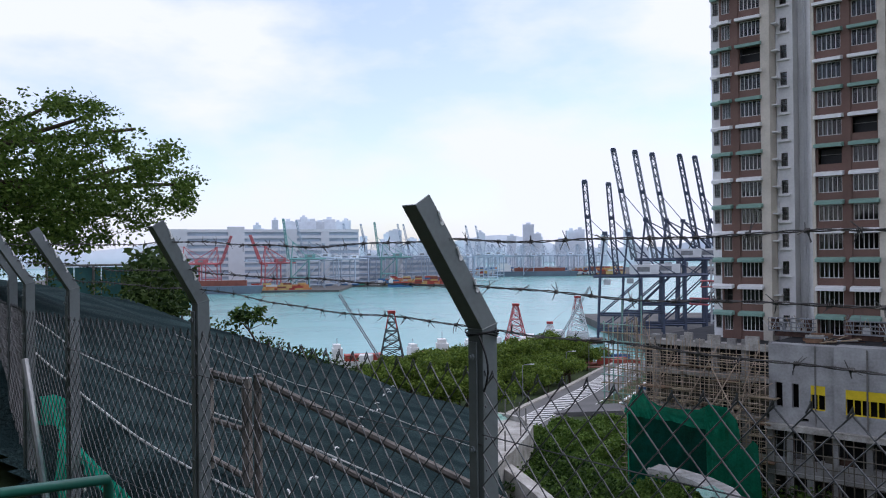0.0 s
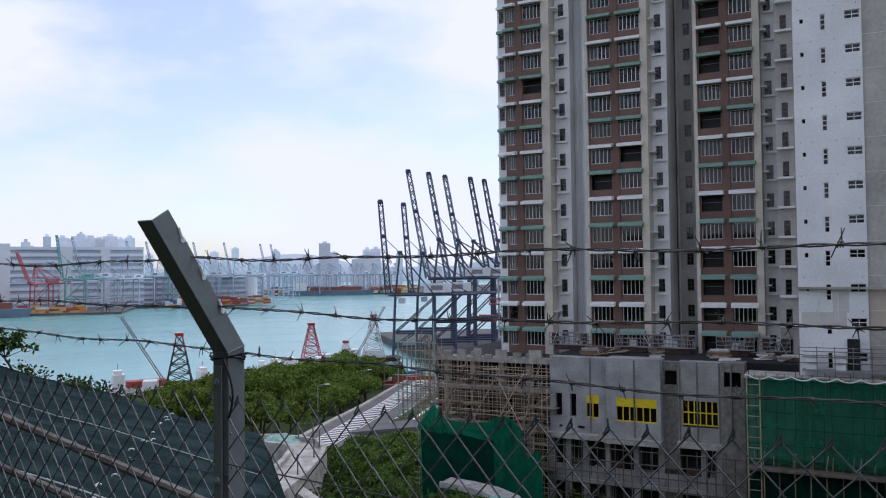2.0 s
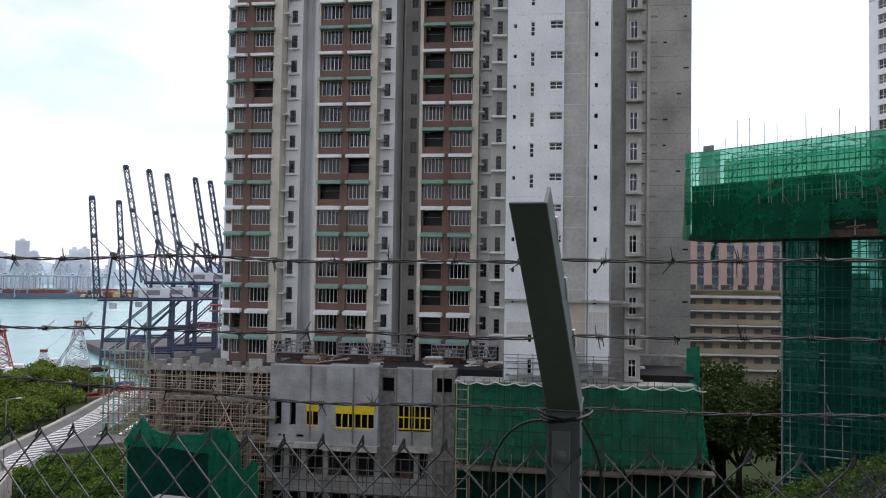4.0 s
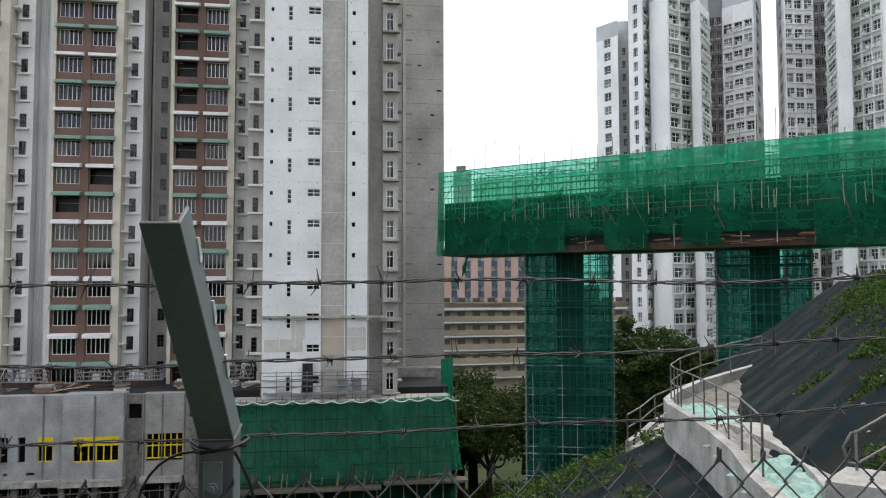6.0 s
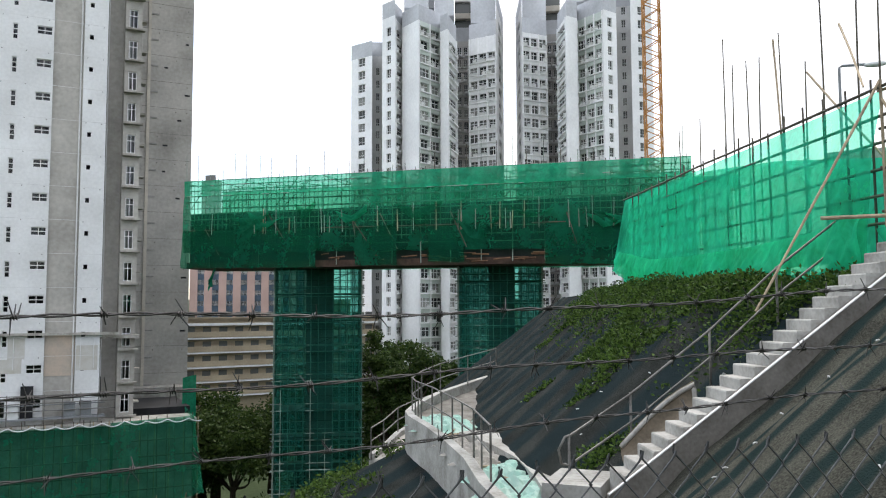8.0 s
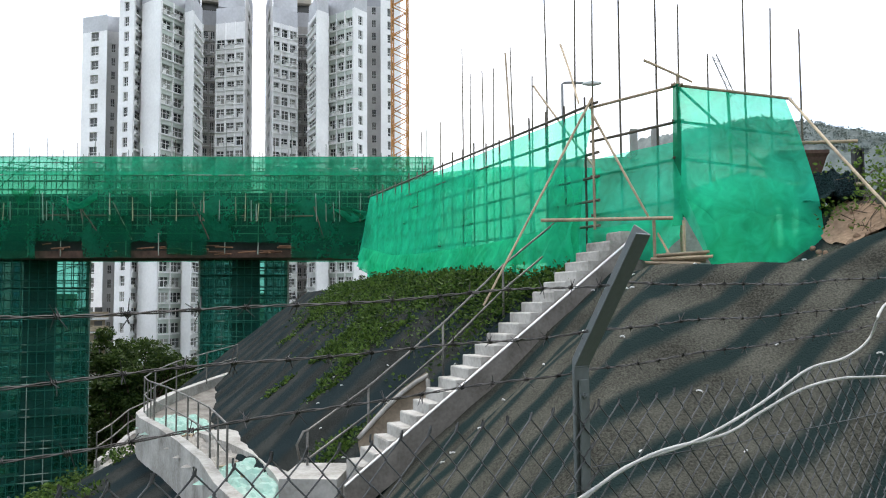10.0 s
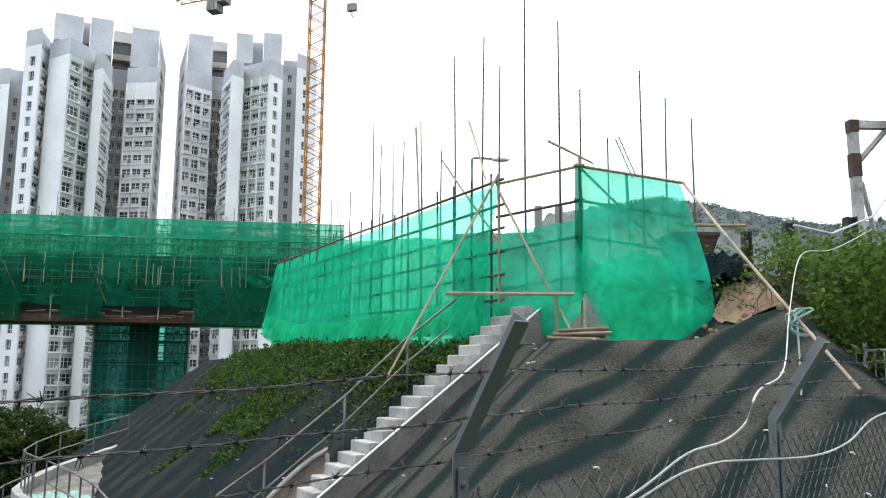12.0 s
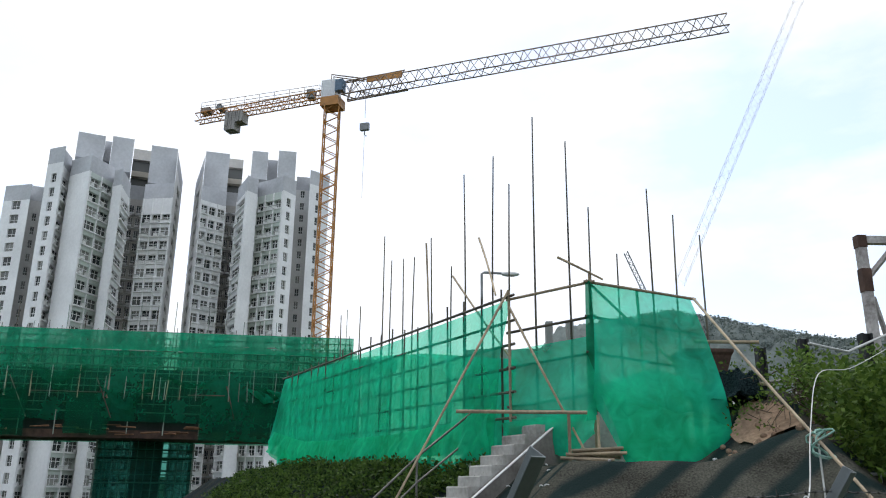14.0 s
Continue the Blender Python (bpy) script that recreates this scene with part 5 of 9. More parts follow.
net_sheet("net", [TM + UP * -2.25 + Vector((-0.15, 0.2, 0)), TR2 + UP * -2.3 + Vector((-0.3, 0.5, 0)), TR2 + UP * -2.2], [TM + UP * -2.5 + Vector((-0.2, 0.1, 0)), TR2 + UP * -3.05 + Vector((-0.3, 0.5, 0)), TR2 + UP * -2.6], 26, 8, 0.07, NETE, scaf, 2.0)
net_sheet("net", [TR2 + Vector((0, 0.08, 0.02)), TR2 + Vector((-0.05, 0.0, 0.02))], [TR2 + Vector((0.02, 0.12, -2.2)), TR2 + Vector((-0.25, -0.1, -2.3))], 8, 18, 0.05, NETX, scaf, 12.0)
# the loose skirt doubled over along the foot
net_sheet("net", [Vector((30.0, 4.85, 3.7)), Vector((26.0, 3.2, 3.15)), Vector((22.6, 1.85, 3.0)), Vector((19.0, 0.2, 2.95)), Vector((16.6, -0.85, 3.0)), Vector((15.1, -1.6, 3.2))], [Vector((30.4, 5.1, 3.05)), Vector((27.9, 4.05, 2.46)), Vector((25.2, 3.0, 2.12)), Vector((22.6, 1.95, 1.98)), Vector((20.6, 1.08, 1.86)), Vector((18.6, 0.22, 1.90)), Vector((16.6, -0.7, 2.04)), Vector((15.1, -1.5, 2.36))], 170, 10, 0.15, NETE, scaf, 21.0, belly=0.05)
# uprights behind the long net
for k in range(21):
    s = 0.02 + 0.96 * (k / 20) ** 1.0
    p = TM.lerp(TL, s) + n_out * 0.01
    Tubes().run(bent_pole((p.x, p.y, 2.3), (p.x + rng.uniform(-0.1, 0.1), p.y, p.z + rng.uniform(0.1, 0.35)), 0.03, rng), 0.026, 6, 0.02).put("upright", BAMBOOG, scaf)
for z in (0.05, -0.42, -0.85, -1.28, -1.7, -2.15):
    a, b = TM + n_out * 0.03 + UP * z, TL + n_out * 0.03 + UP * z
    for k in range(5):
        Tubes().run(bent_pole(a.lerp(b, k / 5 - 0.01), a.lerp(b, (k + 1) / 5 + 0.01), 0.03, rng), 0.027, 6).put("ledger", BAMBOOG, scaf)
# tall uprights rising over the top line
for x, y, z in ((22.6, 0.77, 8.7), (22.63, 0.55, 8.0), (21.64, 0.2, 7.77), (20.65, -0.11, 7.54), (19.65, -0.52, 7.75), (18.14, -0.97, 6.61), (17.62, -1.22, 8.63), (16.58, -1.79, 8.65), (16.05, -2.06, 7.81), (15.29, -2.46, 8.96), (14.69, -2.99, 8.17), (14.52, -3.34, 6.78), (14.7, -3.87, 5.95), (14.64, -4.48, 7.21), (14.6, -4.93, 6.69), (14.55, -5.38, 6.29), (25.5, 2.2, 7.0), (24.2, 1.5, 7.0)):
    Tubes().run(bent_pole((x + rng.uniform(-0.12, 0.12), y, 2.3), (x, y, z), 0.03, rng), 0.027, 6, 0.014).put("upright", BAMBOOG, scaf)
for a, b in (((19.3, -0.4, 7.5), (17.6, -0.55, 2.6)), ((15.02, -1.9, 5.3), (13.35, 0.05, 1.6)), ((18.2, -1.0, 6.4), (14.9, -2.3, 3.5)), ((16.9, -1.5, 6.9), (15.4, -1.7, 5.3)), ((14.33, -3.2, 5.35), (14.2, -4.9, 3.6)), ((14.3, -2.7, 5.75), (14.3, -3.5, 5.35)), ((15.0, -1.9, 5.0), (13.8, -3.05, 2.2)), ((14.35, -5.1, 5.05), (8.5, -4.75, 1.55)), ((14.2, -5.2, 3.2), (13.9, -5.4, 2.9))):
    Tubes().run(bent_pole(a, b, 0.03, rng), 0.024, 7, 0.018).put("brace", BAMBOO, scaf)
for a, b in ((TM, TR2), (TR2, TR3)):
    for z in (0.0, -0.62, -1.25, -1.95):
        Tubes().run(bent_pole(a + UP * z + (a - b) * 0.06, b + UP * z + (b - a) * 0.06, 0.03, rng), 0.026, 7).put("ledger", BAMBOO if z > -0.1 else BAMBOOG, scaf)
Tubes().run(bent_pole((14.0, -0.9, 3.0), (13.72, -3.0, 2.98), 0.03, rng), 0.03, 7).put("ledger", BAMBOO, scaf)
for x, y, a, b in ((15.0, -1.9, 2.0, 5.3), (14.0, -2.75, 1.7, 3.0), (13.85, -3.2, 1.9, 2.95), (14.31, -3.26, 2.0, 5.5), (14.35, -4.1, 2.2, 5.2)):
    Tubes().run(bent_pole((x, y, a), (x, y, b), 0.03, rng), 0.026, 7).put("upright", BAMBOO, scaf)
for p, q in (((14.2, -5.0, 4.25), (13.9, -6.0, 4.2)), ((14.2, -4.8, 3.55), (13.9, -6.1, 3.5))):
    Tubes().run(bent_pole(p, q, 0.03, rng), 0.03, 7).put("ledger", BAMBOO, scaf)
# concrete wall inside the netting
ribbon([(18.3, -1.3), (18.2, -1.9), (17.9, -2.3), (17.5, -5.7)], -0.25, 0.0, [4.7, 4.72, 4.66, 4.75], 2.0, "inner_wall", PALE, None)
tagged(bpy.data.objects["inner_wall"], "grey concrete wall inside the green netting", "wall", kind="structure")
for y in (-3.05, -3.5):
    tagged(Tubes().box(17.5, 17.7, y - 0.07, y + 0.07, 4.6, 5.25).put("wall_stub", CONC), "short concrete stub on the inner wall", "stub", "wall stubs")
# stacked bamboo offcuts by the stair head
pile = empty("bamboo_offcuts", "loose pile of short bamboo offcuts on the slope", "bamboo pile")
for k in range(9):
    a = Vector((13.75 + 0.05 * (k % 3), -2.55 - 0.03 * k, 2.27 + 0.055 * (k // 3)))
    Tubes().run(bent_pole(a, a + Vector((rng.uniform(-0.2, 0.1), -0.95 + rng.uniform(-0.1, 0.2), rng.uniform(-0.06, 0.06))), 0.03, rng), 0.026, 7).put("bamboo_piece", BAMBOO, pile)

crumpled("netting_heap", (14.19, -5.54, 2.57), 0.42, 0.42, 0.75, GEODARK, "dark netting heaped over the slope crest", 3.4)
# rusty skip behind the end panel
v, f = [], []
SKIP = [(3.14, 0.14, 0.26), (3.24, 0.22, 0.30), (4.02, 0.42, 0.56), (4.08, 0.46, 0.60), (4.14, 0.46, 0.60), (4.14, 0.40, 0.54), (3.55, 0.22, 0.30)]
for z, wx, wy in SKIP:
    for sx, sy in ((-1, -1), (1, -1), (1, 1), (-1, 1)):
        v.append((16.05 + sx * wx, -5.75 + sy * wy * 0.8, z + 0.24))
f = [(0, 3, 2, 1), (24, 25, 26, 27)]
for k in range(len(SKIP) - 1):
    f += [(k * 4 + i, k * 4 + (i + 1) % 4, k * 4 + 4 + (i + 1) % 4, k * 4 + 4 + i) for i in range(4)]
sk = tagged(pydata("material_skip", v, f, RUST), "rusty brown steel material skip with sloping sides", "skip")
for sy in (-1, 1):
    Tubes().run([(15.95, -5.75 + sy * 0.15, 2.3), (15.95, -5.75 + sy * 0.15, 3.42)], 0.05, 6).put("support_leg", RUST, sk)
    Tubes().run([(16.15, -5.75 + sy * 0.15, 2.3), (16.15, -5.75 + sy * 0.15, 3.42)], 0.05, 6).put("support_leg", RUST, sk)

# black steel posts along the upper edge
for x, y, z0, z1 in ((19.0, -8.2, 3.4, 5.0), (17.73, -8.6, 3.2, 4.98), (15.43, -8.7, 3.0, 4.67), (18.4, -7.0, 3.4, 4.5)):
    t = Tubes().box(x - 0.1, x + 0.1, y - 0.1, y - 0.06, z0, z1).box(x - 0.1, x + 0.1, y + 0.06, y + 0.1, z0, z1).box(x - 0.03, x + 0.03, y - 0.0595, y + 0.0595, z0, z1)
    tagged(t.put("steel_post", BLACKRUB), "black steel H-section post on the slope edge", "post", "edge posts")
for a, b in (((19.0, -8.15, 4.2), (14.8, -8.9, 3.85)), ((19.0, -8.15, 3.85), (16.0, -7.6, 3.6))):
    tagged(Tubes().run([a, b], 0.05, 6).put("edge_rail", RAILM), "weathered timber rail along the slope edge", "rail")

# steel portal frame
pf = empty("portal_frame", "pale riveted steel portal frame with knee braces", "portal frame", pose(26.6, -15.35, 0))
PFM = mat("flaking_white_steel", (0.52, 0.49, 0.47), 0.7, 0.3, 1.2, 10, 0.2, tint=(0.10, 0.075, 0.07))
Tubes().box(-0.14, 0.14, -0.14, 0.14, 5.4, 10.0).put("column", PFM, pf)
Tubes().box(-0.13, 0.13, -4.0, 0.14, 10.0, 10.26).put("beam", PFM, pf)
Tubes().run([(0, -0.2, 8.9), (0, -1.2, 10.0)], 0.10, 4).put("knee_brace", PFM, pf)
Tubes().run([(0.3, -0.9, 5.4), (0.3, -0.35, 8.2)], 0.09, 4).put("strut", PFM, pf)
Tubes().box(-0.16, 0.16, -0.16, 0.16, 8.3, 9.1).put("splice", RUST, pf)
Tubes().box(-0.16, 0.16, -0.16, 0.16, 9.85, 10.28).put("corner_plate", RUST, pf)

# street lamp behind the scaffold
lamp = empty("street_lamp", "slim grey street lamp with an oval head", "street lamp", pose(30.56, -2.62, 0))
Tubes().run([(0, 0, 2.0), (0, 0, 9.78), (0.0, -0.1, 9.83), (0.0, -0.85, 9.80)], 0.05, 7).put("pole", CRANEGREY, lamp)
bm = bmesh.new()
bmesh.ops.create_uvsphere(bm, u_segments=12, v_segments=8, radius=1.0, matrix=Matrix.LocRotScale((0, -1.1, 9.78), None, (0.16, 0.38, 0.10)))
part("lamp_head", bm, HOODW, lamp, smooth=True)

# low steel rail on the bank beyond the posts
br = empty("bank_rail", "grey steel tube rail on the bank behind the fence", "railing")
RA, RB = Vector((11.35, -5.95, 2.0)), Vector((10.2, -7.6, 2.05))
for dz in (0.0, -0.72):
    Tubes().run([RA + UP * dz, RB + UP * dz], 0.02, 7).put("rail_tube", RAILM_L, br)
for k in range(19):
    p = RA.lerp(RB, k / 18)
    Tubes().run([p + UP * (0.12 if k % 9 == 4 else 0.0), p - UP * (0.95 if k % 9 == 4 else 0.72)], 0.032 if k % 9 == 4 else 0.011, 6).put("post" if k % 9 == 4 else "bar", RAILM_L, br)
# crumpled dark netting on the crest beside the skip
crumpled("crumpled_netting", (14.0, -5.55, right_h(14.0, -5.55) + 0.05), 0.55, 0.6, 0.55, GEODARK, "crumpled dark erosion netting heaped on the crest", 5.5)
# loose rope and green cord over the pole
tagged(Tubes().run([(9.85 + 0.12 * math.sin(s * 1.7), -4.85 + 0.12 * math.cos(s * 2.3), 2.30 + 0.16 * math.sin(s * 1.1)) for s in [i * 0.35 for i in range(40)]], 0.012, 5).put("green_rope", TARP), "tangled green rope tied round the bamboo pole", "rope")
tagged(Tubes().run([(9.85, -4.82, 2.3), (9.8, -4.8, 1.6), (9.7, -4.7, 1.0)], 0.011, 5).put("hanging_rope", WHITEROPE), "white rope hanging down the slope", "rope")
tagged(Tubes().run([(9.85, -4.85, 3.45), (10.4, -5.6, 3.45), (11.5, -6.8, 3.9), (12.2, -7.6, 4.5)], 0.016, 6).put("slack_rope", WHITEROPE), "thick pale rope slung across the slope edge", "rope")

# dry roots hanging over the soil edge
roots = Tubes()
rr_ = random.Random(29)
for k in range(90):
    a = Vector((12.9 + rr_.gauss(0, 0.35), -6.15 + rr_.gauss(0, 0.3), 0))
    a.z = right_h(a.x, a.y) + rr_.uniform(0.1, 0.5)
    b = a + Vector((rr_.uniform(-0.5, 0.1), rr_.uniform(-0.3, 0.4), rr_.uniform(-0.5, 0.2)))
    roots.run([a, a.lerp(b, 0.5) + Vector((rr_.uniform(-0.1, 0.1), rr_.uniform(-0.1, 0.1), 0.06)), b], 0.008, 4, 0.003)
tagged(roots.put("dry_roots", BARK), "tangle of dry brown roots over the bare soil", "roots", kind="stuff")

# bare soil scar
def soil_h(x, y):
    return right_h(x, y) + 0.035 + 0.05 * noise.noise(Vector((x * 3, y * 3, 2)))


height_patch("bare_soil", soil_h, 11.4, 14.0, -6.9, -4.2, 0.05, SOIL, "bare reddish soil where the netting stops", "soil", keep=lambda x, y: (x - 12.9) ** 2 / 0.55 + (y + 5.6) ** 2 / 0.17 + 0.7 * noise.noise(Vector((x * 2.2, y * 2.2, 0))) < 1)
rng = random.Random(17)
for k in range(26):
    x, y = 12.8 + rng.gauss(0, 0.5), -5.5 + rng.gauss(0, 0.4)
    r_ = rng.uniform(0.02, 0.06)
    bm = bmesh.new()
    bmesh.ops.create_icosphere(bm, subdivisions=2, radius=r_)
    for vv in bm.verts:
        vv.co *= 1 + 0.35 * noise.noise(vv.co * 14 + Vector((k, 0, 0)))
    tagged(mesh_ob("rubble_stone", bm, SOIL), "brown lump of loose rubble on the soil", "stone", "rubble").location = (x, y, right_h(x, y) + 0.03)


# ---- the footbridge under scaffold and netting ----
# near-black concrete: the gloom behind the netting is put into its colour
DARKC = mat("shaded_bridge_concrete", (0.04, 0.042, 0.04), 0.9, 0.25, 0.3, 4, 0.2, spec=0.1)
bridge = empty("footbridge", "elevated footbridge wrapped in green netted scaffolding", "footbridge")
BA, BB = Vector((58.63, 48.2, 0)), Vector((59.78, 4.6, 0))
BD = (BB - BA).normalized()
BN = Vector((-BD.y, BD.x, 0))
if BN.x > 0:
    BN = -BN
BL = (BB - BA).length
rng = random.Random(21)


def bp(s, off, z):
    return BA + BD * s + BN * off + UP * z


def z_top(s):
    return 13.25 - 0.8 * s / 48.2


# deck and walls of the bridge itself, the body in the gloom-dark concrete
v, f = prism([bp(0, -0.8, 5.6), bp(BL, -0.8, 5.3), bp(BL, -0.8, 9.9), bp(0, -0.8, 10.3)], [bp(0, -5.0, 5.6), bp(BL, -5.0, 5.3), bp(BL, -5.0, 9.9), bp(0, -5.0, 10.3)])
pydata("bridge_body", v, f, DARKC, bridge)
v, f = prism([bp(0, -0.4, 5.3), bp(BL, -0.4, 5.0), bp(BL, -0.4, 5.55), bp(0, -0.4, 5.85)], [bp(0, -5.4, 5.3), bp(BL, -5.4, 5.0), bp(BL, -5.4, 5.55), bp(0, -5.4, 5.85)])
pydata("deck_beam", v, f, RUST, bridge)
# netting in separate widths with gaps near the soffit
N1 = [bp(s, 0.12, z_top(s) - 0.1) for s in (0, BL * 0.33, BL * 0.66, BL)]
M1 = [bp(s, 0.10, z_top(s) - 1.5) for s in (0, BL * 0.33, BL * 0.66, BL)]
M2 = [bp(s, 0.16, z_top(s) - 6.55) for s in (0, BL * 0.33, BL * 0.66, BL)]
NETM = net_mat("mid_green_scaffold_net", (0.012, 0.38, 0.21), 0.74, patch=0.6)
net_sheet("net", N1, M1, 160, 5, 0.10, NETM, bridge, 3.0)
for k in range(16):
    s, w_ = rng.uniform(0, BL - 6), rng.uniform(1.6, 5.0)
    a, b = rng.uniform(2.4, 4.2), rng.uniform(0.7, 1.6)
    net_sheet("net", [bp(s, 0.30, z_top(s) - a), bp(s + w_ * 0.5, 0.36, z_top(s) - a - 0.5), bp(s + w_, 0.30, z_top(s) - a + rng.uniform(-0.4, 0.4))], [bp(s + 0.05, 0.34, z_top(s) - a - 0.15), bp(s + w_ * 0.35, 0.38, z_top(s) - a - b), bp(s + w_ * 0.6, 0.38, z_top(s) - a - b * rng.uniform(0.7, 1.2)), bp(s + w_, 0.34, z_top(s) - a - 0.2)], 24, 8, 0.22, NETD if k % 3 else NETM, bridge, 50.0 + k, belly=0.06)
net_sheet("net", M1, M2, 170, 16, 0.16, NETD, bridge, 8.0, belly=0.1)
for s0, s1, drop in ((0.0, 13.6, 7.9), (17.2, 20.9, 7.7), (23.6, 26.6, 7.5), (33.0, 43.4, 7.75)):
    net_sheet("net", [bp(s0, 0.22, z_top(s0) - 4.55), bp(s1, 0.22, z_top(s1) - 4.55)], [bp(s0, 0.30, z_top(s0) - drop), bp(s1, 0.30, z_top(s1) - drop)], int((s1 - s0) * 4), 10, 0.22, NETD, bridge, s0 + 1.0, belly=0.12)
net_sheet("net", [bp(0, -5.6, 13.0), bp(BL, -5.6, 12.3)], [bp(0, -5.7, 5.3), bp(BL, -5.7, 4.9)], 60, 8, 0.16, NETD, bridge, 30.0)
net_sheet("net", [bp(-0.3, -5.0, 5.9), bp(3.6, 0.2, 5.7)], [bp(-0.3, -4.0, 3.4), bp(3.0, 0.0, 4.4)], 24, 8, 0.3, NETX, bridge, 33.0)
# scaffold: uprights, ledgers and braces
for k in range(104):
    s = BL * (k + 0.5) / 104
    zt = z_top(s) + (rng.uniform(0.3, 2.6) if k % 3 == 0 else rng.uniform(0, 0.25))
    Tubes().run([bp(s, 0.0, 7.3 if k % 6 else 5.3), bp(s + rng.uniform(-0.12, 0.12), 0.0, zt)], 0.04, 5, 0.026).put("upright", BAMBOOG if k % 2 else SCAF, bridge)
for z in (-0.1, -0.55, -1.0, -1.5, -2.0, -2.6, -3.1, -3.6, -4.1, -4.7, -5.3, -5.9):
    for k in range(4):
        a, b = BL * k / 4, BL * (k + 1) / 4
        Tubes().run(bent_pole(bp(a, 0.02, z_top(a) + z), bp(b, 0.02, z_top(b) + z), 0.04, rng), 0.04, 5).put("ledger", SCAF, bridge)
for k in range(22):
    s = BL * (k + 0.5) / 22
    Tubes().run([bp(s, -5.5, 5.2), bp(s, -5.5, z_top(s) + 0.3)], 0.045, 5).put("upright", SCAF, bridge)
for k in range(7):
    s = rng.uniform(1, BL - 5)
    Tubes().run([bp(s, 0.3, z_top(s) - rng.uniform(3.2, 4.5)), bp(s + rng.uniform(0.5, 2.4), 0.3, z_top(s) - rng.uniform(6, 7))], 0.04, 5).put("brace", BAMBOOG, bridge)
for k in range(34):
    s = 1.0 + rng.uniform(0, 40)
    hi_ = rng.uniform(2.6, 4.0)
    Tubes().run([bp(s, 0.40, z_top(s) - 5.0), bp(s + rng.uniform(-0.1, 0.1), 0.40, z_top(s) - hi_)], 0.03, 5).put("stub_pole", BAMBOO if k % 3 == 0 else SCAF, bridge)
for s in (0.8, 14, 17, 21, 23.4, 26.8, 32):
    Tubes().run([bp(s, 0.3, z_top(s) - 4.6), bp(s + 2.6, 0.3, z_top(s) - 4.62)], 0.035, 5).put("ledger", BAMBOOG, bridge)
TIMB = mat("reddish_site_timber", (0.22, 0.11, 0.06), 0.8, 0.3, 1.5, 14, 0.2, rand=0.3)
for k in range(26):
    s = rng.choice((13.6, 20.9, 26.6)) + rng.uniform(0, 5.6)
    z = -6.6 - rng.uniform(0, 0.9)
    Tubes().run([bp(s, 0.2 - rng.random() * 0.5, z_top(s) + z), bp(s + rng.uniform(0.5, 1.8), 0.25, z_top(s) + z + rng.uniform(-0.12, 0.12))], rng.uniform(0.035, 0.08), 4).put("timber_bearer", TIMB, bridge)


for k in range(40):
    s = BL * (k + 0.5) / 40
    Tubes().run([bp(s, -5.45, z_top(s) - 0.2), bp(s + rng.uniform(-0.8, 0.8), 0.0, z_top(s) - rng.uniform(0.1, 0.9))], 0.03, 5).put("transom", SCAF, bridge)
for k in range(18):
    s = rng.uniform(0, BL - 4)
    Tubes().run([bp(s, -0.1, z_top(s) - 2.6), bp(s + rng.uniform(1.5, 3.2), -0.1, z_top(s) - 0.1)], 0.03, 5).put("brace", BAMBOOG, bridge)
for z in (-0.3, -1.1, -1.9, -2.6):
    Tubes().run([bp(0, -5.5, z_top(0) + z), bp(BL, -5.5, z_top(BL) + z)], 0.04, 5).put("ledger", SCAF, bridge)


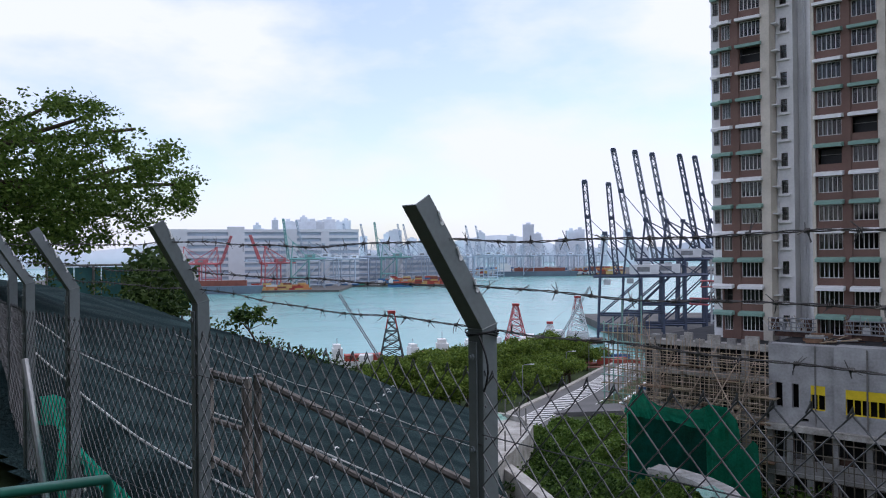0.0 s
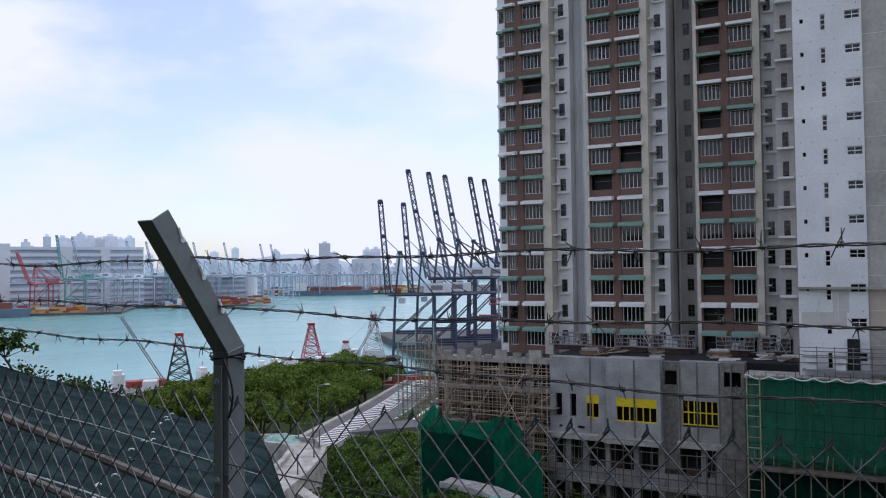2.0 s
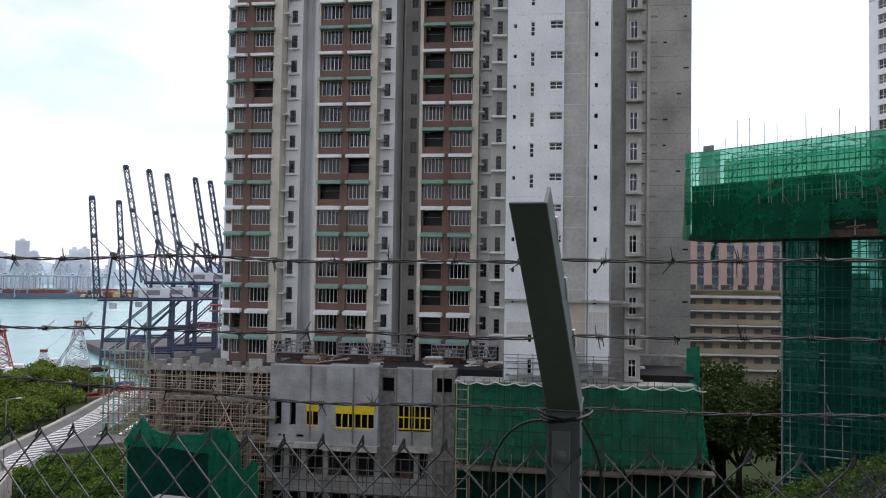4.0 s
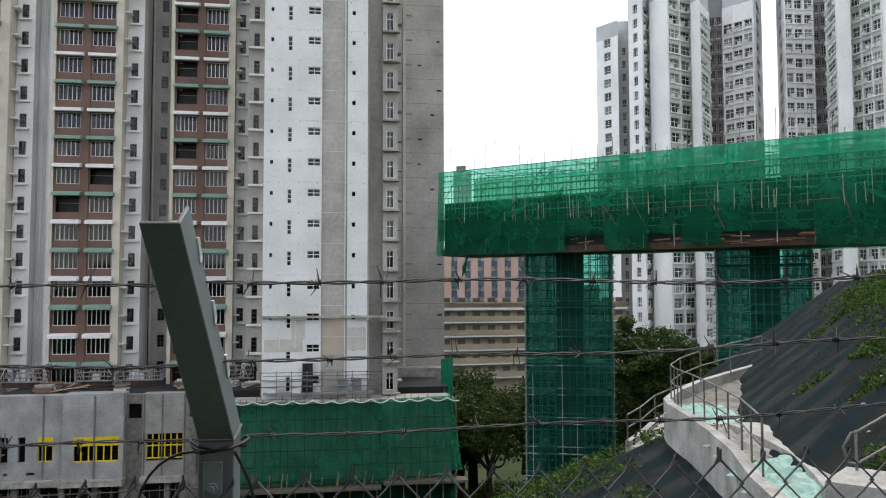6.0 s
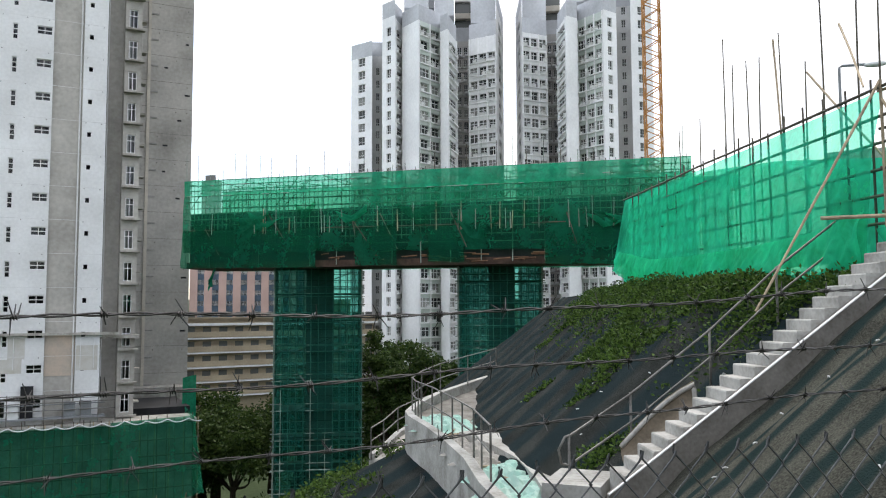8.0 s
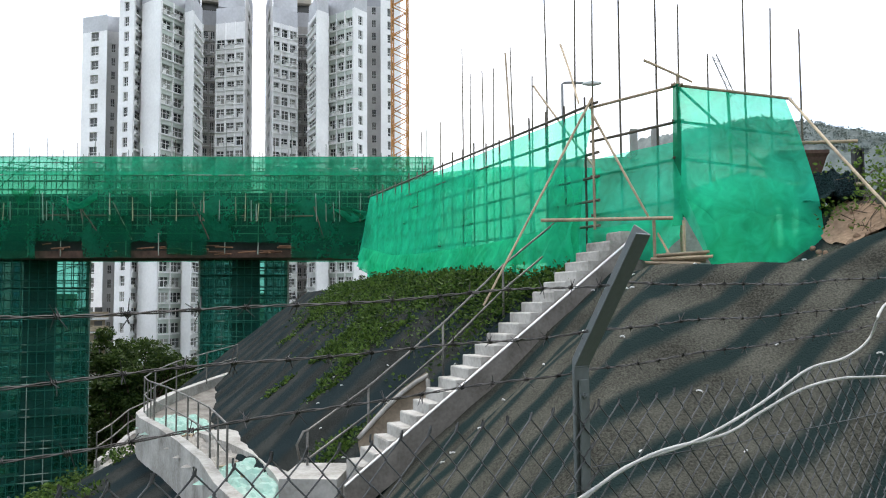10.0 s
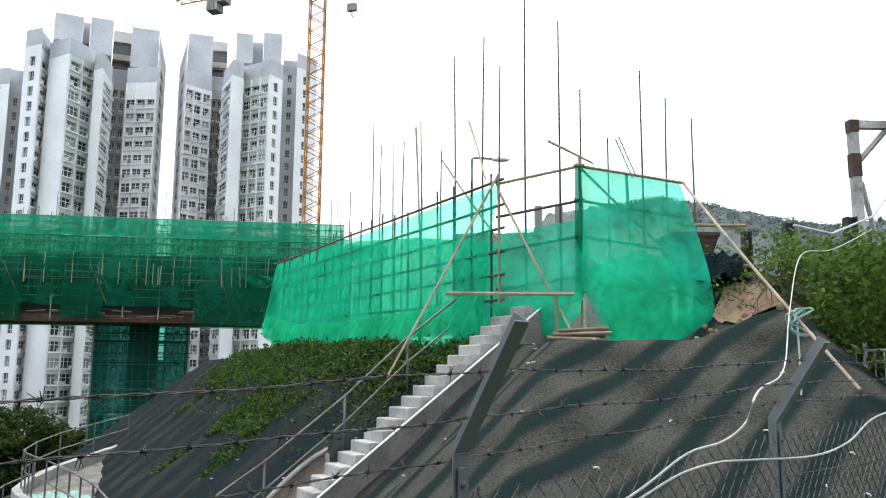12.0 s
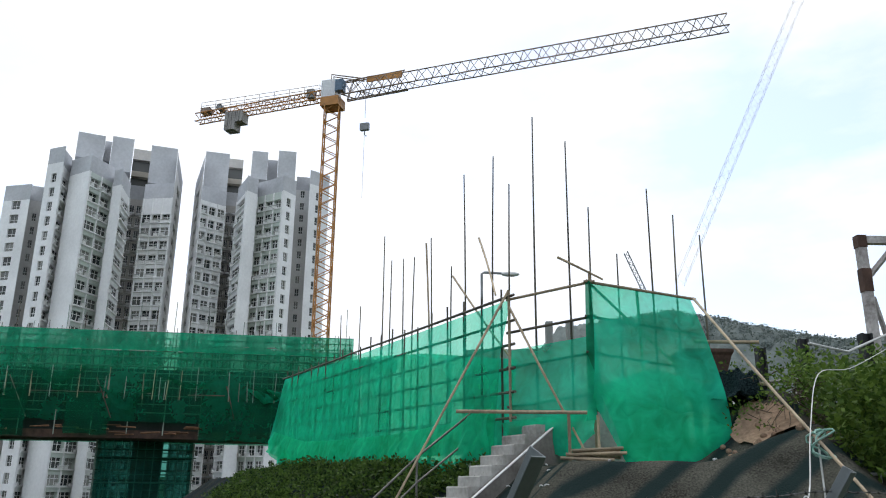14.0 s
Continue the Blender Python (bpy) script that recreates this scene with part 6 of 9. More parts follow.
def pier(c0, c1, deep, z0, z1, seed, cols):
    """A bridge pier inside a square tower of scaffold wrapped in netting."""
    p = empty("bridge_pier", "concrete bridge pier inside dark green netted scaffold", "pier", group="bridge piers")
    r = random.Random(seed)
    d = (c1 - c0).normalized()
    n = Vector((d.y, -d.x, 0))
    if n.x < 0:
        n = -n
    w = (c1 - c0).length
    m = c0 + d * (w * 0.52) + n * (deep * 0.5)
    q = [m + d * a + n * b for a, b in ((-w * 0.16, -1.0), (w * 0.16, -1.0), (w * 0.16, 1.0), (-w * 0.16, 1.0))]
    v, f = prism([x + UP * z0 for x in q], [x + UP * (z1 + 1.0) for x in q])
    pydata("column", v, f, CONCD, p)
    corners = [c0, c1, c1 + n * deep, c0 + n * deep]
    for i in range(4):
        a, b = corners[i], corners[(i + 1) % 4]
        net_sheet("net", [a + UP * (z1 - 0.3), b + UP * (z1 - 0.3)], [a + UP * z0, b + UP * z0], 26, 30, 0.10, NETV, p, seed + i)
        steps = cols if i % 2 == 0 else 4
        for k in range(steps + 1):
            x = a.lerp(b, k / steps) - (b - a).cross(UP).normalized() * 0.06
            Tubes().run([x + UP * z0, x + UP * (z1 + r.uniform(0, 0.6))], 0.04, 5).put("upright", SCAF, p)
        z = z0 + 1
        while z < z1:
            e = (b - a).normalized() * 0.25
            inn = (b - a).cross(UP).normalized() * 0.10
            Tubes().run([a - e - inn + UP * z, b + e - inn + UP * z], 0.036, 5).put("ledger", SCAF if int(z * 10) % 2 else BAMBOOG, p)
            z += 0.72
    for k in range(8):
        z = z0 + (z1 - z0) * (k + 0.1) / 8.6
        u0, u1 = (0.1, 0.9) if k % 2 else (0.9, 0.1)
        Tubes().run([c0.lerp(c1, u0) + n * 0.15 + UP * z, c0.lerp(c1, u1) + n * 0.15 + UP * (z + 2.4)], 0.035, 5).put("brace", BAMBOOG, p)
        q = [c0 + n * 0.3, c1 + n * 0.3, c1 + n * (deep - 0.3), c0 + n * (deep - 0.3)]
        v, f = prism([x + UP * (z + 0.4) for x in q], [x + UP * (z + 0.46) for x in q])
        pydata("work_deck", v, f, BAMBOOG, p)
        for h in (0.46, 1.05):
            Tubes().run([c0 - d * 0.2 + n * 0.05 + UP * (z + h), c1 + d * 0.2 + n * 0.05 + UP * (z + h)], 0.045, 5).put("edge_board", SCAF, p)


pier(Vector((60.5, 39.9, 0)), Vector((64.4, 33.3, 0)), 5.0, -15.5, 6.4, 3, 12)
pier(Vector((62.3, 23.4, 0)), Vector((64.4, 16.8, 0)), 5.0, -9.5, 6.2, 9, 12)


# ---- the two estate towers beyond the bridge ----
def polar(az, r, z=0.0):
    a = radians(az)
    return Vector((0.6 + r * math.sin(a), -0.2 + r * math.cos(a), z))


def facade(p, q, z0, z1, storey, cols, material, parent, first=1.1, high=1.35, name="wing_wall", ledges=True, deep=0.35):
    """A wall from p to q with recessed windows on every storey; cols are (start, end) fractions of its length."""
    d = (q - p)
    w = d.length
    d = d / w
    n = Vector((d.y, -d.x, 0))
    ops = []
    z = z0 + first
    while z + high < z1:
        ops += [(c[0] * w, c[1] * w, z, z + high) for c in cols]
        z += storey
    gv, gf = grid_wall(0, w, z0, z1, 0, ops, deep)
    v = [tuple(p + d * x - n * y + UP * zz) for x, y, zz in gv]
    pydata(name, v, gf, material, parent)
    if ops:
        t, g = Tubes(), Tubes()
        z = z0 + first - 0.62
        while z < z1 - 1 and ledges:
            for c in cols:
                t.run([p + d * (c[0] * w - 0.2) + n * 0.12 + UP * z, p + d * (c[1] * w + 0.2) + n * 0.12 + UP * z], 0.16, 4)
            z += storey
        for x0, x1, a, b in ops:
            o = len(g.v)
            for x, zz in ((x0, a), (x1, a), (x1, b), (x0, b)):
                g.v.append(tuple(p + d * x - n * (deep - 0.03) + UP * zz))
            g.f.append((o, o + 1, o + 2, o + 3))
            m = (x0 + x1) / 2
            for x, h in ((m, 0.04), (x0 + 0.04, 0.04), (x1 - 0.04, 0.04)):
                t.run([p + d * x - n * (deep - 0.1) + UP * a, p + d * x - n * (deep - 0.1) + UP * b], h, 4, cap=False)
            t.run([p + d * x0 - n * (deep - 0.1) + UP * (a + (b - a) * 0.35), p + d * x1 - n * (deep - 0.1) + UP * (a + (b - a) * 0.35)], 0.04, 4, cap=False)
            if ledges and (int(x0 * 7 + a * 3) % 5):
                c = p + d * (x1 - 0.25 - 0.35 * (int(a) % 2)) + n * 0.3 + UP * (a - 0.45)
                o = len(t.v)
                for dz in (0, 0.42):
                    for sx, sy in ((-0.4, -0.28), (0.4, -0.28), (0.4, 0.28), (-0.4, 0.28)):
                        t.v.append(tuple(c + d * sx + n * sy + UP * dz))
                t.f += [tuple(o + i for i in k) for k in ((0, 3, 2, 1), (4, 5, 6, 7), (0, 1, 5, 4), (1, 2, 6, 5), (2, 3, 7, 6), (3, 0, 4, 7))]
        tagged(g.put("window_glazing", FTD, parent), kind="stuff")
        tagged(t.put("window_ledge", FTW, parent), kind="stuff")


CAPG = mat("slate_grey_roof_render", (0.60, 0.61, 0.63), 0.8, 0.15, 0.15, 2, 0.03)
FTGREEN = mat("pale_green_bay_render", (0.60, 0.655, 0.60), 0.75, 0.1, 0.12, 2, 0.03)
# recess render: the shade of the set-back strips is in its colour
FTSHADE = mat("shaded_recess_render", (0.58, 0.555, 0.52), 0.8, 0.15, 0.12, 2, 0.03)


def zat(el, r):
    return 1.7 + r * math.tan(radians(el))


def wall_boxes(t, p, d, n, x0, x1, y0, y1, z0, z1):
    """A box in a wall's own axes: x along it, y out of it."""
    o = len(t.v)
    for z in (z0, z1):
        for x, y in ((x0, y0), (x1, y0), (x1, y1), (x0, y1)):
            t.v.append(tuple(p + d * x + n * y + UP * z))
    t.f += [tuple(o + i for i in k) for k in ((0, 3, 2, 1), (4, 5, 6, 7), (0, 1, 5, 4), (1, 2, 6, 5), (2, 3, 7, 6), (3, 0, 4, 7))]


ESTOREY = 2.85


def flat_stack(p, q, z0, z1, cols, material, parent, seed):
    """Flats over one another: wide windows between floor beams, white fins, sills and air conditioners."""
    rng = random.Random(seed)
    d = q - p
    w = d.length
    d = d / w
    n = Vector((d.y, -d.x, 0))
    step, ops = w / cols, []
    lines = [z0 + 0.2 + ESTOREY * k for k in range(int((z1 - z0 - 0.5) / ESTOREY))]
    for z in lines:
        for c in range(cols):
            ops.append((c * step + 0.14, (c + 1) * step - 0.14, z + 0.70, z + 2.45))
    gv, gf = grid_wall(0, w, z0, z1, 0, ops, 0.7)
    pydata("wing_wall", [tuple(p + d * x - n * y + UP * z) for x, y, z in gv], gf, material, parent)
    g, fr, ac = Tubes(), Tubes(), Tubes()
    for x0, x1, a, b in ops:
        o, dep = len(g.v), rng.choice((0.25, 0.45, 0.66))
        for x, z in ((x0, a), (x1, a), (x1, b), (x0, b)):
            g.v.append(tuple(p + d * x - n * dep + UP * z))
        g.f.append((o, o + 1, o + 2, o + 3))
        k = 3 if x1 - x0 > 2.0 else 2
        for i in range(1, k):
            x = x0 + (x1 - x0) * i / k
            wall_boxes(fr, p, d, n, x - 0.05, x + 0.05, 0.06 - dep, 0.12 - dep, a, b)
        wall_boxes(fr, p, d, n, x0, x1, 0.06 - dep, 0.12 - dep, a + (b - a) * 0.62, a + (b - a) * 0.62 + 0.09)
        wall_boxes(fr, p, d, n, x0 - 0.14, x1 + 0.14, 0.01, rng.uniform(0.30, 0.55), a - 0.32, a - 0.12)
        for side in (0, 1):
            if rng.random() < 0.55:
                x = x0 + 0.1 + side * max(0.0, x1 - x0 - 1.0)
                wall_boxes(ac, p, d, n, x, x + 0.8, 0.02, 0.5, a - 0.11, a + 0.36)
                wall_boxes(fr, p, d, n, x - 0.06, x + 0.9, 0.02, 0.62, a + 0.44, a + 0.5)
    for c in range(cols + 1):
        x = min(w - 0.1, max(0.1, c * step))
        wall_boxes(fr, p, d, n, x - 0.1, x + 0.1, 0.004, 0.22, z0, z1)
    tagged(g.put("window_glazing", FTD, parent), kind="stuff")
    tagged(fr.put("window_ledge", FTW, parent), kind="stuff")
    tagged(ac.put("air_conditioner", HOODW, parent), kind="stuff")


WIN1, SLOT2 = [(0.34, 0.66)], [(0.10, 0.42), (0.58, 0.90)]


def estate_tower(label, base, strips, boxes):
    """A cruciform block told as upright strips round its front, with grey roof bands and lift boxes."""
    e = empty("estate_tower", label, "apartment tower", group="estate towers")
    ends = []
    for k, (a0, r0, a1, r1, kind, top) in enumerate(strips):
        p, q = polar(a0, r0), polar(a1, r1)
        rr = min(r0, r1)
        z1 = zat(top, rr)
        band = z1 - 3.2
        if kind == "plain":
            facade(p, q, base, band, ESTOREY, [], FTW, e)
        elif kind == "window":
            facade(p, q, base, band, ESTOREY, WIN1, FTW, e, high=1.75, ledges=False)
        elif kind == "shade":
            facade(p, q, base, band, ESTOREY, WIN1, FTG, e, high=1.6, ledges=False)
        elif kind == "recess":
            facade(p, q, base, band, ESTOREY, SLOT2, FTSHADE, e, first=0.7, high=1.7)
        else:
            flat_stack(p, q, base, band, int(kind[-1]), FTGREEN if "green" in kind else FTW, e, 40 + k)
        v, f = prism([x + UP * (band + 0.002) for x in (p, q, polar(a1, 188), polar(a0, 188))], [x + UP * z1 for x in (p, q, polar(a1, 188), polar(a0, 188))])
        pydata("roof_band", v, f, CAPG, e)
        ends.append((p, q, band, kind))
    for (p, q, z, k0), (p1, q1, z_, k1) in zip(ends, ends[1:]):
        if (p1 - q).length > 0.3:
            facade(q, p1, base, min(z, z_), ESTOREY, [], FTG if "recess" in (k0, k1) or "shade" in (k0, k1) else FTW, e, name="return_wall")
    for a0, a1, r, lo, hi, m in boxes:
        v, f = prism([polar(a, x, zat(lo, r)) for a, x in ((a0, r), (a1, r), (a1, r + 16), (a0, r + 16))], [polar(a, x, zat(hi, r)) for a, x in ((a0, r), (a1, r), (a1, r + 16), (a0, r + 16))])
        pydata("roof_box", v, f, m, e)
    return e


estate_tower("tall white cruciform housing block with grey roof boxes", -16, [
    (61.5, 172, 63.0, 168, "window", 18.7), (63.0, 176, 63.8, 176, "shade", 18.6), (63.72, 160, 64.66, 157, "window", 21.45),
    (64.66, 158, 65.16, 162, "flats1", 21.2), (65.16, 159, 66.36, 154, "plain", 21.2), (66.36, 156, 67.94, 161, "green_flats2", 21.15),
    (67.94, 157, 68.48, 155, "plain", 20.6), (68.48, 156, 69.09, 163, "flats1", 20.5), (69.09, 178, 70.02, 178, "recess", 19.6),
    (70.02, 167, 71.97, 164, "flats3", 20.1), (71.97, 164.3, 72.5, 182, "shade", 22.2)],
    # FTD and FTSHADE boxes paint the dark gap between the lift boxes
    [(65.3, 67.06, 165, 20.9, 22.5, CAPG), (67.07, 67.5, 170, 20.9, 22.2, CAPG), (67.52, 68.95, 167, 20.4, 22.6, CAPG), (69.0, 70.2, 179, 19.2, 21.3, FTD),
     (69.0, 70.2, 178, 21.32, 22.0, FTSHADE), (69.0, 70.2, 177.5, 20.2, 20.55, CREAM), (70.15, 71.95, 168, 19.9, 22.4, CAPG)])
estate_tower("tall white cruciform housing block with recessed grey core", -16, [
    (73.4, 182, 73.87, 164.3, "shade", 22.2), (73.87, 164, 75.62, 167, "flats3", 20.2), (75.62, 178, 76.41, 178, "recess", 19.9),
    (76.41, 163, 77.01, 156, "flats1", 21.1), (77.01, 155, 77.81, 157, "plain", 21.2), (77.81, 161, 79.63, 156, "green_flats3", 21.35),
    (79.63, 155, 80.57, 158, "window", 21.45), (80.57, 174, 81.55, 174, "shade", 21.4), (81.55, 166, 83.0, 169, "window", 21.95)],
    # again dark boxes that paint the shaded gap in the roof line
    [(73.9, 75.6, 168, 19.9, 22.5, CAPG), (75.6, 76.6, 179, 19.6, 21.6, FTD), (75.6, 76.6, 178, 21.62, 22.2, FTSHADE), (75.6, 76.6, 177.5, 20.5, 20.85, CREAM),
     (77.2, 78.35, 166, 21.0, 22.9, CAPG), (78.36, 79.1, 171, 21.0, 22.4, CAPG), (79.12, 80.42, 166, 21.1, 23.1, CAPG)])
# long sandy block with balconies and the pink and blue block behind it
sb = empty("sandy_block", "long sandy housing block with deep white balcony slabs", "apartment block")
p, q = polar(49.0, 150), polar(63.2, 165)
zb = [-14 + 2.6 * k for k in range(6)]
v, f = prism([p + UP * -20, q + UP * -20, q * 1.08 + UP * -20, p * 1.08 + UP * -20], [p + UP * -0.9, q + UP * -0.9, q * 1.08 + UP * -0.9, p * 1.08 + UP * -0.9])
pydata("body", v, f, SAND, sb)
d = (q - p).normalized()
n = Vector((-d.y, d.x, 0))
n = n if n.dot(p) < 0 else -n
L = (q - p).length
for z in zb + [1.0 - 2.2]:
    v, f = prism([p + n * 0.02 + UP * z, q + n * 0.02 + UP * z, q + n * 1.4 + UP * z, p + n * 1.4 + UP * z], [p + n * 0.02 + UP * (z + 0.24), q + n * 0.02 + UP * (z + 0.24), q + n * 1.4 + UP * (z + 0.24), p + n * 1.4 + UP * (z + 0.24)])
    pydata("balcony_slab", v, f, HOODW, sb)
    v, f = prism([p + n * 1.3 + UP * (z + 0.352), q + n * 1.3 + UP * (z + 0.352), q + n * 1.35 + UP * (z + 0.352), p + n * 1.35 + UP * (z + 0.352)], [p + n * 1.3 + UP * (z + 1.3), q + n * 1.3 + UP * (z + 1.3), q + n * 1.35 + UP * (z + 1.3), p + n * 1.35 + UP * (z + 1.3)])
    pydata("balcony_wall", v, f, SAND, sb)
    for k in range(14):
        a = p + d * (L * (k + 0.3) / 14) + n * 0.03 + UP * (z + 0.9)
        b = a + d * 1.5
        v, f = prism([a, b, b + UP * 1.25, a + UP * 1.25], [a + n * 0.05, b + n * 0.05, b + n * 0.05 + UP * 1.25, a + n * 0.05 + UP * 1.25])
        pydata("window", v, f, FTD, sb)
pb = empty("pink_blue_block", "distant pink tiled block with tall blue glazing", "apartment block")
for k in range(9):
    a0 = 50.6 + k * 0.95
    v, f = prism([polar(a0, 230, -10), polar(a0 + 0.52, 230, -10), polar(a0 + 0.52, 240, -10), polar(a0, 240, -10)], [polar(a0, 230, 15), polar(a0 + 0.52, 230, 15), polar(a0 + 0.52, 240, 15), polar(a0, 240, 15)])
    pydata("pink_pier", v, f, PINK, pb)
    facade(polar(a0 + 0.52, 231), polar(a0 + 0.95, 231), -10, 14.8, 2.9, [(0.06, 0.46), (0.54, 0.94)], BLUEG, pb, name="glazed_bay", ledges=False)
rt = empty("distant_block", "grey top of a distant housing block", "apartment block")
v, f = prism([polar(51.3, 300, 0), polar(52.6, 300, 0), polar(52.6, 312, 0), polar(51.3, 312, 0)], [polar(51.3, 300, 48), polar(52.6, 300, 48), polar(52.6, 312, 48), polar(51.3, 312, 48)])
pydata("body", v, f, FTG, rt)
v, f = prism([polar(51.5, 300, 48.002), polar(52.2, 300, 48.002), polar(52.2, 308, 48.002), polar(51.5, 308, 48.002)], [polar(51.5, 300, 50), polar(52.2, 300, 50.3), polar(52.2, 308, 50.3), polar(51.5, 308, 50)])
pydata("roof_box", v, f, FTD, rt)
for a, z in ((84.9, 12.2), (87.0, 12.6)):
    o = polar(a, 75, 0)
    hut = empty("lift_tower_head", "white lift tower head with an overhanging dark roof", "lift tower", pose(o.x, o.y, 0, 0, 0, -a), group="lift tower heads")
    Tubes().box(-1.3, 1.3, 0, 2.5, 4, z).put("shaft", HOODW, hut)
    Tubes().box(-1.9, 1.9, -0.5, 3.0, z + 0.002, z + 0.7).put("roof", RUST, hut)

# ---- tower crane ----
def lattice(t, p, q, w, bay_len, r, square=True):
    """A lattice boom from p to q: chords and zigzag bracing on each face."""
    p, q = Vector(p), Vector(q)
    d = (q - p).normalized()
    s_ = d.cross(UP).normalized() if abs(d.z) < 0.95 else Vector((1, 0, 0))
    u = s_.cross(d)
    if square:
        off = [s_ * (w / 2) + u * (w / 2), s_ * (-w / 2) + u * (w / 2), s_ * (-w / 2) - u * (w / 2), s_ * (w / 2) - u * (w / 2)]
    else:
        off = [s_ * (w / 2) - u * (w * 0.45), s_ * (-w / 2) - u * (w * 0.45), u * (w * 0.75)]
    for o in off:
        t.run([p + o, q + o], r, 5)
    n = max(1, int((q - p).length / bay_len))
    m = len(off)
    for k in range(n):
        a, b = p.lerp(q, k / n), p.lerp(q, (k + 1) / n)
        for i in range(m):
            o1, o2 = off[i], off[(i + 1) % m]
            t.run([a + o1, a.lerp(b, 0.5) + o2], r * 0.6, 4, cap=False)
            t.run([a.lerp(b, 0.5) + o2, b + o1], r * 0.6, 4, cap=False)
    return t


crane = empty("tower_crane", "orange tower crane with a long lattice jib", "tower crane")
RC = 92.0
JIBM = mat("dull_brown_grey_jib_paint", (0.36, 0.27, 0.21), 0.6, 0.3, 0.5, 6, 0.05)
cb = polar(82.95, RC)
ct = zat(26.45, RC)
lattice(Tubes(), cb + UP * -10, cb + UP * ct, 1.75, 1.75, 0.10).put("mast", ORANGE, crane)
jd = polar(113.5, 83.5) - cb
jd.z = 0
jd.normalize()


def jib_len(az):
    """How far along the jib a bearing falls."""
    a = radians(az)
    g = Vector((math.sin(a), math.cos(a), 0))
    o = Vector((0.65, -0.3, 0))
    c = cb - o
    den = jd.x * g.y - jd.y * g.x
    return -(c.x * g.y - c.y * g.x) / den


LJ = jib_len(113.5)
tip = cb + jd * LJ
rt_ = math.hypot(tip.x - 0.65, tip.y + 0.3)
z_tip = 1.74 + rt_ * math.tan(radians(30.7))
z_root = ct + 1.8
rise = Vector((0, 0, 0))
lattice(Tubes(), cb + jd * 1.5 + UP * z_root, cb + jd * LJ + UP * z_tip, 1.6, 2.1, 0.085, square=False).put("jib", JIBM, crane)
lattice(Tubes(), cb + jd * 1.5 + UP * z_root, cb + jd * 9.5 + UP * (z_root + (z_tip - z_root) * 9.5 / LJ), 1.9, 2.1, 0.10, square=False).put("jib_root", JIBM, crane)
slope_c = (z_tip - z_root) / LJ
back = jib_len(73.0)
lattice(Tubes(), cb - jd * 1.2 + UP * (z_root - 0.2), cb + jd * back + UP * (z_root - 0.2 + slope_c * back), 1.1, 1.4, 0.09).put("counter_jib", ORANGE, crane)
bk = cb + jd * (back * 0.72)


def obox(c, d, l, w, z0, z1, name, material, parent):
    s_ = Vector((-d.y, d.x, 0))
    q = [c + d * (a * l / 2) + s_ * (b * w / 2) for a, b in ((-1, -1), (1, -1), (1, 1), (-1, 1))]
    v, f = prism([Vector((k.x, k.y, z0)) for k in q], [Vector((k.x, k.y, z1)) for k in q])
    return pydata(name, v, f, material, parent)


zc = z_root + slope_c * back * 0.72
for k in range(5):
    obox(bk + jd * (k * 0.52 - 0.6), jd, 0.46, 1.5, zc - (2.9 if k < 3 else 1.9), zc - 0.4, "counterweight", CONC, crane)
for sg in (-1, 1):
    o = Vector((-jd.y, jd.x, 0)) * (0.75 * sg)
    for dz in (0.5, 1.0):
        Tubes().run([cb - jd * 1.5 + o + UP * (z_root + dz), cb + jd * (back * 0.95) + o + UP * (zc + dz + 0.4)], 0.035, 5).put("walkway_rail", JIBM, crane)
    for k in range(9):
        q = (cb - jd * 1.5).lerp(cb + jd * (back * 0.95), k / 8) + o
        zq = z_root + (zc + 0.4 - z_root) * k / 8
        Tubes().run([q + UP * (zq - 0.3), q + UP * (zq + 1.0)], 0.035, 5).put("rail_post", JIBM, crane)
    Tubes().run([cb + o + UP * (ct + 0.9), cb - jd * 0.2 + o * 0.4 + UP * (ct + 4.3), cb + jd * 4.0 + o * 0.5 + UP * (z_root + 1.3)], 0.10, 5).put("head_frame", JIBM, crane)
obox(cb + jd * (back * 0.93), jd, 1.3, 1.1, zc + 0.1, zc + 0.8, "winch", JIBM, crane)
dr = cb + jd * (back * 0.82)
Tubes().run([dr - Vector((-jd.y, jd.x, 0)) * 0.6 + UP * (zc + 0.6), dr + Vector((-jd.y, jd.x, 0)) * 0.6 + UP * (zc + 0.6)], 0.45, 10).put("rope_drum", CRANEGREY, crane)
obox(cb, jd, 2.4, 2.2, ct - 0.3, ct + 0.9, "slewing_ring", ORANGE, crane)
obox(cb + jd * -0.3 , jd, 1.9, 1.8, ct + 1.0, ct + 3.3, "operator_cab", CRANEWHITE, crane)
obox(cb + jd * 0.5 + Vector((-0.9, -0.5, 0)), jd, 1.0, 1.0, ct + 1.5, ct + 3.0, "cab_window", BLUEG, crane)
obox(cb - jd * 3.0, jd, 0.9, 1.0, ct + 1.4, ct + 2.6, "electric_cabinet", CRANEGREY, crane)
obox(cb + jd * 6.8, jd, 4.6, 0.12, z_root + 0.9, z_root + 1.7, "name_board", ORANGE, crane)
hk = cb + jd * jib_len(85.42)
rh = math.hypot(hk.x - 0.65, hk.y + 0.3)
zh = 1.74 + rh * math.tan(radians(25.3))
Tubes().run([hk + UP * (zh + 1), hk + UP * (z_root + 0.2)], 0.03, 4).put("hoist_rope", CRANEGREY, crane)
obox(hk, jd, 1.1, 0.5, zh - 0.7, zh + 0.2, "hook_block", CRANEGREY, crane)
Tubes().run([hk + UP * (zh - 0.7), hk + UP * (zh - 1.3), hk + jd * 0.25 + UP * (zh - 1.5)], 0.09, 5).put("hook", CRANEGREY, crane)
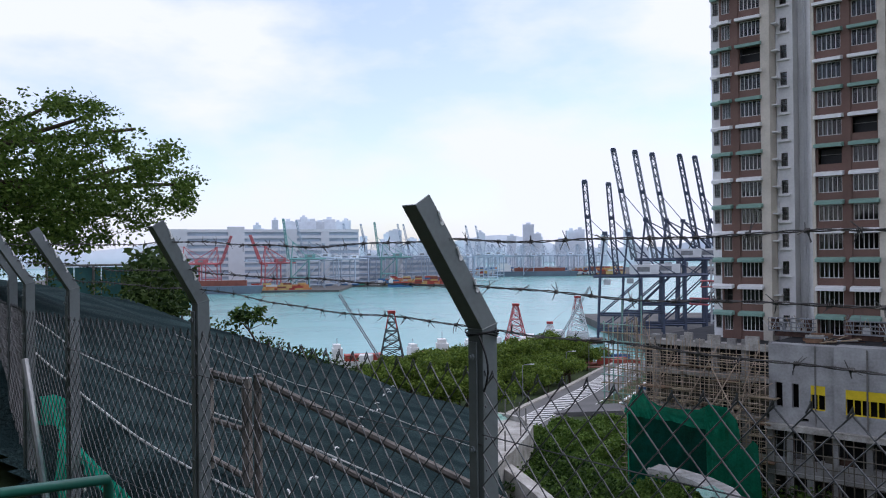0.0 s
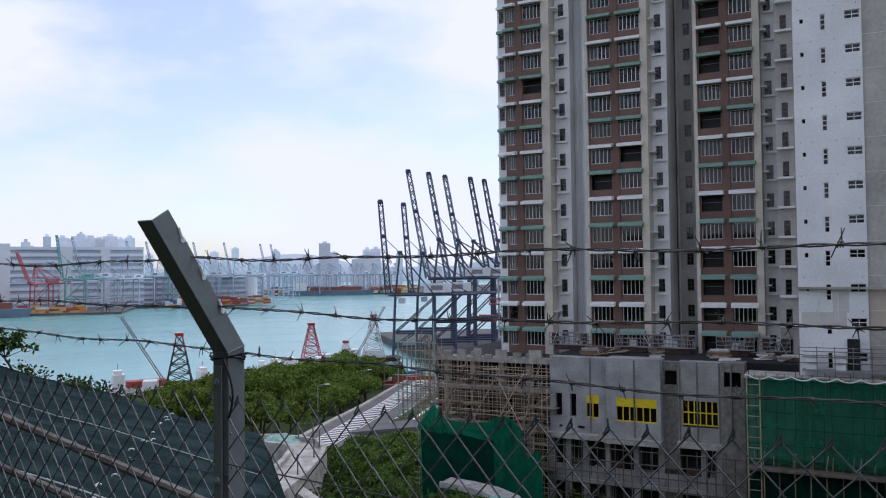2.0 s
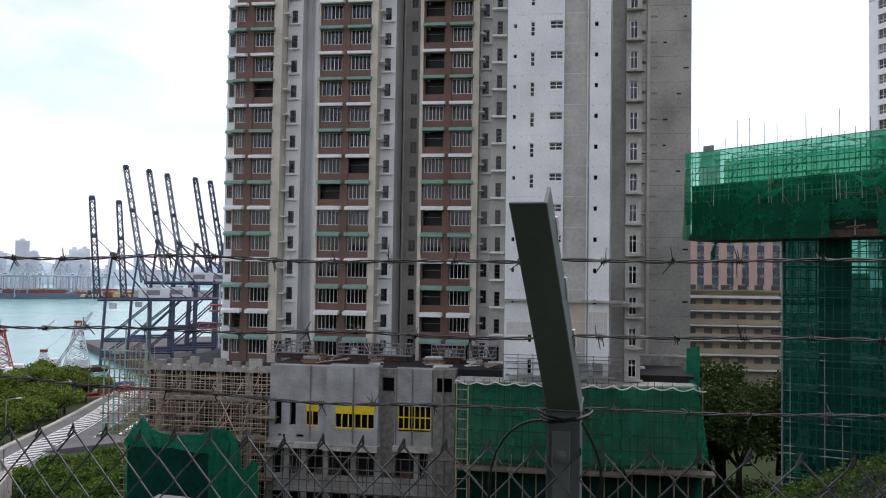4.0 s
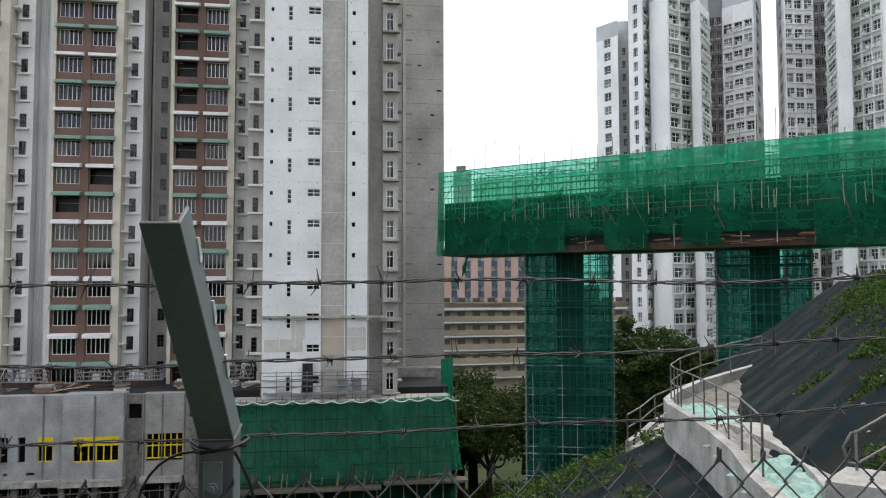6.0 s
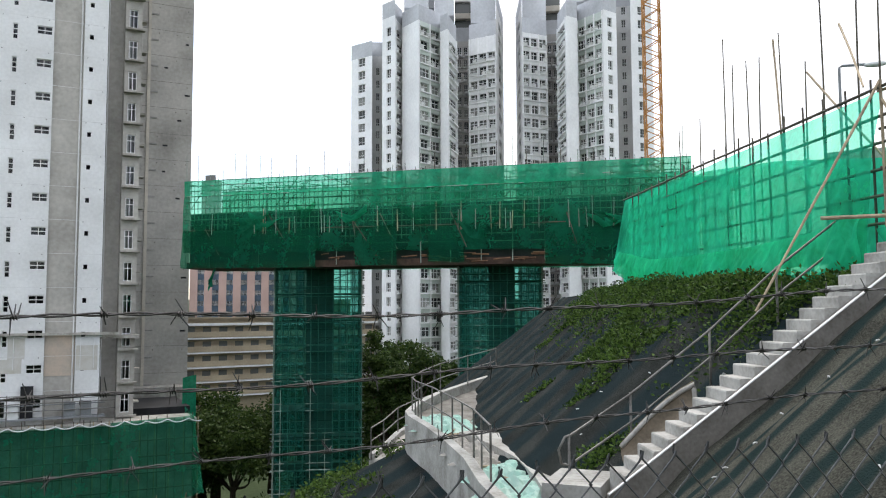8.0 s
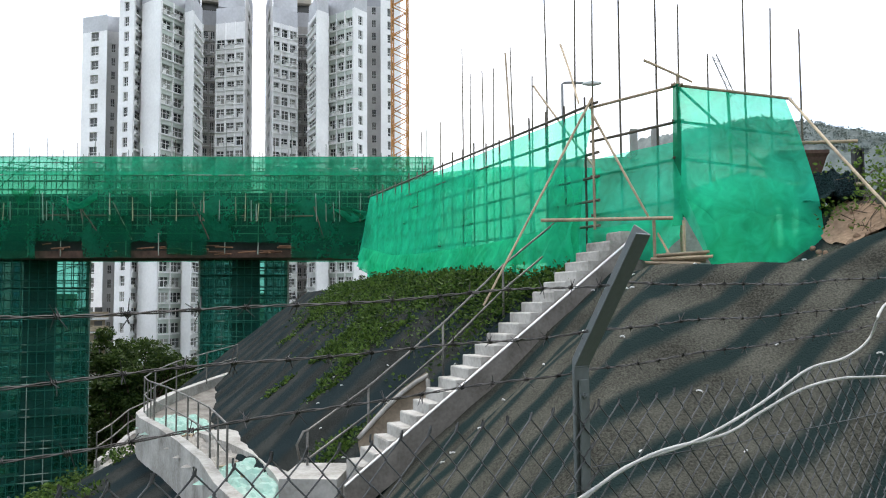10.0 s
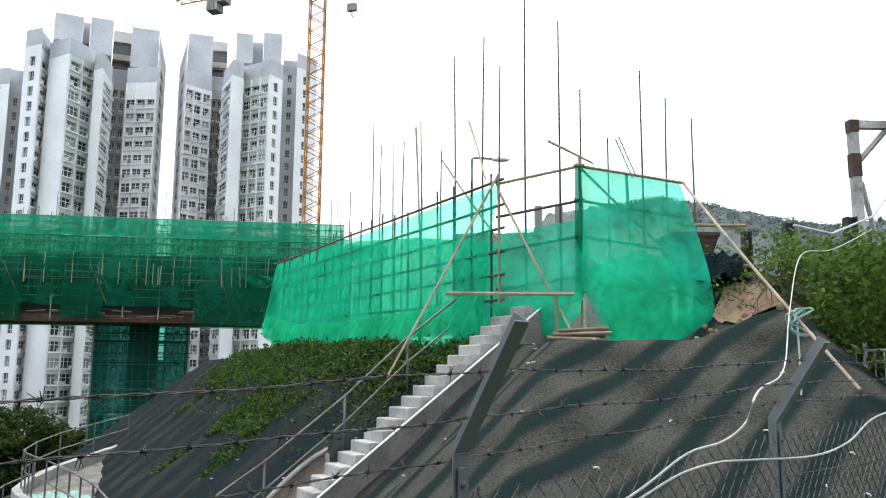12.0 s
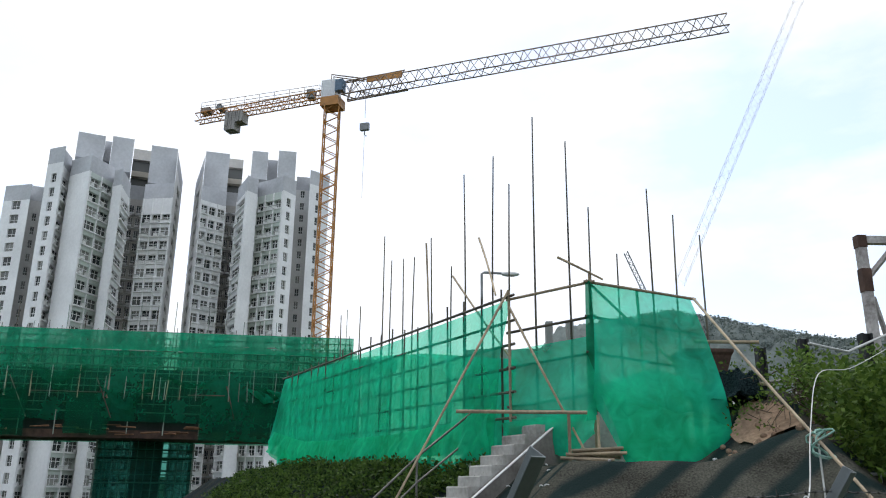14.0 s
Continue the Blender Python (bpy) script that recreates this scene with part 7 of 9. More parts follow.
Tubes().run([hk + UP * (zh - 1.2), hk + UP * (1.74 + rh * math.tan(radians(20.2)))], 0.025, 4).put("sling", WHITEROPE, crane)

# second crane: a pale luffing boom far to the right
c2 = empty("crawler_crane", "distant pale lattice boom crane", "crane")
lattice(Tubes(), polar(108.5, 140, zat(13.8, 140)), polar(118.9, 140, zat(31.8, 140)), 1.5, 2.6, 0.022).put("boom", JIBM, c2)
lattice(Tubes(), polar(106.1, 60, zat(13.5, 60)), polar(105.0, 60, zat(16.2, 60)), 0.3, 0.6, 0.03).put("short_boom", CRANEGREY, c2)

# wooded hill on the right, distance haze painted into its greens
def hill_h(az, r):
    ridge = 11.6 - 0.25 * (az - 108) + 0.25 * noise.noise(Vector((az * 0.5, 0, 0))) if az < 118 else 9.1 + 0.3 * noise.noise(Vector((az * 0.4, 0, 0)))
    if az < 108:
        ridge = 11.6 - 0.1 * (108 - az) - 0.9 * max(0, 100 - az)
    top = 1.7 + 640 * math.tan(radians(max(1.0, ridge)))
    return 2 + (top - 2) * smooth(380, 640, r)


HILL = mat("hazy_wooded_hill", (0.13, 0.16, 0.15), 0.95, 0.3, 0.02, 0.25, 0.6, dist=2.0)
v, f = [], []
for j in range(70):
    r = 370 + j * 4.6
    for i in range(421):
        az = 94 + i * 0.14
        p = polar(az, r)
        q = Vector((p.x, p.y, 0))
        v.append((p.x, p.y, hill_h(az, r) + 5.0 * abs(noise.noise(q * 0.11)) + 3.0 * noise.noise(q * 0.33)))
for j in range(69):
    for i in range(420):
        a = j * 421 + i
        f.append((a, a + 1, a + 422, a + 421))
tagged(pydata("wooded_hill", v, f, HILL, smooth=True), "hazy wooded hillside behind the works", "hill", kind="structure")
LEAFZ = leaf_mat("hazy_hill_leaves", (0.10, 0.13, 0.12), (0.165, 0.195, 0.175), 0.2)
v, f = [], []
rng = random.Random(77)
for k in range(900):
    az, r = rng.uniform(103, 126), rng.uniform(560, 660)
    p = polar(az, r)
    leaf_cloud(v, f, (p.x, p.y, hill_h(az, r) + 1.5), 4.5, 4.5, 3.0, 22, 1.9, rng)
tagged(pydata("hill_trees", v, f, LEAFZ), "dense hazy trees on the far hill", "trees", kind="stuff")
# orange-roofed site sheds below the hill
for x, y, w, z, m in ((34, -15.6, 4, 5.3, ORANGE), (40, -18.5, 6, 5.9, HOODW)):
    shed = empty("site_shed", "white site shed with a shallow coloured roof", "shed", pose(x, y, 0, 0, 0, -22), group="site sheds")
    Tubes().box(-w / 2, w / 2, 0, 4, 1.0, z).put("body", HOODW, shed)
    v, f = prism([Vector((-w / 2 - 0.3, -0.3, z + 0.002)), Vector((w / 2 + 0.3, -0.3, z + 0.002)), Vector((w / 2 + 0.3, 2, z + 0.7)), Vector((-w / 2 - 0.3, 2, z + 0.7))], [Vector((-w / 2 - 0.3, -0.3, z + 0.1)), Vector((w / 2 + 0.3, -0.3, z + 0.1)), Vector((w / 2 + 0.3, 2, z + 0.8)), Vector((-w / 2 - 0.3, 2, z + 0.8))])
    pydata("roof", v, f, m, shed)


# ---- container port ----
def gantry(name, label, paint, house, girder=50.0, gauge=26.0, boom=62.0, lean=0.16, r=0.85, m=None, up=True, group="", boom_paint=None):
    """A quay gantry crane: two pairs of legs, portal beams, girder, apex frame, boom raised or lowered."""
    g = empty(name, label, "gantry crane", m, group)
    H = girder
    for x in (0.0, gauge):
        for y in (-8.0, 8.0):
            Tubes().run([(x * 1.0 + (0 if x else -1.5), y, 0), (x, y, H)], r, 4).put("leg", paint, g)
    for y in (-8.0, 8.0):
        Tubes().run([(-1.2, y, 4), (gauge, y, 4)], r * 0.8, 4).put("sill_beam", paint, g)
        Tubes().run([(0, y, H * 0.38), (gauge, y, H * 0.38)], r * 0.7, 4).put("tie_beam", paint, g)
        Tubes().run([(0, y, H * 0.38), (gauge, y, H - 1)], r * 0.45, 4).put("brace", paint, g)
        Tubes().run([(0, y, 5), (gauge * 0.5, y, H * 0.38)], r * 0.45, 4).put("brace", paint, g)
    for x in (0.0, gauge):
        Tubes().run([(x, -8, H), (x, 8, H)], r, 4).put("portal_beam", paint, g)
    for y in (-3.0, 3.0):
        Tubes().run([(-4, y, H + 1), (gauge + 26, y, H + 1)], r, 4).put("girder", paint, g)
    apex = (3.0, 0, H + 26)
    for y in (-4.0, 4.0):
        Tubes().run([(0, y, H), (apex[0], y * 0.4, apex[2])], r * 0.7, 4).put("apex_leg", paint, g)
        Tubes().run([(apex[0], y * 0.4, apex[2]), (gauge, y, H + 1)], r * 0.45, 4).put("back_stay", paint, g)
        Tubes().run([(apex[0], y * 0.4, apex[2]), (gauge + 22, y * 0.6, H + 1)], r * 0.3, 4).put("back_stay", paint, g)
        Tubes().run([(gauge * 0.55, y * 0.8, H + 1), (apex[0] + 1, y * 0.4, H + 16)], r * 0.35, 4).put("brace", paint, g)
    Tubes().box(apex[0] - 1.5, apex[0] + 1.5, -2.2, 2.2, apex[2] - 1, apex[2] + 1).put("apex_platform", paint, g)
    tip = (-4 - boom * lean, 0, H + boom * (1 - lean * lean * 0.5)) if up else (-4 - boom, 0, H + 1)
    b0 = Vector((-4, 0, H + 1))
    bt = Vector(tip)
    for y in (-2.2, 2.2):
        for o in (-1.5, 1.5):
            Tubes().run([b0 + Vector((o if up else 0, y, 0 if up else o)), bt + Vector((o * 0.8 if up else 0, y * 0.75, 0 if up else o * 0.8))], r * 0.62, 4).put("boom", boom_paint or paint, g)
    t = Tubes()
    for k in range(12):
        a, b = b0.lerp(bt, k / 12), b0.lerp(bt, (k + 1) / 12)
        t.run([a + Vector((-1.4, -2.1, 0)), b + Vector((1.3, -2.0, 0))], r * 0.28, 4).run([a + Vector((1.4, 2.1, 0)), b + Vector((-1.3, 2.0, 0))], r * 0.28, 4).run([b + Vector((0, -2.0, 0)), b + Vector((0, 2.0, 0))], r * 0.3, 4)
    tagged(t.put("boom_lacing", boom_paint or paint, g), kind="stuff")
    Tubes().box(bt.x - 1.3, bt.x + 1.3, -2.6, 2.6, bt.z - 1.5, bt.z + 0.6).put("boom_tip", paint, g)
    Tubes().box(b0.lerp(bt, 0.62).x - 1.6, b0.lerp(bt, 0.62).x + 1.6, -2.8, 2.8, b0.lerp(bt, 0.62).z - 1, b0.lerp(bt, 0.62).z + 1).put("sheave_platform", paint, g)
    if up:
        Tubes().run([apex, b0.lerp(bt, 0.62)], r * 0.25, 4).put("fore_stay", paint, g)
    else:
        Tubes().run([apex, bt], r * 0.3, 4).put("fore_stay", paint, g)
        Tubes().run([apex, b0.lerp(bt, 0.5)], r * 0.3, 4).put("fore_stay", paint, g)
    Tubes().box(gauge - 6, gauge + 10, -3.6, 3.6, H + 2.2, H + 7.6).put("machinery_house", house, g)
    Tubes().box(gauge - 2, gauge + 5, -3.68, -3.602, H + 3.6, H + 6.4).put("house_emblem", CRANEGREY, g)
    Tubes().box(2, 6, -1.5, 1.5, H - 4, H - 0.9).put("trolley_cab", house, g)
    return g


def at_az(az, rr, z=0.0):
    p = polar(az, rr)
    return pose(p.x, p.y, z, 0, 0, -az)


BOOMGREY = mat("pale_grey_boom_paint", (0.21, 0.23, 0.27), 0.5, 0.2, 0.2, 4, 0.05)
big = gantry("gantry_crane", "navy blue quay crane with its pale boom raised", CRANEBLUE, CRANEWHITE, 43, 26, 72, 0.17, 0.95, at_az(13.75, 520, -48), group="near gantry cranes", boom_paint=BOOMGREY)
for az, rr in ((15.15, 535), (16.25, 552)):
    copy_thing(big, at_az(az, rr, -48) @ pose(0, 0, 0, 0, 0, 4))
navy = gantry("gantry_crane", "navy blue quay crane with its boom raised", CRANEBLUE, CRANEWHITE, 43, 26, 72, 0.17, 0.95, at_az(18.0, 575, -47) @ pose(0, 0, 0, 0, 0, 4), group="near gantry cranes")
copy_thing(navy, at_az(18.95, 590, -47) @ pose(0, 0, 0, 0, 0, 4))
small = gantry("gantry_crane", "older navy blue quay crane with its boom raised", CRANEBLUE, CRANEWHITE, 34, 23, 57, 0.075, 0.8, at_az(10.95, 478, -48), group="near gantry cranes")
copy_thing(small, at_az(12.55, 500, -48))

rng = random.Random(31)
# cranes across the water, in the colours with haze painted in
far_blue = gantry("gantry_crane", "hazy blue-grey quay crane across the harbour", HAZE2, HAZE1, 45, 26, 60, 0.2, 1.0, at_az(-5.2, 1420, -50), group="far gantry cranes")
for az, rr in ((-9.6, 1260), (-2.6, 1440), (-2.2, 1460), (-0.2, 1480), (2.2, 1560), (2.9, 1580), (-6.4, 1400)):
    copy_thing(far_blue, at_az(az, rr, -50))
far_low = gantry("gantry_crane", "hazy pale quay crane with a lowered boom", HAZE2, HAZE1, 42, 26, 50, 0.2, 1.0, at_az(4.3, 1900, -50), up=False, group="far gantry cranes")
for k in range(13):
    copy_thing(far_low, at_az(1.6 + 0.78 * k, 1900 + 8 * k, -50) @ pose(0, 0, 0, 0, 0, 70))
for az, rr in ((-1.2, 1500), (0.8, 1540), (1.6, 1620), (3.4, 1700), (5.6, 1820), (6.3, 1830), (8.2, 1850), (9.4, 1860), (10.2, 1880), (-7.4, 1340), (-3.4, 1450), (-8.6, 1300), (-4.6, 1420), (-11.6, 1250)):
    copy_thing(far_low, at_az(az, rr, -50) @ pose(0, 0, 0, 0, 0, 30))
FARRED = mat("faded_red_crane_paint", (0.55, 0.16, 0.17), 0.7, 0.15, 0.05, 1, 0.0)
redg = gantry("gantry_crane", "red quay crane across the harbour", FARRED, FARRED, 38, 24, 46, 0.35, 1.0, at_az(-18.0, 1230, -50), group="red gantry cranes")
copy_thing(redg, at_az(-12.6, 1235, -50) @ pose(0, 0, 0, 0, 0, 20))
copy_thing(redg, at_az(-15.6, 1300, -50) @ pose(0, 0, 0, 0, 0, 160))
TEAL = mat("faded_teal_paint", (0.20, 0.42, 0.40), 0.7, 0.15, 0.05, 1, 0.0)
tealg = gantry("gantry_crane", "teal quay crane with a raised boom", TEAL, TEAL, 44, 26, 62, 0.12, 1.3, at_az(-10.7, 1240, -50), group="teal gantry cranes")
copy_thing(tealg, at_az(-4.4, 1400, -50))

# big white stepped warehouse
def warehouse(name, az0, az1, rr, z1, floors, label):
    w = empty(name, label, "warehouse")
    p, q = polar(az0, rr), polar(az1, rr + 40)
    d = (q - p).normalized()
    n = Vector((d.y, -d.x, 0))
    n = n if n.dot(p) < 0 else -n
    z0 = -50
    h = (z1 - z0) / floors
    v, f = prism([p + UP * z0, q + UP * z0, q - n * 90 + UP * z0, p - n * 90 + UP * z0], [p + UP * z1, q + UP * z1, q - n * 90 + UP * z1, p - n * 90 + UP * z1])
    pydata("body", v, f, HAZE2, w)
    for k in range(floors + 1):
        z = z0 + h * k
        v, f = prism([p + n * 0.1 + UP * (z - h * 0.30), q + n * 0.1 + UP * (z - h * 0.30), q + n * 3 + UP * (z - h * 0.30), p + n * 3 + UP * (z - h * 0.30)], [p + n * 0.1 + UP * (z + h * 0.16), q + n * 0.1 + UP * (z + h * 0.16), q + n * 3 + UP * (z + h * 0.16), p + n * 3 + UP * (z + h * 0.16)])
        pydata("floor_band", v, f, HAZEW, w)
    return w, p, q, n, d


# white render greyed by painted distance haze
HAZEW = mat("haze_white_render", (0.66, 0.68, 0.70), 0.9, 0.08, 0.01, 0.1, 0.0)
w, p, q, n, d = warehouse("logistics_warehouse", -19.6, -6.0, 1350, 42, 9, "huge white multi-storey logistics warehouse")
for s, wd, hh in ((0.335, 26, 48), (0.62, 18, 40), (0.05, 30, 44), (0.8, 14, 41)):
    c = p.lerp(q, s)
    v, f = prism([c + n * 3.2 + UP * -50, c + d * wd + n * 3.2 + UP * -50, c + d * wd - n * 20 + UP * -50, c - n * 20 + UP * -50], [c + n * 3.2 + UP * hh, c + d * wd + n * 3.2 + UP * hh, c + d * wd - n * 20 + UP * hh, c - n * 20 + UP * hh])
    pydata("lift_core", v, f, HAZEW, w)
w2, p, q, n, d = warehouse("logistics_warehouse", -6.6, 1.6, 1500, -4, 5, "pale low logistics warehouse beside the quay")
v, f = [], []
t = Tubes()
for a in (-3.9, -3.3, 1.0):
    c = polar(a, 1480)
    Tubes().run([c + UP * -50, c + UP * -8], 11, 14).put("storage_silo", HAZEW, w2)

# hazy skyline: the haze is in the towers' pale base colour
sky_g = "skyline towers"
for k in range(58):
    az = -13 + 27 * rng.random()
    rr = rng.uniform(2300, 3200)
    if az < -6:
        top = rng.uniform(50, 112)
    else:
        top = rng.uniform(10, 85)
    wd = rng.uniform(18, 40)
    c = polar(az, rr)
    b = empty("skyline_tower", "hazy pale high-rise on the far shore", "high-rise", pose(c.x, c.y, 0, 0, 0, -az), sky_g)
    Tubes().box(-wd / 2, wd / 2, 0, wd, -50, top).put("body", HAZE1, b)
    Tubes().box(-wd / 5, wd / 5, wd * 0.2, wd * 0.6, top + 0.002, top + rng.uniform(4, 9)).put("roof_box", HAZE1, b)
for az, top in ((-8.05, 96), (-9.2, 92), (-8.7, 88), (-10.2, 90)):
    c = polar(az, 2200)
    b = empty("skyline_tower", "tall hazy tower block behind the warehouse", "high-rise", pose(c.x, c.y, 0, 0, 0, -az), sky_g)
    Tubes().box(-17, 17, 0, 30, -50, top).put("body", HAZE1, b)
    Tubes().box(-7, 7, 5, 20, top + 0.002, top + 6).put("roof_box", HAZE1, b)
# blue distance haze put into the hills' colour
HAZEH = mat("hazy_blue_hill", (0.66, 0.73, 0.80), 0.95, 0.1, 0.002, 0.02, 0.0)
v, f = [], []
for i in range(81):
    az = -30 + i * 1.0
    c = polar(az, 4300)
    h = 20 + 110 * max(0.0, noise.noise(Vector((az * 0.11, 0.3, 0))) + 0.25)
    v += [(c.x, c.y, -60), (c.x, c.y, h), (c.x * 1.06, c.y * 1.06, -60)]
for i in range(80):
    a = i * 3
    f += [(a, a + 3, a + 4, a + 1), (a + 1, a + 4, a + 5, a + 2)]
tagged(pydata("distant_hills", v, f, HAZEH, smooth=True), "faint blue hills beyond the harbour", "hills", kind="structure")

# containers
CONT = [mat("container_" + nm, c, 0.6, 0.15, 0.2, 3, 0.05) for nm, c in (("red", (0.40, 0.07, 0.05)), ("orange", (0.62, 0.27, 0.10)), ("blue", (0.06, 0.16, 0.32)), ("white", (0.66, 0.66, 0.64)), ("ochre", (0.60, 0.42, 0.16)), ("green", (0.05, 0.24, 0.15)), ("brown", (0.24, 0.08, 0.055)))]
CMESH = []
for m in CONT:
    t = Tubes().box(-6.05, 6.05, -1.2, 1.2, 0, 2.55)
    for k in range(19):
        x = -5.6 + k * 0.62
        t.box(x - 0.12, x + 0.12, -1.25, -1.202, 0.15, 2.4)
    ob = t.put("shipping_container", m)
    CMESH.append(ob.data)
    bpy.data.objects.remove(ob)
NAMES = ("red", "orange", "blue", "white", "ochre", "green", "brown")


def container(x, y, z, rz, k):
    ob = new("shipping_container", CMESH[k])
    ob.location, ob.rotation_euler = (x, y, z), (0, 0, rz)
    return tagged(ob, NAMES[k] + " corrugated steel shipping container stacked at the port", "container", "containers")


for az0, az1, rr, n_, hmax, pal in ((-18.2, -9.5, 1200, 44, 4, (1, 4, 1, 0, 4, 3, 6)), (-8.8, -5.6, 1340, 12, 2, (2, 5, 3, 2))):
    for k in range(n_):
        az = az0 + (az1 - az0) * (k + 0.5) / n_
        c = polar(az, rr + rng.uniform(-3, 3))
        for h in range(rng.randint(1, hmax)):
            container(c.x, c.y, -49.99 + h * 2.56, -radians(az), rng.choice(pal))
# the stacks of the distant terminal, too many to tell apart
v, f, kinds = [], [], []
for k in range(260):
    az = rng.uniform(-4.5, 12.5)
    c = polar(az, rng.uniform(1850, 1885) if az > 2.2 else rng.uniform(1345, 1400))
    far_k = 1.35 if az > 2.2 else 1.0
    for h in range(rng.randint(1, 5)):
        t = Tubes().box(-6.05 * far_k, 6.05 * far_k, -1.2, 1.2, 0, 2.5 * far_k)
        o, ca, sa = len(v), math.cos(radians(-az)), math.sin(radians(-az))
        v += [(c.x + x * ca - y * sa, c.y + x * sa + y * ca, z - 50.2 + h * 2.55 * far_k) for x, y, z in t.v]
        f += [tuple(o + i for i in q_) for q_ in t.f]
        kinds += [rng.choice((0, 1, 2, 3, 3, 4, 6))] * 6
ob = pydata("container_stacks", v, f, CONT)
ob.data.polygons.foreach_set("material_index", kinds)
tagged(ob, "rows of mixed coloured containers at the distant terminal", "containers", kind="stuff")
for x, y, z, rz, k in ((-8, 322, -47.5, 0.1, 2), (6, 326, -47.5, 0.05, 2), (-9, 330, -45.0, 0.1, 0), (10, 335, -47.5, 0.2, 6), (24, 338, -47.5, 0.1, 3), (24, 338, -44.9, 0.1, 3), (16, 345, -46, 0.1, 6), (16, 345, -43.4, 0.1, 6), (34, 350, -47.5, 0.1, 0), (36, 352, -45, 0.12, 1), (118, 436, -48, -0.2, 3)):
    container(x, y, z, rz, k)
crng = random.Random(77)
for k in range(34):
    x, y = crng.uniform(-10, 76), crng.uniform(324, 360)
    container(x, y, -47.515, crng.choice((0.05, 0.12, 1.6)), crng.choice((0, 6, 2, 3, 0, 5, 6)))
    if crng.random() < 0.5:
        container(x, y, -44.96, 0.08, crng.choice((0, 6, 2, 3)))
for k in range(60):
    row_, col = k // 12, k % 12
    x, y = 116 + col * 13.2, 402 + row_ * 7
    for h in range(crng.randint(0, 2)):
        container(x, y, -47.99 + 2.56 * h, 0.0, crng.choice((0, 0, 2, 6, 1, 3, 5)))
slab("container_yard", -14, 80, 322, 362, -60, -47.52, ASPH, "grey container yard by the near shore", "yard")


# ships and derrick barges
def hull(l, w, h, bow=0.18):
    v, f = [], []
    for z, g in ((0, 0.82), (h, 1.0)):
        for x, y in ((-l / 2, -w / 2), (l / 2 * (1 - bow), -w / 2), (l / 2, 0), (l / 2 * (1 - bow), w / 2), (-l / 2, w / 2)):
            v.append((x * (0.94 if z == 0 else 1), y * g, z))
    f = [(4, 3, 2, 1, 0), (5, 6, 7, 8, 9)] + [(i, (i + 1) % 5, (i + 1) % 5 + 5, i + 5) for i in range(5)]
    return v, f


def derrick(x, y, rz, h, paint, label, jib):
    b = empty("derrick_barge", label, "barge", pose(x, y, SEA, 0, 0, rz), "derrick barges")
    v, f = hull(34, 12, 2.6, 0.08)
    pydata("hull", v, f, RUST, b)
    foot = [(-6, -4.5, 2.6), (6, -4.5, 2.6), (6, 4.5, 2.6), (-6, 4.5, 2.6)]
    head = [(-1.2, -1.0, h), (1.2, -1.0, h), (1.2, 1.0, h), (-1.2, 1.0, h)]
    for a, c in zip(foot, head):
        m = Vector(a).lerp(Vector(c), 0.72)
        Tubes().run([a, m], 0.26, 4).put("tower_leg", paint[0], b)
        Tubes().run([m, c], 0.24, 4).put("tower_leg", paint[1], b)
    t = Tubes()
    for k in range(6):
        s0, s1 = k / 6, (k + 1) / 6
        for i in range(4):
            a0, a1 = Vector(foot[i]), Vector(head[i])
            b0_, b1_ = Vector(foot[(i + 1) % 4]), Vector(head[(i + 1) % 4])
            t.run([a0.lerp(a1, s0), b0_.lerp(b1_, s1)], 0.18, 4).run([b0_.lerp(b1_, s0), a0.lerp(a1, s1)], 0.18, 4).run([a0.lerp(a1, s1), b0_.lerp(b1_, s1)], 0.18, 4)
    tagged(t.put("tower_lacing", paint[0], b), kind="stuff")
    Tubes().box(-1.8, 1.8, -1.6, 1.6, h, h + 1.2).put("head_block", RED, b)
    Tubes().box(-5, 5, -4, 4, 2.602, 6.5).put("winch_house", RUST if paint[0] is not CRANEWHITE else HOODW, b)
    if jib:
        t = lattice(Tubes(), (-5 * jib[2], 0, 5), (jib[0], 0, jib[1]), 1.0, 2.0, 0.14)
        t.put("jib", CRANEGREY, b)
        Tubes().run([(0, 0, h), (jib[0], 0, jib[1])], 0.06, 4).put("topping_line", CRANEGREY, b)
    Tubes().box(-15, -9, -4, 4, 2.602, 8).put("deckhouse", HOODW, b)


# far ships' dark hulls, lightened to blue-grey by haze in the colour
SHIPGREY = mat("hazed_ship_paint", (0.16, 0.20, 0.25), 0.7, 0.15, 0.05, 1, 0.0)
STEELD = mat("dark_derrick_steel", (0.05, 0.06, 0.055), 0.7, 0.3, 0.3, 4, 0.1)
derrick(-24, 372, 0, 27, (STEELD, RED), "dark steel derrick barge moored near the shore", (-24, 36, 1))
derrick(40, 446, 8, 25, (FARRED, RED), "faded red derrick barge with a tall tower", None)
derrick(60, 455, -8, 14, (CRANEWHITE, CRANEWHITE), "white derrick barge with a long jib", (22, 34, -1))
derrick(80, 480, 5, 27, (CRANEWHITE, RED), "white derrick barge with a red tower head", None)
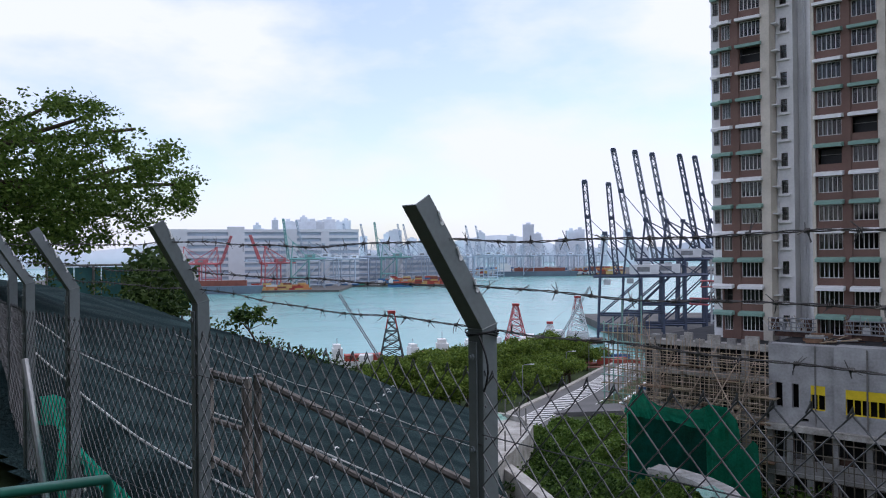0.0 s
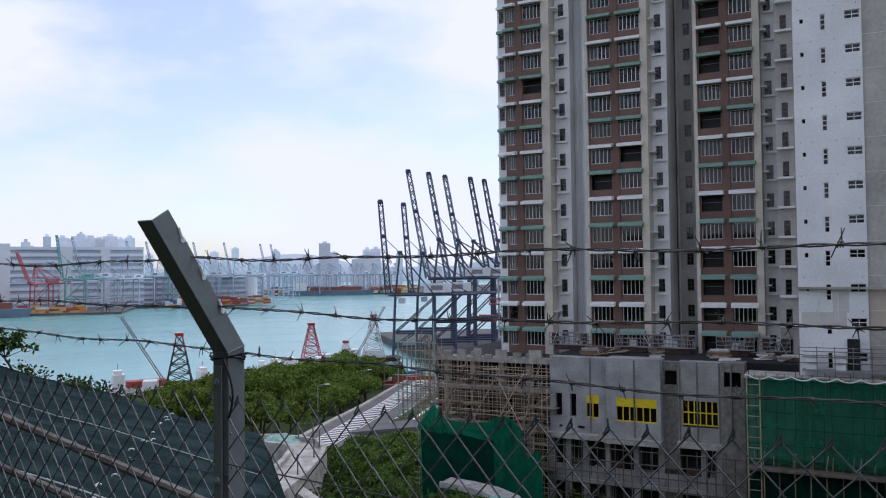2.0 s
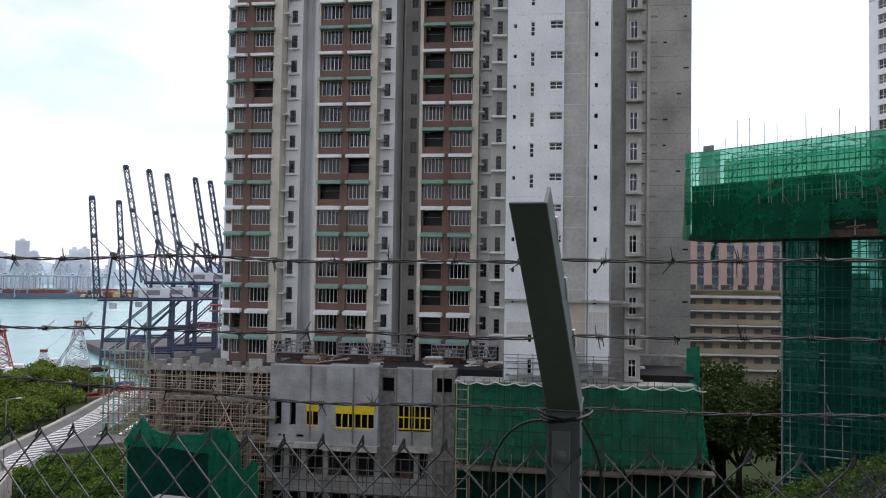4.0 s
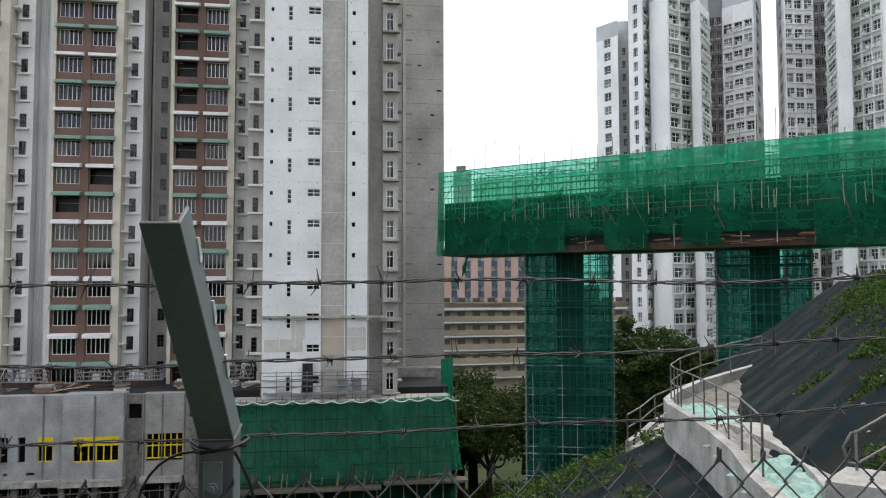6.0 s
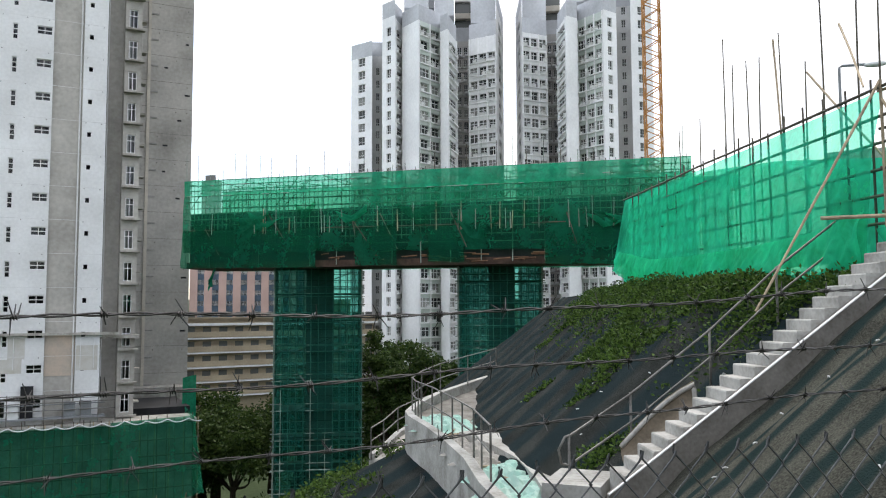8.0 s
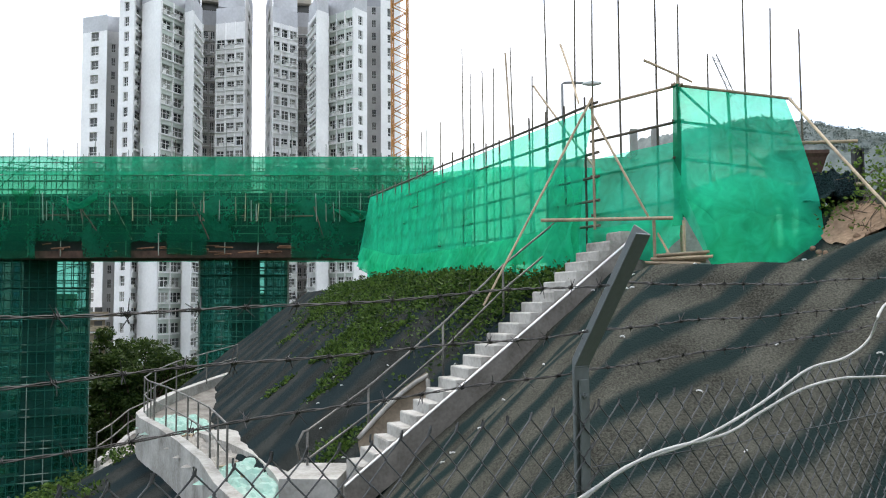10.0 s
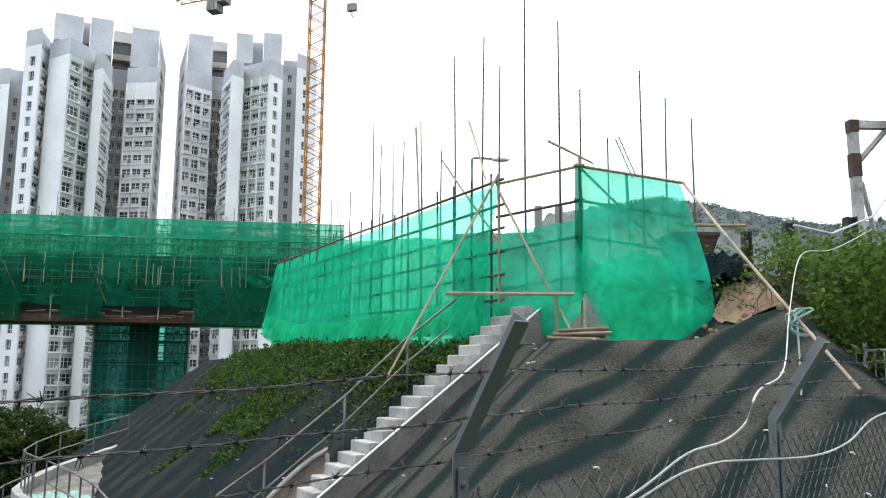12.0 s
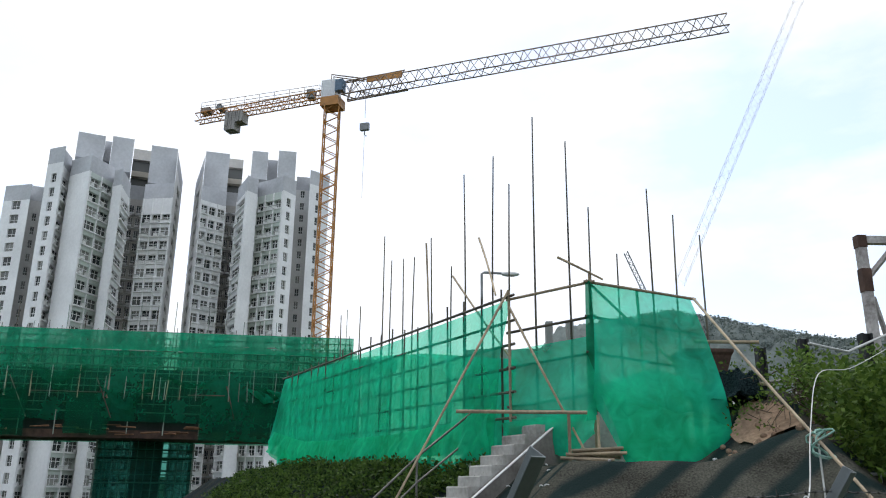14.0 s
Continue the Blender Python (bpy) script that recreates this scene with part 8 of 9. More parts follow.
for x, y, rz, l, m1, label in ((12, 392, 8, 34, CONT[2], "blue and red coaster moored near the shore"), (-6, 402, 20, 26, RUST, "rusty red lighter moored near the shore"), (30, 408, -12, 30, CONT[0], "red-hulled coaster moored near the shore"), (52, 418, 4, 28, STEELD, "dark lighter with deck cargo near the shore"), (-40, 388, 14, 30, HOODW, "white workboat moored near the shore"), (22, 425, 3, 24, CONT[2], "small blue workboat near the shore"), (-330, 1140, 3, 150, SHIPGREY, "long grey container ship at the far quay"), (210, 1815, -4, 190, SHIPGREY, "dark container ship at the distant terminal"), (-70, 1310, 2, 40, CONT[2], "small dark ship by the quay")):
    s_ = empty("cargo_ship", label, "ship", pose(x, y, SEA - 0.5, 0, 0, rz), "cargo ships")
    k = l / 34
    v, f = hull(l, 9 * min(k, 3), 4.5 * min(k, 2.6))
    pydata("hull", v, f, m1, s_)
    top = 4.5 * min(k, 2.6)
    Tubes().box(-l * 0.46, -l * 0.30, -3.6, 3.6, top + 0.002, top + 7 * min(k, 2)).put("bridge_house", HOODW, s_)
    Tubes().box(-l * 0.44, -l * 0.33, -3, 3, top + 7 * min(k, 2) + 0.002, top + 9 * min(k, 2)).put("wheelhouse", HOODW, s_)
    Tubes().run([(-l * 0.38, 0, top + 8), (-l * 0.38, 0, top + 12.5 * min(k, 1.6))], 0.15, 5).put("mast", CRANEGREY, s_)
    Tubes().box(-l * 0.26, l * 0.34, -3.4, 3.4, top + 0.002, top + 3.2 * min(k, 2.4)).put("deck_cargo", CONT[0] if k < 3 else CONT[6], s_)

# road through the port gate
ROAD = [(2, 128), (10, 144), (18.6, 164), (27.2, 184), (39.7, 214), (50, 244), (60, 276), (83, 342)]


def on_ground(x, y, up=0.0):
    return terrain(x, y) + up


def ground_ribbon(pts, w0, w1, lift, name, material, label, category, n=10, dash=None, skew=0.0, skirt=0.0):
    """A strip laid on the ground along pts between two offsets to the right."""
    pts = [Vector(p) for p in pts]
    fine = [pts[i].lerp(pts[i + 1], s / n) for i in range(len(pts) - 1) for s in range(n)] + [pts[-1]]
    for _ in range(6):
        fine = [fine[0]] + [(fine[i - 1] + fine[i] * 2 + fine[i + 1]) / 4 for i in range(1, len(fine) - 1)] + [fine[-1]]
    zc = [on_ground(p.x, p.y) for p in fine]
    for _ in range(10):
        zc = [zc[0]] + [(zc[i - 1] + zc[i] * 2 + zc[i + 1]) / 4 for i in range(1, len(zc) - 1)] + [zc[-1]]
    v, f = [], []
    for i, p in enumerate(fine):
        d = (fine[min(i + 1, len(fine) - 1)] - fine[max(i - 1, 0)]).normalized()
        nn = Vector((d.y, -d.x))
        for w_ in (w0, w1):
            q_ = p + nn * w_ + (d * (skew * (w_ - w0)))
            v.append((q_.x, q_.y, zc[i] + lift))
    for i in range(len(fine) - 1):
        if dash is None or i % dash < max(1, dash // 2):
            f.append((i * 2, i * 2 + 1, i * 2 + 3, i * 2 + 2))
    if skirt:
        o = len(v)
        v += [(a, b, c - skirt) for a, b, c in v]
        for i in range(len(fine) - 1):
            for s in (0, 1):
                f.append((i * 2 + s, i * 2 + 2 + s, o + i * 2 + 2 + s, o + i * 2 + s))
    return tagged(pydata(name, v, f, material), label, category, kind="structure")


ground_ribbon(ROAD, -8, 10.5, 0.75, "road", ASPH, "worn grey port road curving to the quay", "road", skirt=4.0)
ground_ribbon(ROAD, -9.2, -8.002, 1.1, "kerb", CONCW, "pale concrete kerb beside the road", "kerb", skirt=4.0)
ground_ribbon(ROAD, 10.502, 11.6, 1.1, "kerb", CONCW, "pale concrete kerb beside the road", "kerb", skirt=4.0)
ground_ribbon(ROAD, -4.6, 0.6, 0.79, "road_marking", ROADWHITE, "white chevron stripes on the road", "road marking", n=26, dash=4, skew=0.7)
for w_ in (-4.75, 0.75, 5.6):
    ground_ribbon(ROAD, w_, w_ + 0.3, 0.80, "road_marking", ROADWHITE, "white lane line on the road", "road marking", dash=None if w_ < 3 else 2)
ground_ribbon([(27, 180), (36, 172), (48, 162), (66, 150)], -6, 6, 0.82, "side_road", ASPH, "grey side road joining from the works", "road", skirt=2.5)
ground_ribbon(ROAD[3:], 11.7, 12.2, 2.0, "barrier", HOODW, "white concrete barrier along the road", "barrier", skirt=1.4)
cab = empty("site_toilet", "small blue portable cabin by the road", "cabin", pose(44, 178, on_ground(44, 178) + 1.0))
Tubes().box(-1.3, 1.3, -1.3, 1.3, 0, 2.9).put("body", CONT[2], cab)
Tubes().box(-1.4, 1.4, -1.4, 1.4, 2.902, 3.1).put("roof", CONT[3], cab)
Tubes().box(-0.5, 0.5, -1.36, -1.302, 0.1, 2.3).put("door", CONT[3], cab)
for x, y in ((20, 205), (38, 250), (54, 300)):
    lp = empty("street_lamp", "slim grey lamp post beside the port road", "street lamp", pose(x, y, on_ground(x, y)), "road lamps")
    Tubes().run([(0, 0, 0), (0, 0, 10), (0.5, 0, 10.3), (2.2, 0, 10.4)], 0.12, 5).put("pole", CRANEGREY, lp)
    Tubes().box(1.8, 3.0, -0.2, 0.2, 10.3, 10.5).put("lamp_head", HOODW, lp)


# ---- podium of the tower, its bamboo scaffold and nets ----
pod = empty("podium", "unfinished grey concrete podium below the tower", "podium", TOWER)
PB, PT = 74.0, -6.9
# solid bodies, near-black to paint the gloom behind the openings
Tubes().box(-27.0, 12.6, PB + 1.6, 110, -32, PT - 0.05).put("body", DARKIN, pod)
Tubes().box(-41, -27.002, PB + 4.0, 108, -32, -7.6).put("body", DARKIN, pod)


def pod_wall(a0, a1, y, z0, z1, ops, material, back=1.55):
    v, f = grid_wall(a0, a1, z0, z1, y, ops, 0.5)
    for a in (a0, a1):
        b = len(v)
        v += [(a, y, z0), (a, y + back, z0), (a, y + back, z1), (a, y, z1)]
        f.append((b, b + 1, b + 2, b + 3))
    b = len(v)
    v += [(a0, y, z1), (a1, y, z1), (a1, y + back, z1), (a0, y + back, z1)]
    f.append((b, b + 1, b + 2, b + 3))
    pydata("wall", v, f, material, pod)


GREYP = mat("pale_grey_podium_concrete", (0.39, 0.387, 0.38), 0.85, 0.2, 0.55, 5, 0.25, tint=(0.20, 0.195, 0.19), spec=0.15)
WZ0, WZ1 = -12.5, -10.35
pod_wall(-26.7, -21.0, PB, -14.0, PT, [(-26.15, -25.5, WZ0, WZ1), (-24.7, -24.1, WZ0, WZ1), (-23.1, -21.9, WZ0, WZ1), (-25.8, -25.5, -13.6, -13.35), (-24.0, -23.3, -13.6, -13.35)], GREYP)
pod_wall(-21.0, -16.05, PB - 0.6, -14.0, PT + 0.15, [(-20.1, -16.4, WZ0, WZ1)], GREYP, 2.1)
pod_wall(-16.05, -14.6, PB + 0.5, -20, PT - 0.1, [(-15.9, -14.8, PT - 2.2, PT - 0.9)], SIDEC, 1.0)
pod_wall(-14.6, -10.9, PB, -14.3, PT, [(-14.25, -11.2, WZ0 - 0.2, WZ1)], CONC)
pod_wall(-10.9, -8.9, PB - 0.5, -20, PT + 0.1, [(-10.6, -9.2, PT - 2.0, PT - 0.7)], SIDEC, 2.0)
for a0, a1, y in ((-26.9, -20.9, PB - 0.7), (-21.1, -15.95, PB - 1.2), (-14.7, -10.8, PB - 0.5)):
    Tubes().box(a0, a1, y, PB + 1.5, -14.5, -14.002).put("ledge_slab", CONCW, pod)
for a in (-26.7, -25.0, -23.3, -21.2, -18.5, -16.2, -12.5, -11.2):
    Tubes().box(a - 0.25, a + 0.25, PB + 0.2, PB + 0.7, -24, -14.502).put("column", CONC, pod)
for z in (-18.3, -22.2):
    Tubes().box(-26.9, -9, PB + 0.05, PB + 1.55, z - 0.4, z).put("floor_slab", CONC, pod)
    Tubes().box(-26.6, -9.2, PB + 0.3, PB + 0.45, z + 0.002, z + 1.2).put("low_wall", CONC, pod)
for a in (-14.45, -12.95, -11.05, -18.4, -22.7, -10.0):
    Tubes().box(a - 0.06, a + 0.06, PB - 0.7 if a in (-18.4, -10.0) else PB - 0.08, (PB - 0.602) if a in (-18.4,) else (PB - 0.502) if a == -10.0 else PB - 0.002, -13.9, PT).put("formwork_seam", CONCD, pod)


def site_window(a0, a1, y, cols, sheet):
    z1 = WZ1
    w = a1 - a0
    for k in range(cols + 1):
        x = a0 + w * k / cols
        Tubes().box(x - 0.05, x + 0.05, y + 0.06, y + 0.14, WZ0, z1).put("window_bar", YELLOW, pod)
    Tubes().box(a0, a1, y + 0.05, y + 0.15, WZ0, WZ0 + 0.1).put("window_sill", YELLOW, pod)
    if sheet:
        Tubes().box(a0, a1, y + 0.02, y + 0.048, z1 - 0.8, z1).put("protective_sheet", YELLOW, pod)
    else:
        Tubes().box(a0, a1, y + 0.05, y + 0.15, (WZ0 + z1) / 2, (WZ0 + z1) / 2 + 0.1).put("window_bar", YELLOW, pod)


site_window(-23.1, -21.9, PB, 2, True)
site_window(-20.1, -16.4, PB - 0.6, 6, True)
site_window(-14.25, -11.2, PB, 6, False)
# broken-off floor plates and rubble edge behind the bamboo
rng = random.Random(51)
for z, y in ((-7.5, PB + 2.0), (-10.5, PB + 2.4), (-14.2, PB + 2.2), (-18.0, PB + 2.2), (-21.8, PB + 2.2)):
    Tubes().box(-40.3, -27.02, y, PB + 3.99, z - 0.45, z).put("floor_slab", CONCW, pod)
for a in (-39.5, -36.4, -33.2, -30.2, -27.6):
    Tubes().box(a, a + 0.6, PB + 2.6, PB + 3.2, -26, -7.0).put("column", CONC, pod)
a = -40.2
while a < -27.4:
    w_ = rng.uniform(0.35, 1.5)
    Tubes().box(a, min(a + w_, -27.1), PB + 1.8 + rng.uniform(0, 0.3), PB + 2.4, -7.498, -7.5 + rng.uniform(0.15, 1.05)).put("parapet_upstand", CONCW if rng.random() < 0.7 else CONC, pod)
    a += w_ + rng.uniform(0.1, 0.9)
for k in range(5):
    a = -38.5 + k * 2.4
    Tubes().box(a, a + 1.7, PB + 2.5, PB + 2.62, -13.8, -11.2).put("timber_hoarding", BAMBOOG, pod)

for k in range(46):
    a, z = rng.uniform(-26.4, -9.5), rng.choice((-18.3, -22.2, -18.3))
    w_ = rng.uniform(0.3, 1.6)
    Tubes().box(a, a + w_, PB + 0.5, PB + 1.2, z + 0.003, z + rng.uniform(0.3, 1.9)).put("stacked_material", rng.choice((RUST, BAMBOOG, CONCD, CONC, RUST)), pod)
for k in range(40):
    a, z = rng.uniform(-26.6, -9.2), rng.choice((-14.5, -18.7))
    Tubes().run([(a, PB + 0.15, z - 3.4), (a + rng.uniform(-0.3, 0.3), PB + 0.15, z)], 0.03, 4).put("steel_prop", RUST if k % 2 else CRANEGREY, pod)
BAMBOOP = mat("pale_lashed_bamboo", (0.50, 0.385, 0.29), 0.6, 0.3, 1.5, 20, 0.15, rand=0.3)
TIMBER = mat("reddish_scaffold_board", (0.26, 0.15, 0.09), 0.8, 0.3, 1.5, 14, 0.2, rand=0.3)
bs = empty("bamboo_scaffold", "dense square-lashed bamboo scaffold against the podium", "scaffold", TOWER)
for row_y in (PB - 0.9, PB + 0.6):
    for k in range(30):
        a = -40.6 + k * 0.48
        Tubes().run(bent_pole((a, row_y, -26), (a + rng.uniform(-0.15, 0.15), row_y, -7.2 + rng.uniform(-1.2, 0.6) + (2.2 if k < 5 else 0)), 0.05, rng, 4), 0.042, 5, 0.032).put("upright", BAMBOOP if k % 3 else BAMBOO, bs)
    for k in range(22):
        z = -8.2 - k * 0.58
        Tubes().run(bent_pole((-41.2, row_y - 0.06, z + rng.uniform(-0.1, 0.1)), (-26.6 + rng.uniform(-0.5, 0.7), row_y - 0.06, z + rng.uniform(-0.1, 0.1)), 0.05, rng, 4), 0.042, 5).put("ledger", BAMBOOP if k % 2 else BAMBOO, bs)
for k in range(26):
    a, z = rng.uniform(-40, -28), -8.4 - 1.16 * rng.randint(0, 8)
    w_ = rng.uniform(1.2, 3.6)
    Tubes().box(a, a + w_, PB - 0.85, PB + 0.5, z, z + 0.06).put("bamboo_deck", BAMBOO if k % 2 else TIMBER, bs)
for k in range(16):
    a, z = rng.uniform(-40, -28), -9 - rng.uniform(0, 9)
    Tubes().run(bent_pole((a, PB - 1.0, z), (a + rng.uniform(-2.6, 2.6), PB - 1.0, z + rng.uniform(1.5, 4.0)), 0.05, rng, 4), 0.045, 5).put("brace", BAMBOOP, bs)
for a, b in (((-40, -16), (-35, -7.5)), ((-36, -16), (-31, -7.4)), ((-31.8, -9), (-29.2, -14)), ((-29, -8.5), (-32.5, -14.5)), ((-30, -15), (-27, -9))):
    Tubes().run([(a[0], PB - 1.05, a[1]), (b[0], PB - 1.05, b[1])], 0.06, 5).put("brace", BAMBOOP, bs)
for k in range(22):
    a = -26.5 + k * 0.8
    Tubes().run([(a, PB - 1.3, -27), (a + rng.uniform(-0.1, 0.1), PB - 1.3, -14.4 - rng.uniform(0, 0.6))], 0.05, 5).put("upright", BAMBOOG, bs)
for k in range(9):
    Tubes().run([(-26.8, PB - 1.35, -15 - k * 1.1), (-9, PB - 1.35, -15 - k * 1.1 + rng.uniform(-0.2, 0.2))], 0.05, 5).put("ledger", BAMBOOG, bs)
# green-netted outrigger at the corner where the scaffold meets the port road
for k in range(9):
    a = -44.5 + k * 0.55
    Tubes().run([(a, PB + 1.5, -14.5), (a, PB + 1.5, -4.6 + rng.uniform(-1.6, 1.8))], 0.075, 5).put("upright", BAMBOO if k % 2 else TARP, bs)
for k in range(10):
    Tubes().run([(-44.8, PB + 1.45, -14.2 + k * 0.9), (-39.8, PB + 1.45, -14.2 + k * 0.9 + rng.uniform(-0.3, 0.3))], 0.065, 5).put("ledger", TARP if k % 2 else BAMBOO, bs)

# the sagging net fan low on the scaffold
fan = empty("netted_catch_fan", "drooping dark green net over a scaffold catch fan", "catch fan", TOWER)
NETFAN = net_mat("deep_green_folded_net", (0.006, 0.105, 0.075), 0.97, patch=0.7)
net_sheet("drape", [(-39.2, 70.2, -13.7), (-38.3, 70, -12.9), (-37.3, 70, -11.5), (-36.4, 70, -12.6), (-35.4, 70, -13.0), (-33.6, 70, -13.1), (-31.6, 70, -12.9), (-30.6, 70, -12.3), (-28.9, 70, -12.4)], [(-39.1, 69.8, -14.1), (-37.9, 69.7, -14.2), (-36.9, 69.6, -14.2), (-36.0, 69.6, -14.2), (-35.2, 69.6, -14.2), (-33.5, 69.6, -14.3), (-31.0, 69.6, -14.4), (-30.2, 69.6, -14.9), (-29.0, 69.6, -15.1)], 110, 12, 0.32, NETX, fan, 1.5)
net_sheet("back_panel", [(-39.0, 70.5, -13.9), (-30.4, 70.5, -13.7)], [(-38.8, 70.5, -25), (-30.5, 70.5, -25)], 60, 16, 0.22, NETFAN, fan, 6.5)
net_sheet("side_drape", [(-30.9, 69.8, -12.7), (-29.9, 69.8, -12.4), (-28.8, 69.9, -12.6), (-28.1, 70, -13.4), (-27.8, 70, -14.8)], [(-30.9, 69.9, -25), (-30.0, 69.8, -25), (-29.2, 69.8, -25), (-28.4, 70, -25), (-27.7, 70, -25)], 44, 26, 0.42, NETX, fan, 3.5)
net_sheet("loose_fold", [(-28.0, 69.9, -15.8), (-27.4, 69.9, -15.9), (-26.7, 70, -15.0), (-26.3, 70.1, -15.4)], [(-28.2, 70, -25), (-27.4, 70, -25), (-26.6, 70, -25), (-25.7, 70.2, -25)], 30, 18, 0.34, NETX, fan, 8.1)
net_sheet("side_net", [(-39.1, 70.3, -13.7), (-39.8, 73.4, -12.6)], [(-38.9, 70.4, -25), (-40, 73.4, -25)], 16, 12, 0.25, NETX, fan, 9.5)
for k in range(8):
    Tubes().run([(-39 + k * 1.5, 70.7, -25), (-39 + k * 1.5, 70.7, -14.3)], 0.06, 5).put("upright", BAMBOOG, fan)
for k in range(4):
    Tubes().run([(-39.4, 70.75, -15.5 - k * 2.2), (-28.4, 70.9, -15.6 - k * 2.2)], 0.06, 5).put("ledger", BAMBOOG, fan)

# green-netted work platform below the white core
wp = empty("netted_work_platform", "green-netted scaffold platform below the white tower core", "scaffold", TOWER)
NETG = net_mat("green_platform_net", (0.034, 0.275, 0.172), 0.57, patch=0.5)
net_sheet("net", [(-8.5, 70, -7.6), (-4.5, 70, -7.35), (0, 70, -7.45), (5.9, 70, -7.5)], [(-8.4, 69.9, -14.5), (-4, 69.8, -14.2), (0, 69.8, -14.4), (5.7, 69.8, -14.2)], 130, 24, 0.20, NETG, wp, 2.5, freq=1.3)
net_sheet("net", [(5.6, 69.8, -7.3), (12.0, 69.8, -7.1)], [(5.5, 69.6, -14.3), (12.8, 69.4, -13.5)], 70, 24, 0.24, NETG, wp, 5.5, freq=1.4)
net_sheet("net", [(12.0, 69.8, -7.1), (12.2, 78, -6.9)], [(12.8, 69.4, -13.5), (12.4, 78, -14)], 36, 14, 0.2, NETG, wp, 8.5)
net_sheet("net", [(12.2, 77.5, -4.6), (13.6, 78.5, -4.4)], [(12.2, 77.5, -14), (13.6, 78.5, -14)], 14, 18, 0.12, NETX, wp, 11.5)
for k in range(19):
    a = -8.3 + k * 1.15
    Tubes().run([(a, 70.15, -19), (a, 70.15, -7.2)], 0.05, 5).put("upright", BAMBOO, wp)
    if k % 2:
        Tubes().run([(a, 69.4, -14.4), (a + 0.15, 69.2, -13.2)], 0.04, 5).put("outrigger", BAMBOO, wp)
for z in (-7.6, -8.9, -10.2, -11.5, -12.8, -14.2):
    Tubes().run([(-8.5, 70.12, z), (12.5, 70.12, z)], 0.05, 5).put("ledger", BAMBOOG, wp)
Tubes().box(-8.6, 12.4, 70.4, 73.6, -14.7, -14.4).put("deck", BAMBOOG, wp)
Tubes().box(-8.6, 12.3, 70.35, 73.8, -7.6, -7.35).put("top_deck", CONCW, wp)
Tubes().box(-8.4, 12.2, 71.6, 71.9, -14.3, -7.602).put("backing_wall", CONC, wp)
for k in range(30):
    a = -8.3 + k * 0.7
    Tubes().run([(a, 70.2, -14.3), (a + rng.uniform(-0.2, 0.2), 70.2, -7.1 + rng.uniform(-0.2, 0.3))], 0.035, 5).put("upright", BAMBOOG, wp)
Tubes().box(-8.2, 5.8, 68.9, 70.2, -14.75, -14.55).put("catch_board", BAMBOOG, wp)
Tubes().box(6.0, 13.2, 68.6, 70.2, -14.35, -14.15).put("catch_board", BAMBOOG, wp)
for k in range(15):
    a = -7.8 + k * 1.42
    Tubes().run([(a, 70.1, -14.6), (a + 0.1, 68.7, -13.4 + rng.uniform(-0.2, 0.3))], 0.045, 5).put("outrigger", BAMBOO, wp)
net_sheet("net", [(-8.4, 70.3, -14.8), (12.4, 70.3, -14.8)], [(-8.4, 70.3, -24), (12.4, 70.3, -24)], 60, 10, 0.1, NETFAN, wp, 14.0)
hem = []
for k in range(106):
    a = -8.4 + k * 0.2
    hem.append((a, 69.75, -7.25 - 0.30 * abs(math.sin(a * 1.9)) - 0.1 * noise.noise(Vector((a * 0.8, 0, 4)))))
Tubes().run(hem, 0.05, 5).put("hem_rope", HOODW, wp, "white rope along the hem of the net")
ld = empty("bamboo_ladder", "rough bamboo ladder beside the green net", "ladder", TOWER)
for a in (-8.3, -7.3):
    Tubes().run([(a, 69.6, -19), (a, 69.6, -7.4)], 0.05, 5).put("stile", BAMBOO, ld)
for k in range(12):
    Tubes().run([(-8.35, 69.6, -8 - k * 0.85), (-7.25, 69.6, -8 - k * 0.85)], 0.04, 5).put("rung", BAMBOO, ld)

# edge rails, gondolas and clutter on the podium deck
dk = empty("deck_guardrail", "thin steel guardrail round the podium deck", "guardrail", TOWER)
for z in (-6.2, -5.6, -5.0):
    Tubes().run([(-4.4, 71.0, z), (6.0, 71.0, z)], 0.035, 5).put("rail_tube", RAILM, dk)
for k in range(9):
    Tubes().run([(-4.4 + k * 1.3, 71.0, -7.3), (-4.4 + k * 1.3, 71.0, -4.9)], 0.035, 5).put("post", RAILM, dk)


